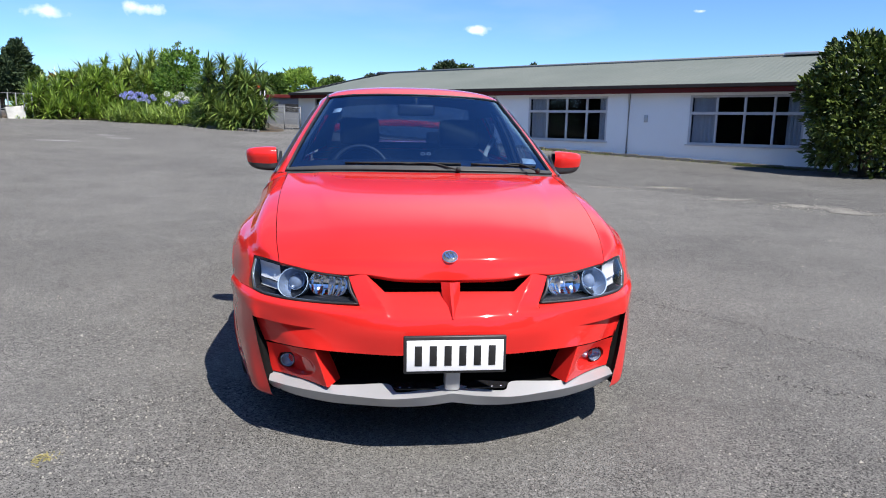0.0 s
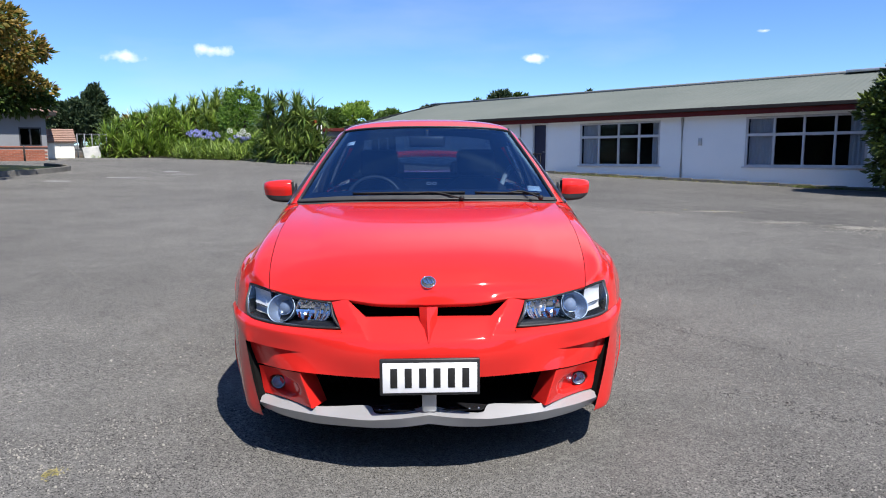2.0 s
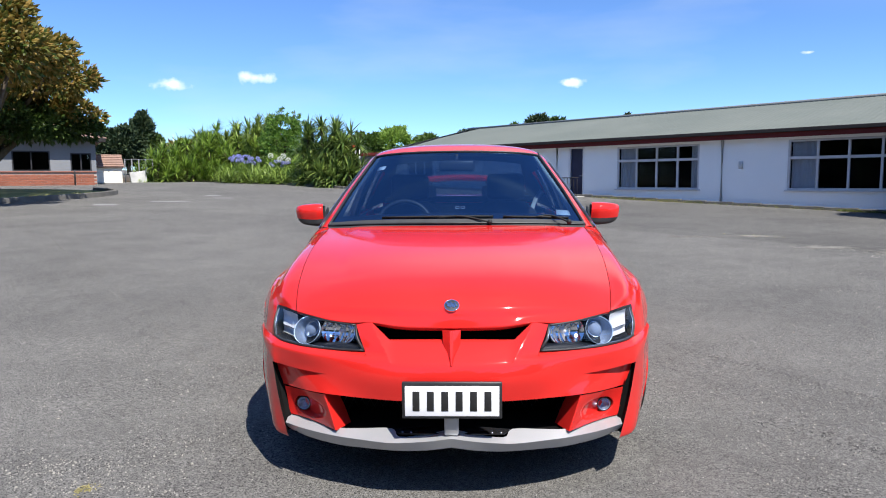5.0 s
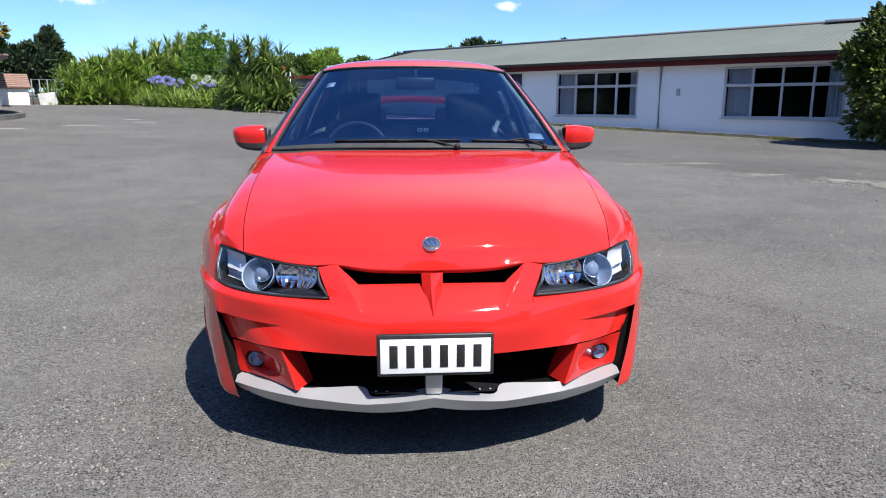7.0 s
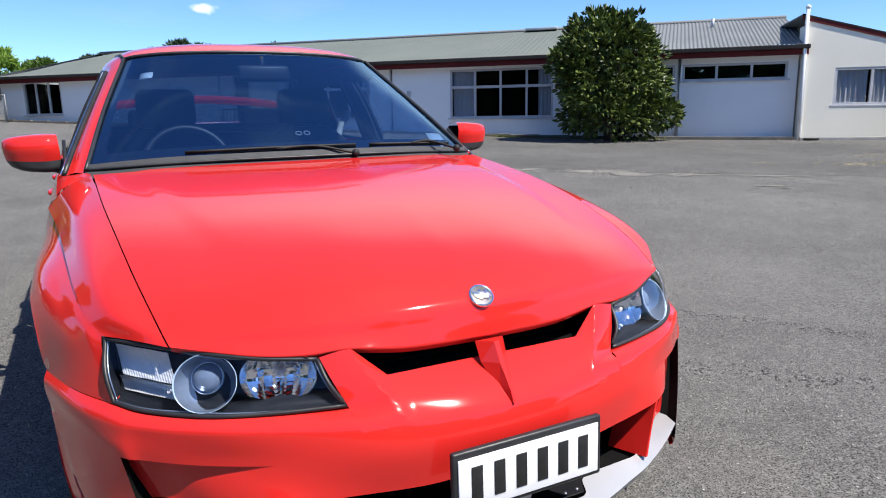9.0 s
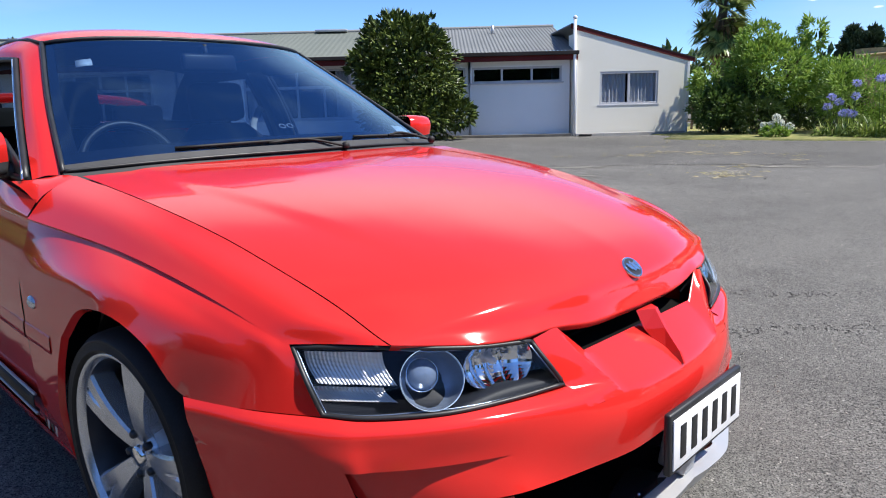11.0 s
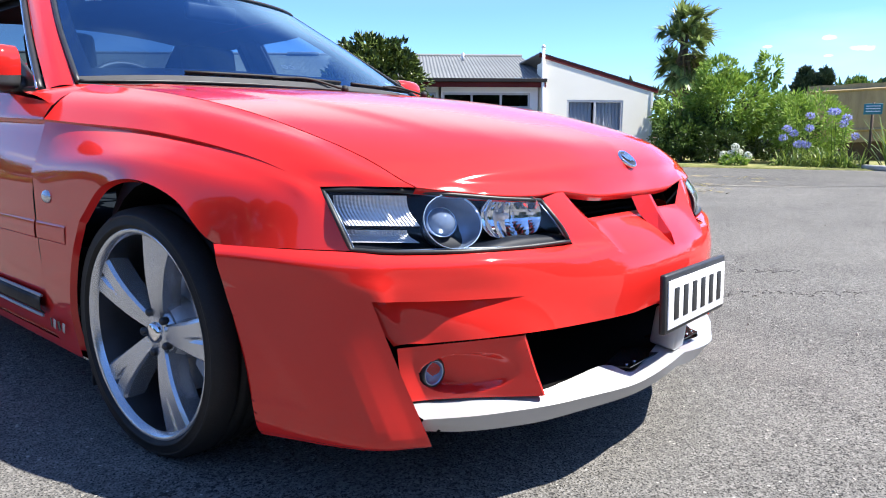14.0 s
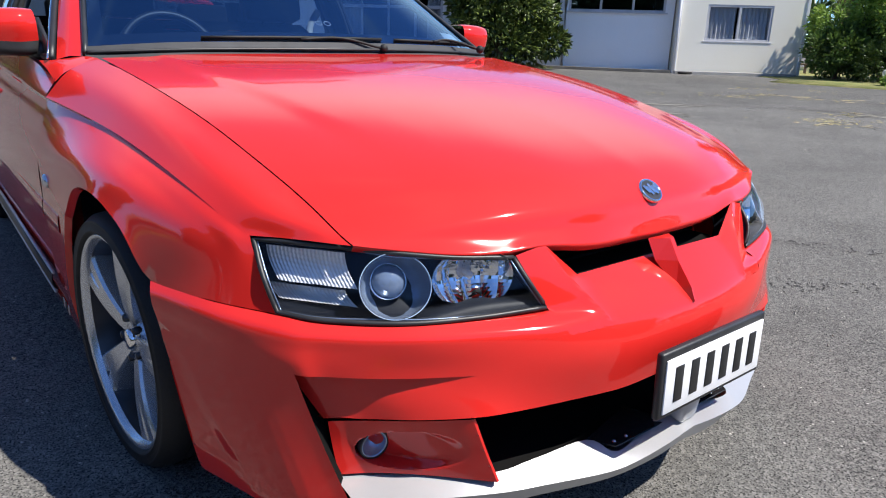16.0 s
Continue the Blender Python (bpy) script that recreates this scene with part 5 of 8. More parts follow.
def asphalt_material(name, gain=1.0):
    m, t, p = node_material(name, 0.9, Specular_IOR_Level=0.15)
    n = t.nodes
    where = n.new("ShaderNodeTexCoord")

    def noise_of(scale, detail=4.0, rough=0.5):
        x = n.new("ShaderNodeTexNoise")
        x.inputs["Scale"].default_value, x.inputs["Detail"].default_value, x.inputs["Roughness"].default_value = scale, detail, rough
        t.links.new(where.outputs["Object"], x.inputs["Vector"])
        return x.outputs["Fac"]

    def ranged(value, a, b, c=0.0, d=1.0):
        x = n.new("ShaderNodeMapRange")
        for key, v in zip(("From Min", "From Max", "To Min", "To Max"), (a, b, c, d)):
            x.inputs[key].default_value = v
        t.links.new(value, x.inputs["Value"])
        return x.outputs["Result"]

    def blend(fac, one, two, kind="MIX"):
        x = n.new("ShaderNodeMixRGB")
        x.blend_type = kind
        for key, v in (("Fac", fac), ("Color1", one), ("Color2", two)):
            if isinstance(v, (tuple, float)):
                x.inputs[key].default_value = v if isinstance(v, float) else (*v, 1)
            else:
                t.links.new(v, x.inputs[key])
        return x.outputs["Color"]

    stones = n.new("ShaderNodeTexVoronoi")
    stones.inputs["Scale"].default_value = 165.0
    t.links.new(where.outputs["Object"], stones.inputs["Vector"])
    chips = n.new("ShaderNodeTexVoronoi")
    chips.inputs["Scale"].default_value = 70.0
    t.links.new(where.outputs["Object"], chips.inputs["Vector"])
    grey = blend(ranged(noise_of(0.35, 6), 0.35, 0.65), (0.122, 0.118, 0.112), (0.164, 0.159, 0.150))
    grey = blend(ranged(noise_of(3.0, 8, 0.65), 0.40, 0.70, 0.0, 0.55), grey, (0.178, 0.173, 0.164))
    sep = n.new("ShaderNodeSeparateColor")
    t.links.new(stones.outputs["Color"], sep.inputs["Color"])
    tone = blend(ranged(sep.outputs["Red"], 0.0, 1.0), (0.42, 0.42, 0.41), (1.80, 1.78, 1.72))
    grey = blend(0.56, grey, tone, "MULTIPLY")
    grey = blend(1.0, grey, blend(ranged(noise_of(30.0, 4, 0.6), 0.36, 0.64), (0.86, 0.86, 0.86), (1.14, 1.14, 1.14)), "MULTIPLY")
    pits = ranged(noise_of(170.0, 2), 0.555, 0.63)
    grey = blend(pits, grey, (0.018, 0.018, 0.018))
    # open, ravelled patches where more of the stone has worn out
    ravel = n.new("ShaderNodeMath")
    ravel.operation = "MULTIPLY"
    t.links.new(ranged(noise_of(75.0, 3, 0.6), 0.56, 0.62), ravel.inputs[0])
    t.links.new(ranged(noise_of(1.1, 5, 0.6), 0.46, 0.60), ravel.inputs[1])
    grey = blend(ravel.outputs[0], grey, (0.035, 0.034, 0.033))
    grey = blend(ranged(noise_of(0.9, 7, 0.62), 0.54, 0.74, 0.0, 0.30), grey, (0.078, 0.075, 0.072))
    sep2 = n.new("ShaderNodeSeparateColor")
    t.links.new(chips.outputs["Color"], sep2.inputs["Color"])
    near = ranged(chips.outputs["Distance"], 0.18, 0.30, 1.0, 0.0)
    rare = ranged(sep2.outputs["Green"], 0.964, 0.970)
    both = n.new("ShaderNodeMath")
    both.operation = "MULTIPLY"
    t.links.new(near, both.inputs[0])
    t.links.new(rare, both.inputs[1])
    grey = blend(both.outputs[0], grey, (0.42, 0.40, 0.36))
    # old cracks
    lines = n.new("ShaderNodeTexVoronoi")
    lines.feature = "DISTANCE_TO_EDGE"
    lines.inputs["Scale"].default_value = 0.33
    warp = n.new("ShaderNodeTexNoise")
    warp.inputs["Scale"].default_value, warp.inputs["Detail"].default_value = 1.3, 6.0
    t.links.new(where.outputs["Object"], warp.inputs["Vector"])
    bent = n.new("ShaderNodeMixRGB")
    bent.blend_type = "ADD"
    bent.inputs["Fac"].default_value = 0.7
    t.links.new(where.outputs["Object"], bent.inputs["Color1"])
    t.links.new(warp.outputs["Color"], bent.inputs["Color2"])
    t.links.new(bent.outputs["Color"], lines.inputs["Vector"])
    crack = n.new("ShaderNodeMath")
    crack.operation = "MULTIPLY"
    t.links.new(ranged(lines.outputs["Distance"], 0.0004, 0.0018, 0.6, 0.0), crack.inputs[0])
    t.links.new(ranged(noise_of(0.8, 2), 0.55, 0.62), crack.inputs[1])
    grey = blend(crack.outputs[0], grey, (0.06, 0.058, 0.052))
    grey = blend(1.0, grey, (gain, gain, gain), "MULTIPLY")
    t.links.new(grey, p.inputs["Base Color"])
    b = n.new("ShaderNodeBump")
    b.inputs["Distance"].default_value, b.inputs["Strength"].default_value = 0.005, 0.5
    t.links.new(stones.outputs["Distance"], b.inputs["Height"])
    b2 = n.new("ShaderNodeBump")
    b2.inputs["Distance"].default_value = 0.004
    t.links.new(noise_of(160.0, 3), b2.inputs["Height"])
    t.links.new(b.outputs["Normal"], b2.inputs["Normal"])
    t.links.new(b2.outputs["Normal"], p.inputs["Normal"])
    return m


ASPHALT = asphalt_material("asphalt")
ASPHALT_DARK = asphalt_material("newer_asphalt", 0.84)
CONCRETE = surface("concrete", (0.30, 0.29, 0.27), (0.44, 0.43, 0.40), 3, 0.85, fine=80, bump=0.002)
WALL_PAINT = surface("wall_paint", (0.84, 0.86, 0.86), (0.90, 0.91, 0.91), 0.7, 0.7, fine=30, bump=0.001)
CREAM_PAINT = surface("cream_paint", (0.87, 0.83, 0.70), (0.91, 0.87, 0.75), 0.7, 0.7, fine=30, bump=0.001)
FRAME_WHITE = surface("frame_white", (0.70, 0.71, 0.72), (0.78, 0.79, 0.79), 3, 0.5, fine=60)
FRAME_OLD = surface("old_frame_paint", (0.46, 0.46, 0.48), (0.62, 0.62, 0.63), 2.5, 0.6, fine=50)
FASCIA_RED = surface("fascia_red", (0.095, 0.006, 0.006), (0.14, 0.010, 0.009), 2, 0.8, fine=40)
GUTTER = surface("gutter_dark", (0.012, 0.010, 0.010), (0.022, 0.019, 0.018), 2, 0.85, fine=40)
# dirty concrete, darkened also for the tree shade on the island kerb
KERB_DARK = surface("dirty_shaded_kerb", (0.09, 0.085, 0.075), (0.17, 0.16, 0.14), 3, 0.9, fine=60, bump=0.003)
ROOF_OLIVE = surface("roof_sheet_olive", (0.105, 0.122, 0.105), (0.145, 0.160, 0.138), 0.4, 0.8, fine=10, bump=0.001)
ROOF_GREY = surface("roof_sheet_grey", (0.125, 0.135, 0.140), (0.17, 0.18, 0.185), 0.5, 0.75, fine=12, bump=0.001)
BRICK = surface("red_brick", (0.26, 0.085, 0.05), (0.36, 0.125, 0.075), 3, 0.85, fine=60, bump=0.002, vary=0.18)
MORTAR = surface("mortar", (0.35, 0.30, 0.26), (0.45, 0.40, 0.35), 8, 0.95, fine=90)
GREY_CLAD = surface("grey_cladding", (0.17, 0.18, 0.195), (0.22, 0.23, 0.245), 1, 0.7, fine=40)
TILE_BROWN = surface("roof_tile", (0.22, 0.14, 0.11), (0.33, 0.21, 0.16), 4, 0.85, fine=60, bump=0.004)
WOOD_FENCE = surface("fence_wood", (0.30, 0.22, 0.12), (0.46, 0.35, 0.20), 2, 0.85, fine=50, bump=0.003, stretch=(3, 3, 0.5))
DARK_WOOD = surface("dark_wood", (0.05, 0.035, 0.025), (0.09, 0.06, 0.04), 3, 0.85, fine=50, bump=0.003)
BARK = surface("bark", (0.06, 0.045, 0.032), (0.13, 0.10, 0.07), 5, 0.95, fine=40, bump=0.01, stretch=(2, 2, 0.4))
# near-black: the shade inside rooms is put into this colour
ROOM_SHADE = surface("painted_room_shade", (0.010, 0.011, 0.013), (0.022, 0.023, 0.026), 1, 0.9)
CURTAIN = surface("curtain_cloth", (0.72, 0.68, 0.74), (0.84, 0.80, 0.84), 2, 0.9, fine=90)
# blue sheen colour paints the sky's reflection into these panes
SKY_GLASS = pane_glass("sky_sheen_window_glass", (0.5, 0.56, 0.62), 0.09, (0.45, 0.66, 1.0))
WINDOW_GLASS = pane_glass("window_glass", (0.74, 0.78, 0.80), 0.012)
DOOR_BLUE = surface("door_navy", (0.012, 0.014, 0.045), (0.02, 0.024, 0.065), 2, 0.5)
GRASS_MAT = foliage("grass", (0.075, 0.105, 0.020), (0.17, 0.19, 0.055), 0.6, 0.3)
SOIL = surface("soil", (0.05, 0.038, 0.025), (0.10, 0.075, 0.05), 3, 0.95, fine=50, bump=0.01)
LAWN = surface("lawn", (0.09, 0.13, 0.025), (0.34, 0.30, 0.11), 1.6, 0.9, fine=45, bump=0.02)
LINE_PAINT = surface("worn_marking", (0.16, 0.16, 0.155), (0.32, 0.32, 0.31), 4, 0.85, fine=40, detail=9)
STRAW = surface("dry_weeds", (0.26, 0.21, 0.11), (0.40, 0.34, 0.20), 6, 0.95, fine=60)
STEEL = surface("galvanised_steel", (0.42, 0.43, 0.44), (0.55, 0.56, 0.57), 6, 0.45, 0.6, fine=80)

bm = bmesh.new()
steps = sorted({s * d for s in (1, -1) for d in (0, 1, 2, 3, 4, 6, 8, 10, 12, 15, 18, 21, 25, 29, 34, 40, 48, 60, 80, 120, 200, 400, 1000, 2600)})
grid = [[Vector((x, y, min(ground_z(x, y), 2.6))) for x in steps] for y in steps]
sheet(bm, grid)
ground = part("ground", bm, ASPHALT, None, "worn grey asphalt car park with patches and cracks", category="ground", kind="structure")


def spread(name, shape, material, lift, label, category="ground marking", thickness=0.0, kind="structure"):
    """A thin layer laid on the ground within an outline of (x, y) points."""
    bm = bmesh.new()
    pts = cr([(*p, 0) for p in shape + shape[:1]], 4)[:-1]
    c = sum(pts, Vector()) / len(pts)
    rings = []
    for f in (1.0, 0.66, 0.33):
        rings.append([bm.verts.new((*(c + (p - c) * f).xy, ground_z(*(c + (p - c) * f).xy) + lift + (thickness if f < 1 else thickness * 0.4))) for p in pts])
    hub = bm.verts.new((c.x, c.y, ground_z(c.x, c.y) + lift + thickness))
    n = len(pts)
    for a, b in zip(rings, rings[1:]):
        for k in range(n):
            bm.faces.new((a[k], a[(k + 1) % n], b[(k + 1) % n], b[k]))
    for k in range(n):
        bm.faces.new((rings[-1][k], rings[-1][(k + 1) % n], hub))
    if thickness:
        skirt = [bm.verts.new((v.co.x, v.co.y, v.co.z - thickness - 0.1)) for v in rings[0]]
        for k in range(n):
            bm.faces.new((rings[0][k], skirt[k], skirt[(k + 1) % n], rings[0][(k + 1) % n]))
    bmesh.ops.recalc_face_normals(bm, faces=bm.faces)
    return part(name, bm, material, None, label, category=category, kind=kind)


# worn painted bars far across the yard
for x, y, w, d in ((-9.95, 20.4, 0.58, 0.16), (-11.2, 18.5, 0.32, 0.2), (-9.95, 24.4, 0.26, 0.20), (-8.95, 22.8, 0.34, 0.13)):
    spread("worn_marking", [(x - w, y - d), (x + w, y - d * 0.6), (x + w, y + d), (x - w, y + d * 0.8)], LINE_PAINT, 0.004, "faded pale paint mark on the asphalt")

# darker strip of newer asphalt before the building, and broken pale spots
spread("asphalt_strip", [(1.5, 16.2), (3.3, 12.9), (4.9, 11.3), (6.6, 9.4), (7.9, 7.7), (9.3, 6.3), (10.4, 5.0), (11.2, 3.4), (12.3, 1.6), (15.0, 0.2), (18.4, 1.4), (18.2, 4.6), (17.9, 8.4), (17.6, 13.2), (13.0, 18.0), (8.0, 23.0), (4.0, 22.0)], ASPHALT_DARK, 0.004, "darker strip of newer asphalt along the building", "asphalt")
gravel = bmesh.new()
rng = random.Random(9)
for x, y, w, d, n in ((5.97, 11.5, 0.55, 0.30, 120), (6.25, 9.45, 0.6, 0.35, 120), (7.1, 8.35, 0.9, 0.45, 260), (8.4, 7.3, 1.1, 0.5, 130), (4.7, 11.2, 0.6, 0.22, 120), (12.4, 6.9, 1.1, 0.3, 300), (10.3, 5.2, 1.2, 0.4, 300), (9.3, 3.75, 0.5, 0.25, 160), (5.0, 5.0, 3.0, 3.0, 120), (-3.0, 1.0, 2.0, 1.5, 50), (1.6, 0.6, 0.6, 0.8, 40), (2.5, 2.5, 1.2, 1.5, 60)):
    for _ in range(n):
        q = Vector((x + w * rng.gauss(0, 0.55), y + d * rng.gauss(0, 0.55) - 0.3 * w * rng.gauss(0, 0.3), 0))
        if abs(q.x) < 1.0 and q.y > -0.1:
            continue
        r = rng.uniform(0.005, 0.016) * (1.0 if n > 100 else 0.6)
        v = [gravel.verts.new((q.x + r * math.cos(k * 2.1 + x) * rng.uniform(0.7, 1.3), q.y + r * math.sin(k * 2.1 + x) * rng.uniform(0.7, 1.3), ground_z(q.x, q.y) + 0.003)) for k in range(3)] + [gravel.verts.new((q.x, q.y, ground_z(q.x, q.y) + 0.004 + r * 0.7))]
        for f in ((0, 1, 3), (1, 2, 3), (2, 0, 3)):
            gravel.faces.new([v[i] for i in f])
for x, y, w, d, n in ((-1.75, 0.30, 0.55, 0.22, 420), (-1.35, 0.55, 0.35, 0.30, 160), (-1.25, 0.10, 0.45, 0.12, 160), (-1.9, 1.6, 0.8, 0.6, 260), (-2.6, 2.4, 0.5, 0.4, 200), (2.2, 1.0, 0.9, 0.9, 420), (1.5, -0.3, 0.8, 0.5, 320), (2.6, -0.2, 1.0, 0.7, 320), (3.4, 2.4, 1.2, 1.0, 260), (0.2, -0.6, 1.4, 0.25, 160)):
    for _ in range(n):
        q = Vector((x + w * rng.gauss(0, 0.6), y + d * rng.gauss(0, 0.6)))
        if abs(q.x) < 1.0 and q.y > -0.1:
            continue
        r = rng.uniform(0.0015, 0.0045) * (1.6 if rng.random() < 0.06 else 1.0)
        turn = rng.uniform(0, 6.3)
        z = ground_z(q.x, q.y)
        ring = [gravel.verts.new((q.x + r * math.cos(turn + k * 1.257) * rng.uniform(0.7, 1.25), q.y + r * math.sin(turn + k * 1.257) * rng.uniform(0.7, 1.25), z)) for k in range(5)]
        cap = [gravel.verts.new((q.x + (v.co.x - q.x) * 0.6, q.y + (v.co.y - q.y) * 0.6, z + r * 0.9)) for v in ring]
        gravel.faces.new(cap)
        for k in range(5):
            gravel.faces.new((ring[k], ring[(k + 1) % 5], cap[(k + 1) % 5], cap[k]))
part("gravel", gravel, surface("pale_gravel", (0.20, 0.19, 0.165), (0.40, 0.38, 0.33), 30, 0.9), None, "loose pale gravel scattered on the asphalt", smooth=False, category="gravel", kind="stuff")


# worn crusts of pale grit and dry weed on the asphalt, and litter blown over the yard
def blotch(bm, x, y, w, d, turn, rng, lift=0.006, n=22):
    hub = bm.verts.new((x, y, ground_z(x, y) + lift + 0.004))
    ring = []
    for k in range(n):
        a = 2 * math.pi * k / n
        r = rng.uniform(0.35, 1.1)
        u, v = w * r * math.cos(a), d * r * math.sin(a)
        px, py = x + u * math.cos(turn) - v * math.sin(turn), y + u * math.sin(turn) + v * math.cos(turn)
        ring.append(bm.verts.new((px, py, ground_z(px, py) + lift)))
    for k in range(n):
        bm.faces.new((hub, ring[k], ring[(k + 1) % n]))


rng = random.Random(19)
crust = bmesh.new()
for x, y, w in ((7.06, 8.67, 0.35), (7.11, 8.23, 0.5), (7.2, 7.6, 0.5), (7.8, 7.17, 0.4), (8.38, 6.77, 0.35), (7.78, 5.28, 0.35), (9.14, 6.05, 0.4), (9.74, 5.8, 0.35), (10.9, 3.9, 0.45), (11.07, 3.4, 0.35), (11.0, 2.9, 0.3), (12.15, 6.91, 0.4), (8.65, 12.4, 0.5), (12.6, 1.14, 0.25), (10.3, 4.6, 0.3)):
    for _ in range(5):
        blotch(crust, x + rng.gauss(0, 0.5) * w, y + rng.gauss(0, 0.5) * w, w * rng.uniform(0.10, 0.55), w * rng.uniform(0.06, 0.22), radians(-50) + rng.gauss(0, 0.4), rng)
part("worn_crust", crust, surface("pale_crust", (0.095, 0.09, 0.08), (0.24, 0.23, 0.20), 14, 0.95, fine=120, bump=0.003), None, "pale worn grit crust on the asphalt", smooth=False, category="grit", kind="stuff")
WORN = surface("worn_patch", (0.075, 0.072, 0.066), (0.26, 0.245, 0.205), 5, 0.95, fine=42, bump=0.004, detail=10)
for x, y, w, d, turn, seed in ((7.15, 8.45, 0.75, 0.26, -38, 1), (7.35, 7.75, 0.45, 0.28, -60, 2), (6.35, 9.40, 0.50, 0.14, 8, 3), (5.95, 11.45, 0.65, 0.12, 2, 4), (8.15, 7.15, 0.55, 0.14, -50, 5), (8.95, 6.30, 0.60, 0.12, -48, 6), (7.75, 5.40, 0.28, 0.10, -40, 7), (10.75, 3.55, 0.55, 0.16, -65, 8), (12.65, 1.20, 0.35, 0.08, -50, 9), (4.6, 11.35, 0.45, 0.10, 5, 10), (11.25, 2.55, 0.40, 0.10, -65, 11)):
    rng = random.Random(seed)
    rim = []
    for k in range(26):
        a = 2 * math.pi * k / 26
        u, v = w * rng.uniform(0.55, 1.2) * math.cos(a), d * rng.uniform(0.45, 1.25) * math.sin(a)
        c, q = math.cos(radians(turn)), math.sin(radians(turn))
        rim.append((x + u * c - v * q, y + u * q + v * c))
    spread("worn_patch", rim, WORN, 0.007, "pale patch of worn, crumbling asphalt", "worn patch")
# joints between the lanes of paving: crumbled grit along two lines, open stone along a third
for (x0, y0), (x1, y1), width, n, tones, seed, said in (
        ((-8.0, 10.4), (-1.63, 1.90), 0.030, 420, ((0.10, 0.097, 0.09), (0.19, 0.18, 0.165)), 1, "pale grit"), ((-8.92, 15.31), (-2.55, 7.90), 0.045, 420, ((0.10, 0.097, 0.09), (0.19, 0.18, 0.165)), 2, "pale grit"),
        ((1.55, 2.60), (2.9, 0.45), 0.075, 300, ((0.055, 0.054, 0.052), (0.10, 0.098, 0.094)), 3, "dark open stone"), ((1.50, 1.05), (2.5, 0.05), 0.10, 220, ((0.055, 0.054, 0.052), (0.10, 0.098, 0.094)), 4, "dark open stone")):
    rng = random.Random(seed)
    bm = bmesh.new()
    a, b = Vector((x0, y0)), Vector((x1, y1))
    across = Vector((-(b - a).y, (b - a).x)).normalized()
    for k in range(n):
        f = rng.random()
        p = a.lerp(b, f) + across * (0.02 * math.sin(f * 17 + seed) + rng.gauss(0, 0.5) * width)
        blotch(bm, p.x, p.y, rng.uniform(0.004, 0.016), rng.uniform(0.003, 0.009), rng.uniform(0, 3.1), rng, 0.002, 7)
    part("paving_joint", bm, surface("joint_" + said.replace(" ", "_"), *tones, 7, 0.95, fine=60), None, "crumbled joint between two lanes of asphalt, " + said, category="joint", kind="stuff", smooth=False)
rng = random.Random(23)
weeds = bmesh.new()
for x, y, w in ((13.07, 6.65, 0.3), (13.19, 5.93, 0.45), (13.55, 5.31, 0.35), (8.82, 3.55, 0.3), (10.76, 4.06, 0.2), (12.23, 3.62, 0.22), (13.54, 4.62, 0.2), (11.98, 6.75, 0.35)):
    for _ in range(6):
        blotch(weeds, x + rng.gauss(0, 0.5) * w, y + rng.gauss(0, 0.5) * w, w * rng.uniform(0.10, 0.5), w * rng.uniform(0.06, 0.2), radians(-50) + rng.gauss(0, 0.5), rng, 0.008, 18)
part("dry_weed", weeds, STRAW, None, "flat patches of dry yellow weed on the asphalt", smooth=False, category="weeds", kind="stuff")
litter = bmesh.new()
for k in range(420):
    x, y = rng.uniform(1.8, 16.0), rng.uniform(-3.5, 14.0)
    if k % 4 == 0:
        x, y = rng.uniform(-9, -1.6), rng.uniform(-1, 14)
    leaf_r = rng.uniform(0.006, 0.016) * (1.7 if x > 6 else 1.0)
    at, way = Vector((x, y, ground_z(x, y) + 0.006)), rng.uniform(0, 6.3)
    side, tip = Vector((-math.sin(way), math.cos(way), 0)) * leaf_r * 0.5, Vector((math.cos(way), math.sin(way), 0)) * leaf_r
    v = [litter.verts.new(p) for p in (at - tip, at + side + Vector((0, 0, leaf_r * 0.4)), at + tip, at - side)]
    litter.faces.new((v[0], v[1], v[3]))
    litter.faces.new((v[1], v[2], v[3]))
litter_mat, tree, shader = node_material("dry_leaf_litter", 0.8)
pick, tone = tree.nodes.new("ShaderNodeNewGeometry"), tree.nodes.new("ShaderNodeValToRGB")
tone.color_ramp.elements[0].color, tone.color_ramp.elements[1].color = (0.02, 0.016, 0.012, 1), (0.40, 0.37, 0.30, 1)
tree.links.new(pick.outputs["Random Per Island"], tone.inputs["Fac"])
tree.links.new(tone.outputs["Color"], shader.inputs["Base Color"])
part("leaf_litter", litter, litter_mat, None, "small dry leaves and chips scattered on the asphalt", smooth=False, category="litter", kind="stuff")


# ---- plants ----
def leaf_quads(bm, at, way, length, width, rng, fold=0.25):
    """One leaf: two small kites folded along the midrib."""
    way = Vector(way).normalized()
    side = way.cross(Vector((rng.uniform(-1, 1), rng.uniform(-1, 1), rng.uniform(0.2, 1)))).normalized()
    up = side.cross(way)
    a, tip = Vector(at), Vector(at) + way * length
    mid = a + way * length * 0.45 + up * width * fold
    l, r = a + way * length * 0.45 - side * width / 2, a + way * length * 0.45 + side * width / 2
    va, vt, vm, vl, vr = (bm.verts.new(p) for p in (a, tip, mid, l, r))
    bm.faces.new((va, vm, vl))
    bm.faces.new((vm, vt, vl))
    bm.faces.new((va, vr, vm))
    bm.faces.new((vm, vr, vt))


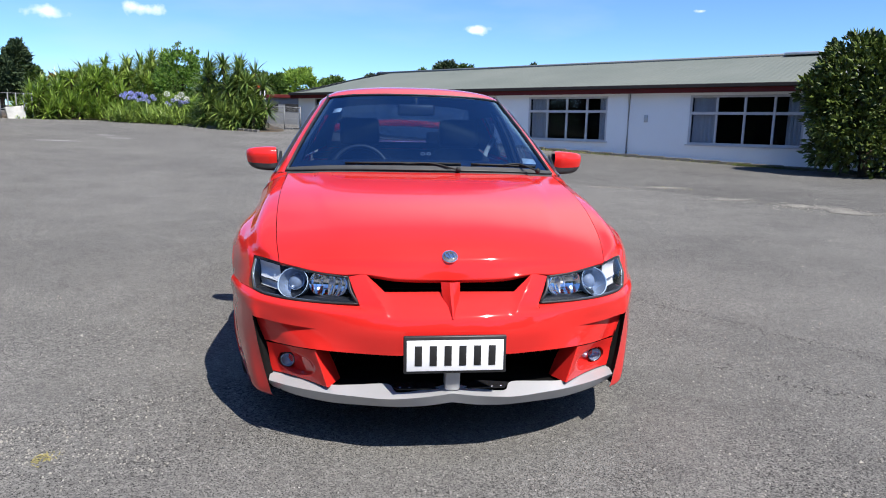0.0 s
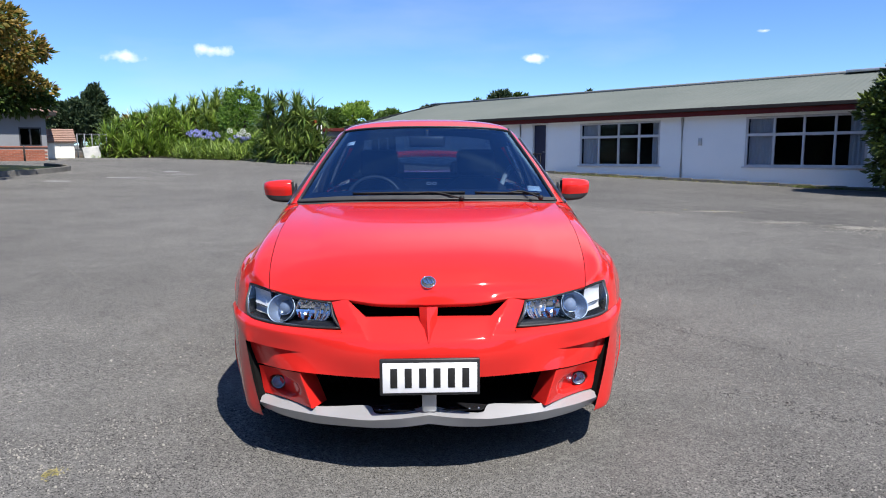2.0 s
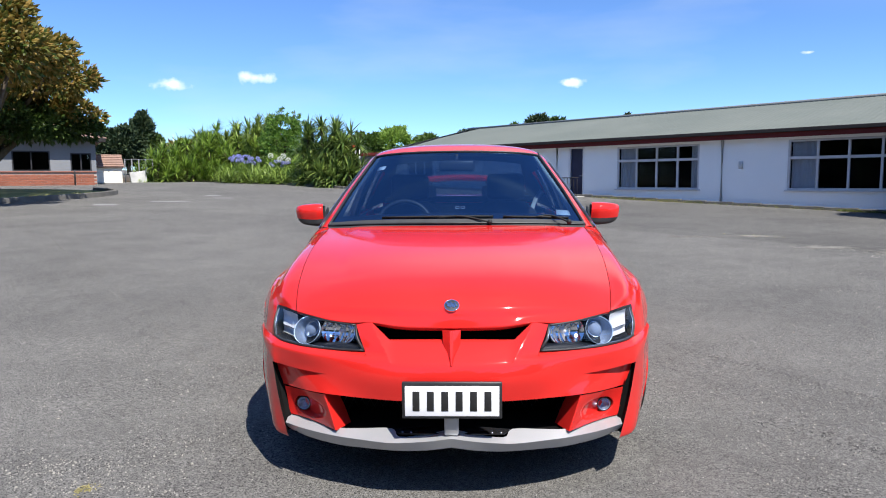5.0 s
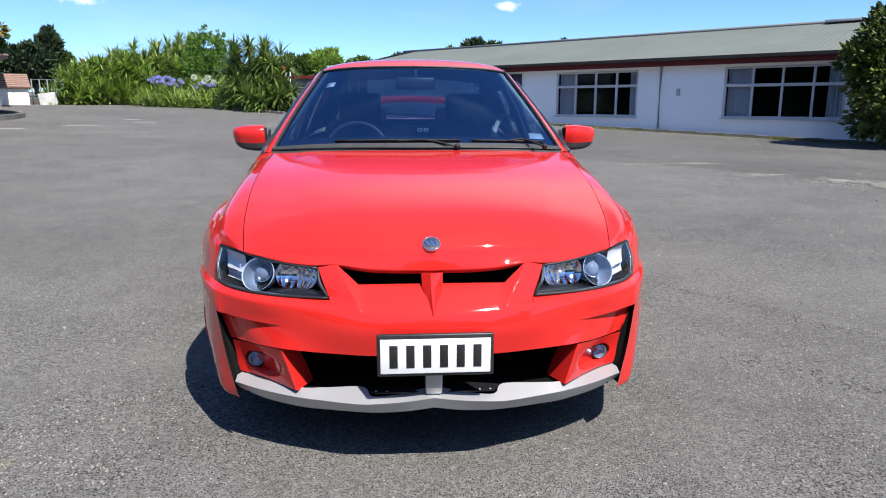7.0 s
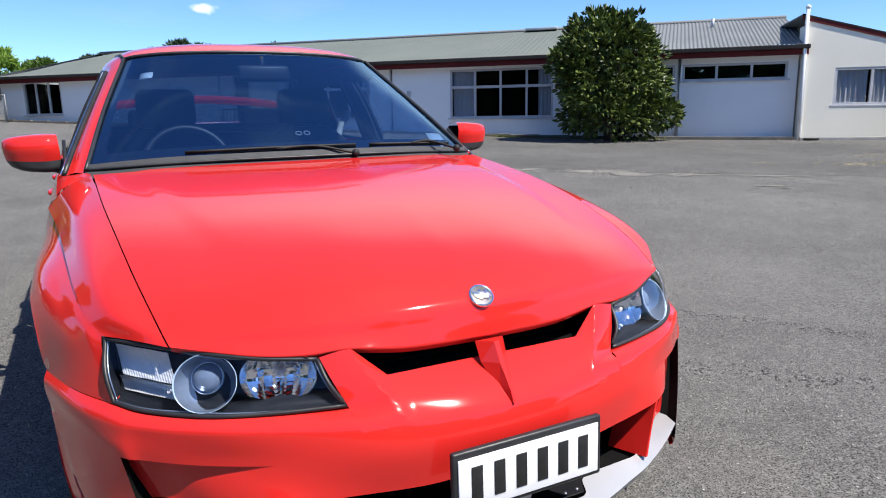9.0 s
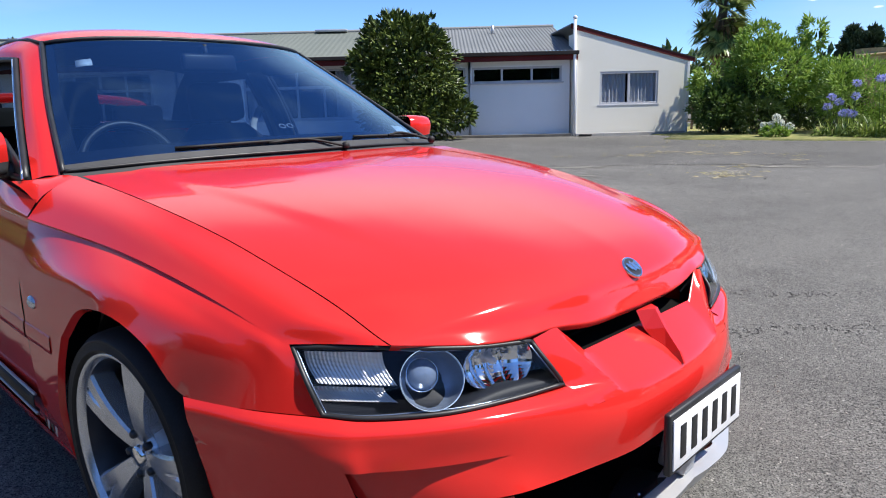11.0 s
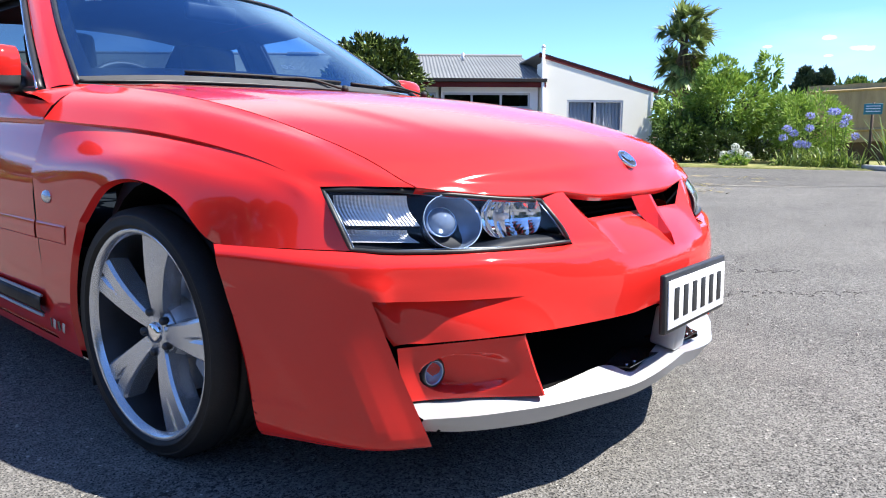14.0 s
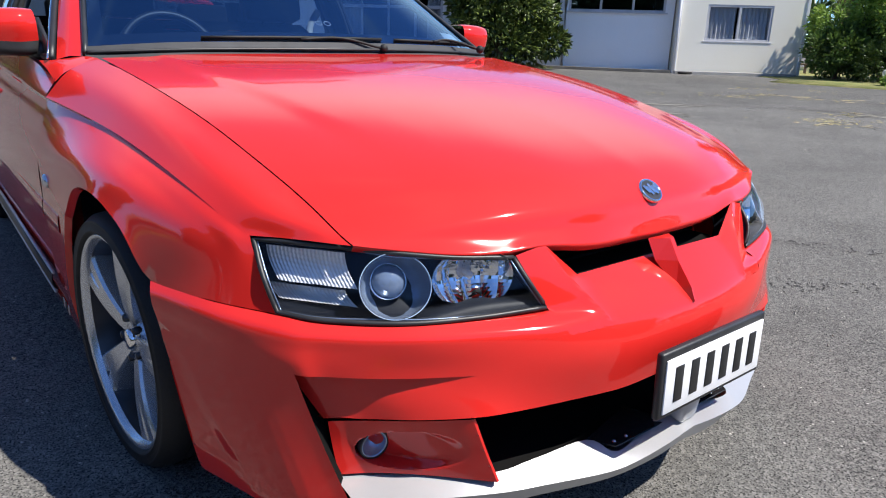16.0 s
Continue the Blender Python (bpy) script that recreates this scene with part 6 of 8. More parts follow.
def blade(bm, at, way, length, width, droop, rng, spans=3):
    """A sword leaf that bends down towards its tip."""
    way = Vector(way).normalized()
    side = way.cross(Vector((0, 0, 1)))
    side = side.normalized() if side.length > 0.05 else Vector((1, 0, 0))
    left, right = [], []
    p = Vector(at)
    for k in range(spans + 1):
        f = k / spans
        w = width * (0.75 + 0.5 * f if f < 0.4 else max(0.03, 1.0 - (f - 0.4) / 0.6))
        left.append(bm.verts.new(p - side * w / 2))
        right.append(bm.verts.new(p + side * w / 2 + Vector((0, 0, 0.15 * w))))
        way = (way - Vector((0, 0, droop / spans))).normalized()
        p = p + way * length / spans
    for k in range(spans):
        bm.faces.new((left[k], right[k], right[k + 1], left[k + 1]))


def sway(rng):
    while True:
        v = Vector((rng.uniform(-1, 1), rng.uniform(-1, 1), rng.uniform(-1, 1)))
        if 0.05 < v.length < 1:
            return v.normalized()


def crown_of(bm, centre, radii, clumps, leaves, size, width, rng, lumps=0.3, flat=0.0, low=-0.9):
    """A crown: many clumps on an uneven egg, each with its own leaves; gaps stay between the clumps."""
    centre = Vector(centre)
    for _ in range(clumps):
        d = sway(rng)
        while d.z < low:
            d = sway(rng)
        f = rng.uniform(0.62, 1.0) ** 0.5 * (1 - lumps * (0.5 + 0.5 * noise.noise(d * 2.3 + centre)))
        c = centre + Vector((d.x * radii[0], d.y * radii[1], d.z * radii[2])) * f
        spread_r = 0.16 * sum(radii) / 3
        for _ in range(leaves):
            e = sway(rng)
            q = c + e * spread_r * rng.random() ** 0.5
            way = (d * 0.9 + e + Vector((0, 0, rng.uniform(-0.3, 0.7 - flat)))).normalized()
            leaf_quads(bm, q, way, size * rng.uniform(0.7, 1.3), width * rng.uniform(0.7, 1.2), rng)


def limbs(bm, base, tops, radius, rng):
    """A tapered trunk that forks into limbs."""
    base = Vector(base)
    for top in tops:
        top = Vector(top)
        mid = base.lerp(top, 0.5) + Vector((rng.uniform(-0.15, 0.15), rng.uniform(-0.15, 0.15), 0.1 * (top - base).length))
        line = cr([base, base.lerp(mid, 0.5) * 0.5 + Vector((base.x, base.y, base.lerp(mid, 0.5).z)) * 0.5, mid, top], 3)
        tube(bm, line, [radius * (1 - 0.85 * k / (len(line) - 1)) for k in range(len(line))], 7)


def plant(name, label, category, at, crowns, tops, trunk_r, material, seed, group=""):
    """crowns: list of (centre, radii, clumps, leaves, leaf length, leaf width) above the foot of the plant."""
    rng = random.Random(seed)
    ob = thing(name, label, category, (at[0], at[1], ground_z(*at[:2])), 0, group)
    bm = bmesh.new()
    limbs(bm, (0, 0, -0.05), tops, trunk_r, rng)
    part("trunk", bm, BARK, ob)
    bm = bmesh.new()
    for c, r, clumps, leaves, size, width in crowns:
        crown_of(bm, c, r, clumps, leaves, size, width, rng)
    part("crown", bm, material, ob, smooth=False)
    return ob


LEAF_BUSH = foliage("leaf_glossy_green", (0.012, 0.028, 0.006), (0.135, 0.18, 0.034), 0.40, 0.06)
LEAF_DARK = foliage("leaf_dark_green", (0.022, 0.050, 0.012), (0.085, 0.13, 0.028), 0.32, 0.15)
LEAF_MID = foliage("leaf_green", (0.05, 0.10, 0.018), (0.14, 0.22, 0.045), 0.45, 0.3)
LEAF_LIGHT = foliage("leaf_light_green", (0.12, 0.23, 0.032), (0.34, 0.46, 0.09), 0.45, 0.35)
LEAF_COPPER = foliage("leaf_copper", (0.045, 0.095, 0.014), (0.34, 0.21, 0.05), 0.5, 0.3)
LEAF_BLUE = foliage("leaf_conifer", (0.022, 0.045, 0.020), (0.065, 0.095, 0.040), 0.6, 0.1)
YUCCA_MAT = foliage("sword_leaf", (0.040, 0.095, 0.018), (0.33, 0.41, 0.085), 0.4, 0.25)
YUCCA_DARK = foliage("dark_sword_leaf", (0.032, 0.078, 0.018), (0.25, 0.33, 0.075), 0.32, 0.2)
STRAP_MAT = foliage("strap_leaf", (0.030, 0.080, 0.012), (0.36, 0.50, 0.085), 0.34, 0.25)
STRAP_LIGHT = foliage("light_strap_leaf", (0.04, 0.095, 0.014), (0.36, 0.48, 0.10), 0.36, 0.25)
PALM_MAT = foliage("palm_leaf", (0.07, 0.12, 0.032), (0.36, 0.43, 0.15), 0.4, 0.25)
DEAD_MAT = foliage("dead_leaf", (0.10, 0.07, 0.04), (0.22, 0.16, 0.09), 0.8, 0.1)
FLOWER_BLUE = foliage("flower_blue", (0.26, 0.28, 0.60), (0.50, 0.52, 0.82), 0.6, 0.3)
FLOWER_WHITE = foliage("flower_white", (0.62, 0.64, 0.55), (0.85, 0.86, 0.80), 0.6, 0.3)
STRAW_LEAF = foliage("straw_leaf", (0.20, 0.18, 0.06), (0.42, 0.36, 0.16), 0.8, 0.2)
STEM_MAT = foliage("flower_stem", (0.06, 0.11, 0.02), (0.12, 0.18, 0.04), 0.5, 0.2)


def yucca(at, heads, seed, label="tall spiky yucca with rosettes of sword leaves", material=None, low=-0.8, wide=0.105, leaves=66):
    """heads: (dx, dy, height, leaf length)."""
    rng = random.Random(seed)
    ob = thing("yucca", label, "yucca", (at[0], at[1], ground_z(*at)), 0, "yuccas in the hedge")
    for dx, dy, h, size in heads:
        bm = bmesh.new()
        tube(bm, cr([(dx * 0.5, dy * 0.5, -0.05), (dx * 0.85, dy * 0.85, h * 0.5), (dx, dy, h)], 3), [0.10, 0.095, 0.09, 0.085, 0.08, 0.075, 0.07], 6)
        trunk = part("trunk", bm, BARK, ob)
        bm = bmesh.new()
        for k in range(leaves):
            a = rng.uniform(0, 2 * math.pi)
            el = rng.uniform(low, 1.45)
            way = Vector((math.cos(a) * math.cos(el), math.sin(a) * math.cos(el), math.sin(el)))
            blade(bm, Vector((dx, dy, h - 0.30 * rng.random())) + way * 0.05, way, size * rng.uniform(0.7, 1.0), wide, 0.25 + 0.4 * rng.random(), rng)
        part("rosette", bm, material or YUCCA_MAT, trunk, smooth=False)
    return ob


def agapanthus(at, flowers, seed, tall=0.95, tops=None, wide=0.4):
    """flowers: how many heads to scatter, unless tops names them one by one, as (x, y, height) from the foot."""
    rng = random.Random(seed)
    ob = thing("agapanthus", "blue agapanthus in flower above strappy leaves" if flowers or tops else "clump of strappy arching leaves beside the flowers", "agapanthus", (at[0], at[1], ground_z(*at)), 0, "flowering agapanthus")
    bm = bmesh.new()
    for _ in range(90):
        a = rng.uniform(0, 2 * math.pi)
        el = rng.uniform(0.5, 1.4)
        q = (rng.uniform(-wide, wide), rng.uniform(-wide, wide), 0.45 * rng.random() ** 2 * (tall > 1.2))
        blade(bm, q, (math.cos(a) * math.cos(el), math.sin(a) * math.cos(el), math.sin(el)), tall * rng.uniform(0.55, 0.9) if tall > 1.2 else rng.uniform(0.5, 0.8), 0.05 if tall > 1.2 else 0.038, 1.1, rng, 4)
    part("leaves", bm, STRAP_LIGHT if tall > 1.2 else YUCCA_MAT, ob, smooth=False)
    if tops is None:
        tops = [(rng.uniform(-0.6, 0.6), rng.uniform(-0.5, 0.5), tall * rng.uniform(0.8, 1.25)) for _ in range(flowers)]
    for top in tops:
        top = Vector(top)
        bm = bmesh.new()
        tube(bm, [(top.x * 0.5, top.y * 0.5, 0), (top.x * 0.85, top.y * 0.85, top.z * 0.6), top], 0.009, 5)
        stem = part("stem", bm, STEM_MAT, ob)
        bm = bmesh.new()
        for _ in range(70):
            d = sway(rng)
            d.z *= 0.8
            leaf_quads(bm, top + d * 0.055, d, 0.095 * rng.uniform(0.7, 1.1), 0.042, rng)
        part("flower_head", bm, FLOWER_BLUE, stem, smooth=False)
    return ob


def hydrangea(at, tops, seed, radius=0.11):
    """A low leafy mound with round white flower balls at tops."""
    rng = random.Random(seed)
    ob = thing("hydrangea", "low shrub with round white flower balls", "hydrangea", (at[0], at[1], ground_z(*at)))
    bm = bmesh.new()
    crown_of(bm, (0, 0, 0.12), (0.45, 0.5, 0.24), 40, 16, 0.12, 0.07, rng)
    part("leaves", bm, LEAF_LIGHT, ob, smooth=False)
    for top in tops:
        top = Vector(top)
        bm = bmesh.new()
        tube(bm, [(top.x * 0.6, top.y * 0.6, 0), top], 0.008, 5)
        stem = part("stem", bm, STEM_MAT, ob)
        bm = bmesh.new()
        for _ in range(110):
            d = sway(rng)
            side = d.cross(sway(rng)).normalized()
            leaf_quads(bm, top + d * radius * 0.9 - side * 0.03, side + d * 0.35, 0.06, 0.05, rng)
        part("flower_ball", bm, FLOWER_WHITE, stem, "round white flower ball", smooth=False)
    return ob


# ---- the long low building ----
CORNER_XY = Vector((19.06, 13.32))
ALONG = Vector((math.cos(radians(134.5)), math.sin(radians(134.5))))
OUT = Vector((-0.713, -0.701))
block = thing("school_block", "long low white building with a grey metal roof, dark red fascia and white window frames", "building", kind="structure")
FACADE = Matrix(((ALONG.x, OUT.x, 0, CORNER_XY.x), (ALONG.y, OUT.y, 0, CORNER_XY.y), (0, 0, 1, 0), (0, 0, 0, 1)))
LENGTH, SOFFIT = 33.1, 2.65


def on_wall(bm, m=FACADE):
    bmesh.ops.transform(bm, matrix=m, verts=bm.verts)
    bmesh.ops.recalc_face_normals(bm, faces=bm.faces)
    return bm


def wall_with_holes(length, low, high, holes, thick=0.2):
    """A wall in x (along), y (outwards), z, cut into panels round the openings (s0, s1, z0, z1)."""
    bm = bmesh.new()
    cuts = sorted({0.0, length, *[v for h in holes for v in h[:2]]})
    for a, b in zip(cuts, cuts[1:]):
        spans = sorted((h[2], h[3]) for h in holes if h[0] < (a + b) / 2 < h[1])
        z = low
        for z0, z1 in spans + [(high, high)]:
            if z0 > z:
                box(bm, (b - a, thick, z0 - z), ((a + b) / 2, -thick / 2, (z + z0) / 2))
            z = max(z, z1)
    bmesh.ops.remove_doubles(bm, verts=bm.verts, dist=0.0004)
    return bm


WINDOWS = [  # s0, s1, z0, z1, transom, columns
    (14.53, 18.11, 0.78, 2.50, 1.93, 4), (7.60, 11.35, 0.78, 2.50, 1.88, 4), (29.55, 31.76, 1.15, 2.62, None, 3),
    (0.28, 3.39, 1.87, 2.41, None, 3), (3.62, 5.60, 1.87, 2.41, None, 2)]
DOORWAY = (19.75, 20.56, 0.35, 2.58)
holes = [w[:4] for w in WINDOWS] + [DOORWAY]
part("wall", on_wall(wall_with_holes(LENGTH, -0.3, SOFFIT, holes)), WALL_PAINT, block, "white painted wall", smooth=False)
bm = bmesh.new()
box(bm, (LENGTH, 0.2, 3.0), (LENGTH / 2, -9.9, 1.2))
box(bm, (0.2, 9.9, 3.0), (LENGTH - 0.1, -5, 1.2))
box(bm, (0.2, 9.9, 3.0), (0.1, -5.05, 1.2))
part("wall", on_wall(bm), WALL_PAINT, block, smooth=False)
# sheets behind the windows, painted near-black as indoor shade
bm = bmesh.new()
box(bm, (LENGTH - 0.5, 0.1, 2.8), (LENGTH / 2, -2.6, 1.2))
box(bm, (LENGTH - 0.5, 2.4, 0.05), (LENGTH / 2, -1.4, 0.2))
# added partition, keeps the bright inner end wall out of the panes
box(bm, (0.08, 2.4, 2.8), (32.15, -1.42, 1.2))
part("room", on_wall(bm), ROOM_SHADE, block, "near-black sheets painted as the shade of rooms behind the windows", smooth=False)


def window(parent, m, s0, s1, z0, z1, transom, columns, drapes=(), sill=0.08, glass=None, deep=0.20):
    """White frame bars, one pane an opening, curtains behind."""
    bm = bmesh.new()
    t = 0.075
    for z in (z0 + t / 2, z1 - t / 2):
        box(bm, (s1 - s0, 0.09, t), ((s0 + s1) / 2, -0.055, z), (0, 0, 0), 0.006)
    box(bm, (s1 - s0 + 0.12, 0.06 + sill, 0.045), ((s0 + s1) / 2, sill / 2 - 0.03, z0 - 0.012), (0, 0, 0), 0.006)
    for k in range(columns + 1):
        x = s0 + (s1 - s0) * k / columns
        x = min(max(x, s0 + t / 2), s1 - t / 2)
        box(bm, (t, 0.085, z1 - z0), (x, -0.056, (z0 + z1) / 2), (0, 0, 0), 0.006)
    rows = [(z0, z1)]
    if transom:
        box(bm, (s1 - s0, 0.08, t * 1.3), ((s0 + s1) / 2, -0.057, transom), (0, 0, 0), 0.006)
        rows = [(z0, transom), (transom, z1)]
    frame_ob = part("window_frame", on_wall(bm, m), FRAME_OLD, parent, "weathered pale grey timber window frame", smooth=False)
    for k in range(columns):
        for low, high in rows:
            bm = bmesh.new()
            a, b = s0 + (s1 - s0) * k / columns, s0 + (s1 - s0) * (k + 1) / columns
            box(bm, (b - a - t * 0.6, 0.006, high - low - t * 0.6), ((a + b) / 2, -0.075 + 0.002 * (k % 2), (low + high) / 2), (0, 0, 0))
            pane = part("pane", on_wall(bm, m), glass or WINDOW_GLASS, frame_ob, smooth=False)
            pane.visible_shadow = False
    for d0, d1 in drapes:
        bm = bmesh.new()
        n = max(8, int((d1 - d0) * 26))
        pts = [Vector((d0 + (d1 - d0) * k / n, -deep + 0.035 * math.sin(k * 1.9), 0)) for k in range(n + 1)]
        sheet(bm, [[p + Vector((0, 0, z1 - 0.05)) for p in pts], [p * 1.0 + Vector((0, 0.01 * math.sin(k), z0 + 0.05)) for k, p in enumerate(pts)]])
        part("curtain", on_wall(bm, m), CURTAIN, frame_ob, "pale gathered curtain")


DRAPES = {0: ((14.6, 14.95), (17.35, 18.02)), 1: ((10.48, 11.27), (7.7, 8.15)), }
for k, w in enumerate(WINDOWS):
    window(block, FACADE, *w, DRAPES.get(k, ()), glass=SKY_GLASS if k > 2 else None)
bm = bmesh.new()
box(bm, (0.75, 0.05, 2.1), (20.155, -0.12, 1.45), (0, 0, 0), 0.008)
door_ob = part("door", on_wall(bm), DOOR_BLUE, block, "dark navy door", smooth=False)
bm = bmesh.new()
for s in (19.78, 20.53):
    box(bm, (0.07, 0.12, 2.25), (s, -0.03, 1.46), (0, 0, 0), 0.006)
box(bm, (0.82, 0.12, 0.07), (20.155, -0.03, 2.555), (0, 0, 0), 0.006)
part("door_frame", on_wall(bm), FRAME_WHITE, door_ob, "white door frame", smooth=False)
bm = bmesh.new()
tube(bm, [(19.9, -0.06, 1.35), (19.9, -0.02, 1.35), (20.0, -0.02, 1.35)], 0.012, 6)
part("door_handle", on_wall(bm), STEEL, door_ob)

# roof: ribbed sheets from the eave to the ridge, hipped at the far end
EAVE_Y, EAVE_Z, RIDGE_Y, RIDGE_Z = 0.42, 2.86, -5.0, 4.22
for first, last, n_rib, rib, mat, lab in ((-0.2, 7.0, 56, 0.022, ROOF_GREY, "grey ribbed metal roof"), (7.0, LENGTH + 0.2, 130, 0.007, ROOF_OLIVE, "olive grey metal roof")):
    bm = bmesh.new()
    top_row, low_row = [], []
    for k in range(n_rib * 4 + 1):
        s = first + (last - first) * k / 4 / n_rib
        up = 0.0 if k % 4 in (0, 3) else rib
        inset = max(0.0, (s - (LENGTH - 2.2)) / 2.4)
        top_row.append(Vector((min(s, LENGTH - 1.2), RIDGE_Y + 5.3 * inset * 0.98, RIDGE_Z + up - (RIDGE_Z - EAVE_Z) * inset * 0.98)))
        low_row.append(Vector((s, EAVE_Y, EAVE_Z + up)))
    sheet(bm, [low_row, top_row])
    part("roof_sheet", on_wall(bm), mat, block, lab, smooth=False)
bm = bmesh.new()
sheet(bm, [[Vector((-0.2, RIDGE_Y, RIDGE_Z)), Vector((LENGTH - 1.2, RIDGE_Y, RIDGE_Z))], [Vector((-0.2, -10.4, EAVE_Z)), Vector((LENGTH + 0.3, -10.4, EAVE_Z))]])
sheet(bm, [[Vector((LENGTH - 1.2, RIDGE_Y, RIDGE_Z)), Vector((LENGTH - 1.2, RIDGE_Y, RIDGE_Z - 0.01))], [Vector((LENGTH + 0.3, EAVE_Y, EAVE_Z)), Vector((LENGTH + 0.3, -10.4, EAVE_Z))]])
part("roof_sheet", on_wall(bm), ROOF_GREY, block, smooth=False)
bm = bmesh.new()
tube(bm, [(-0.2, RIDGE_Y, RIDGE_Z + 0.03), (LENGTH - 1.2, RIDGE_Y, RIDGE_Z + 0.03)], 0.07, 8)
part("ridge_cap", on_wall(bm), ROOF_GREY, block)
bm = bmesh.new()
box(bm, (LENGTH + 0.4, 0.03, 0.25), (LENGTH / 2, EAVE_Y - 0.03, SOFFIT + 0.045), (0, 0, 0), 0.004)
part("fascia", on_wall(bm), FASCIA_RED, block, "dark red fascia board", smooth=False)
bm = bmesh.new()
box(bm, (LENGTH + 0.44, 0.12, 0.125), (LENGTH / 2, EAVE_Y + 0.045, EAVE_Z - 0.055), (0, 0, 0), 0.015)
part("gutter", on_wall(bm), GUTTER, block, "dark gutter", smooth=False)
bm = bmesh.new()
box(bm, (LENGTH + 0.3, 0.38, 0.02), (LENGTH / 2, 0.175, SOFFIT + 0.01))
part("soffit", on_wall(bm), FRAME_WHITE, block, smooth=False)
for s, r in ((13.64, 0.045), (21.2, 0.04), (3.48, 0.05)):
    bm = bmesh.new()
    tube(bm, [(s, EAVE_Y - 0.06, SOFFIT + 0.02), (s, 0.06, SOFFIT - 0.005), (s, 0.036, SOFFIT - 0.03), (s, 0.036, ground_z(*(CORNER_XY + ALONG * s)) - 0.03)], r, 8)
    part("downpipe", on_wall(bm), FRAME_WHITE, block, "white downpipe", sharp=30)
bm = bmesh.new()
box(bm, (0.13, 0.07, 0.26), (12.95, 0.03, 1.67), (0, 0, 0), 0.012)
part("meter_box", on_wall(bm), STEEL, block, "small grey wall box")
bm = bmesh.new()
box(bm, (1.3, 0.7, 0.10), (8.9, -5.0, 4.27), (0, 0, 0), 0.02)
tube(bm, [(2.4, -3.6, 3.8), (2.4, -3.6, 4.18)], 0.06, 8)
part("roof_vent", on_wall(bm), STEEL, block, "small roof vents")
# plinth kerb and step with rail at the door
bm = bmesh.new()
for k in range(33):
    s = 0.5 + k
    z = ground_z(*(CORNER_XY + ALONG * s + OUT * 0.35))
    box(bm, (1.0, 0.14, 0.16), (s, 0.42, z + 0.02), (0, 0, 0), 0.012)
part("kerb", on_wall(bm), KERB_DARK, None, "low dirty concrete kerb along the building", smooth=False, category="kerb", kind="structure")
bm = bmesh.new()
box(bm, (1.3, 1.0, 0.36), (20.0, 0.5, 0.30), (0, 0, 0), 0.02)
part("door_step", on_wall(bm), CONCRETE, None, "concrete landing below the navy door", smooth=False, category="step")
rail = thing("handrail", "dark painted steel handrail on the landing", "handrail")
for k in range(7):
    bm = bmesh.new()
    tube(bm, [(19.4 + 0.17 * k, 0.97, 0.45), (19.4 + 0.17 * k, 0.97, 1.25)], 0.014, 6)
    part("baluster", on_wall(bm), GUTTER, rail)
bm = bmesh.new()
tube(bm, [(19.36, 0.97, 1.26), (20.46, 0.97, 1.26)], 0.022, 6)
part("top_rail", on_wall(bm), GUTTER, rail)

# the lean-to wing beyond the corner
annex = thing("annex", "cream weatherboard lean-to with a sloping dark red barge and a wide window", "building", kind="structure")
BDIR = Vector((math.cos(radians(-42.5)), math.sin(radians(-42.5))))
BOUT = Vector((BDIR.y, -BDIR.x))
SIDE = Matrix(((BDIR.x, BOUT.x, 0, CORNER_XY.x - 0.20), (BDIR.y, BOUT.y, 0, CORNER_XY.y - 0.30), (0, 0, 1, 0), (0, 0, 0, 1)))
B_LEN, HIGH, LOW = 4.03, 3.585, 2.47
bm = wall_with_holes(B_LEN, -0.2, LOW, [(0.90, 2.94, 1.04, 2.155)])
vs = [bm.verts.new(v) for v in ((0, 0, LOW), (B_LEN, 0, LOW), (0, 0, HIGH), (0, -0.2, LOW), (B_LEN, -0.2, LOW), (0, -0.2, HIGH))]
for q in ((0, 1, 2), (5, 4, 3), (0, 2, 5, 3), (1, 4, 5, 2)):
    bm.faces.new([vs[i] for i in q])
box(bm, (0.2, 5.8, LOW + 0.2), (B_LEN - 0.1, -3.1, LOW / 2 - 0.1))
box(bm, (0.2, 0.6, HIGH - 0.12), (0.1, -0.502, HIGH / 2 - 0.1))
part("wall", on_wall(bm, SIDE), CREAM_PAINT, annex, "cream painted wall", smooth=False)
# near-black sheet painted as the shade behind the annex window
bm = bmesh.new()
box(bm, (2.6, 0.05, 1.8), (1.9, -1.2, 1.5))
part("room", on_wall(bm, SIDE), ROOM_SHADE, annex, smooth=False)
window(annex, SIDE, 0.90, 2.94, 1.04, 2.155, None, 2, ((0.96, 1.84), (1.99, 2.88)), 0.012, None, 0.13)
slope = math.degrees(math.atan2(HIGH - LOW, B_LEN))
run = math.hypot(B_LEN, HIGH - LOW) + 0.3
bm = bmesh.new()
box(bm, (run, 6.0, 0.05), (B_LEN / 2 + 0.02, -3.02, (HIGH + LOW) / 2 + 0.10), (0, slope, 0))
part("roof_sheet", on_wall(bm, SIDE), ROOF_GREY, annex, "grey metal roof", smooth=False)
bm = bmesh.new()
box(bm, (run, 0.022, 0.12), (B_LEN / 2 + 0.02, 0.013, (HIGH + LOW) / 2 + 0.03), (0, slope, 0), 0.004)
part("barge_board", on_wall(bm, SIDE), FASCIA_RED, annex, "dark red barge board", smooth=False)
bm = bmesh.new()
box(bm, (run, 0.05, 0.045), (B_LEN / 2 + 0.02, 0.012, (HIGH + LOW) / 2 + 0.115), (0, slope, 0), 0.004)
part("roof_edge", on_wall(bm, SIDE), GUTTER, annex, smooth=False)
bm = bmesh.new()
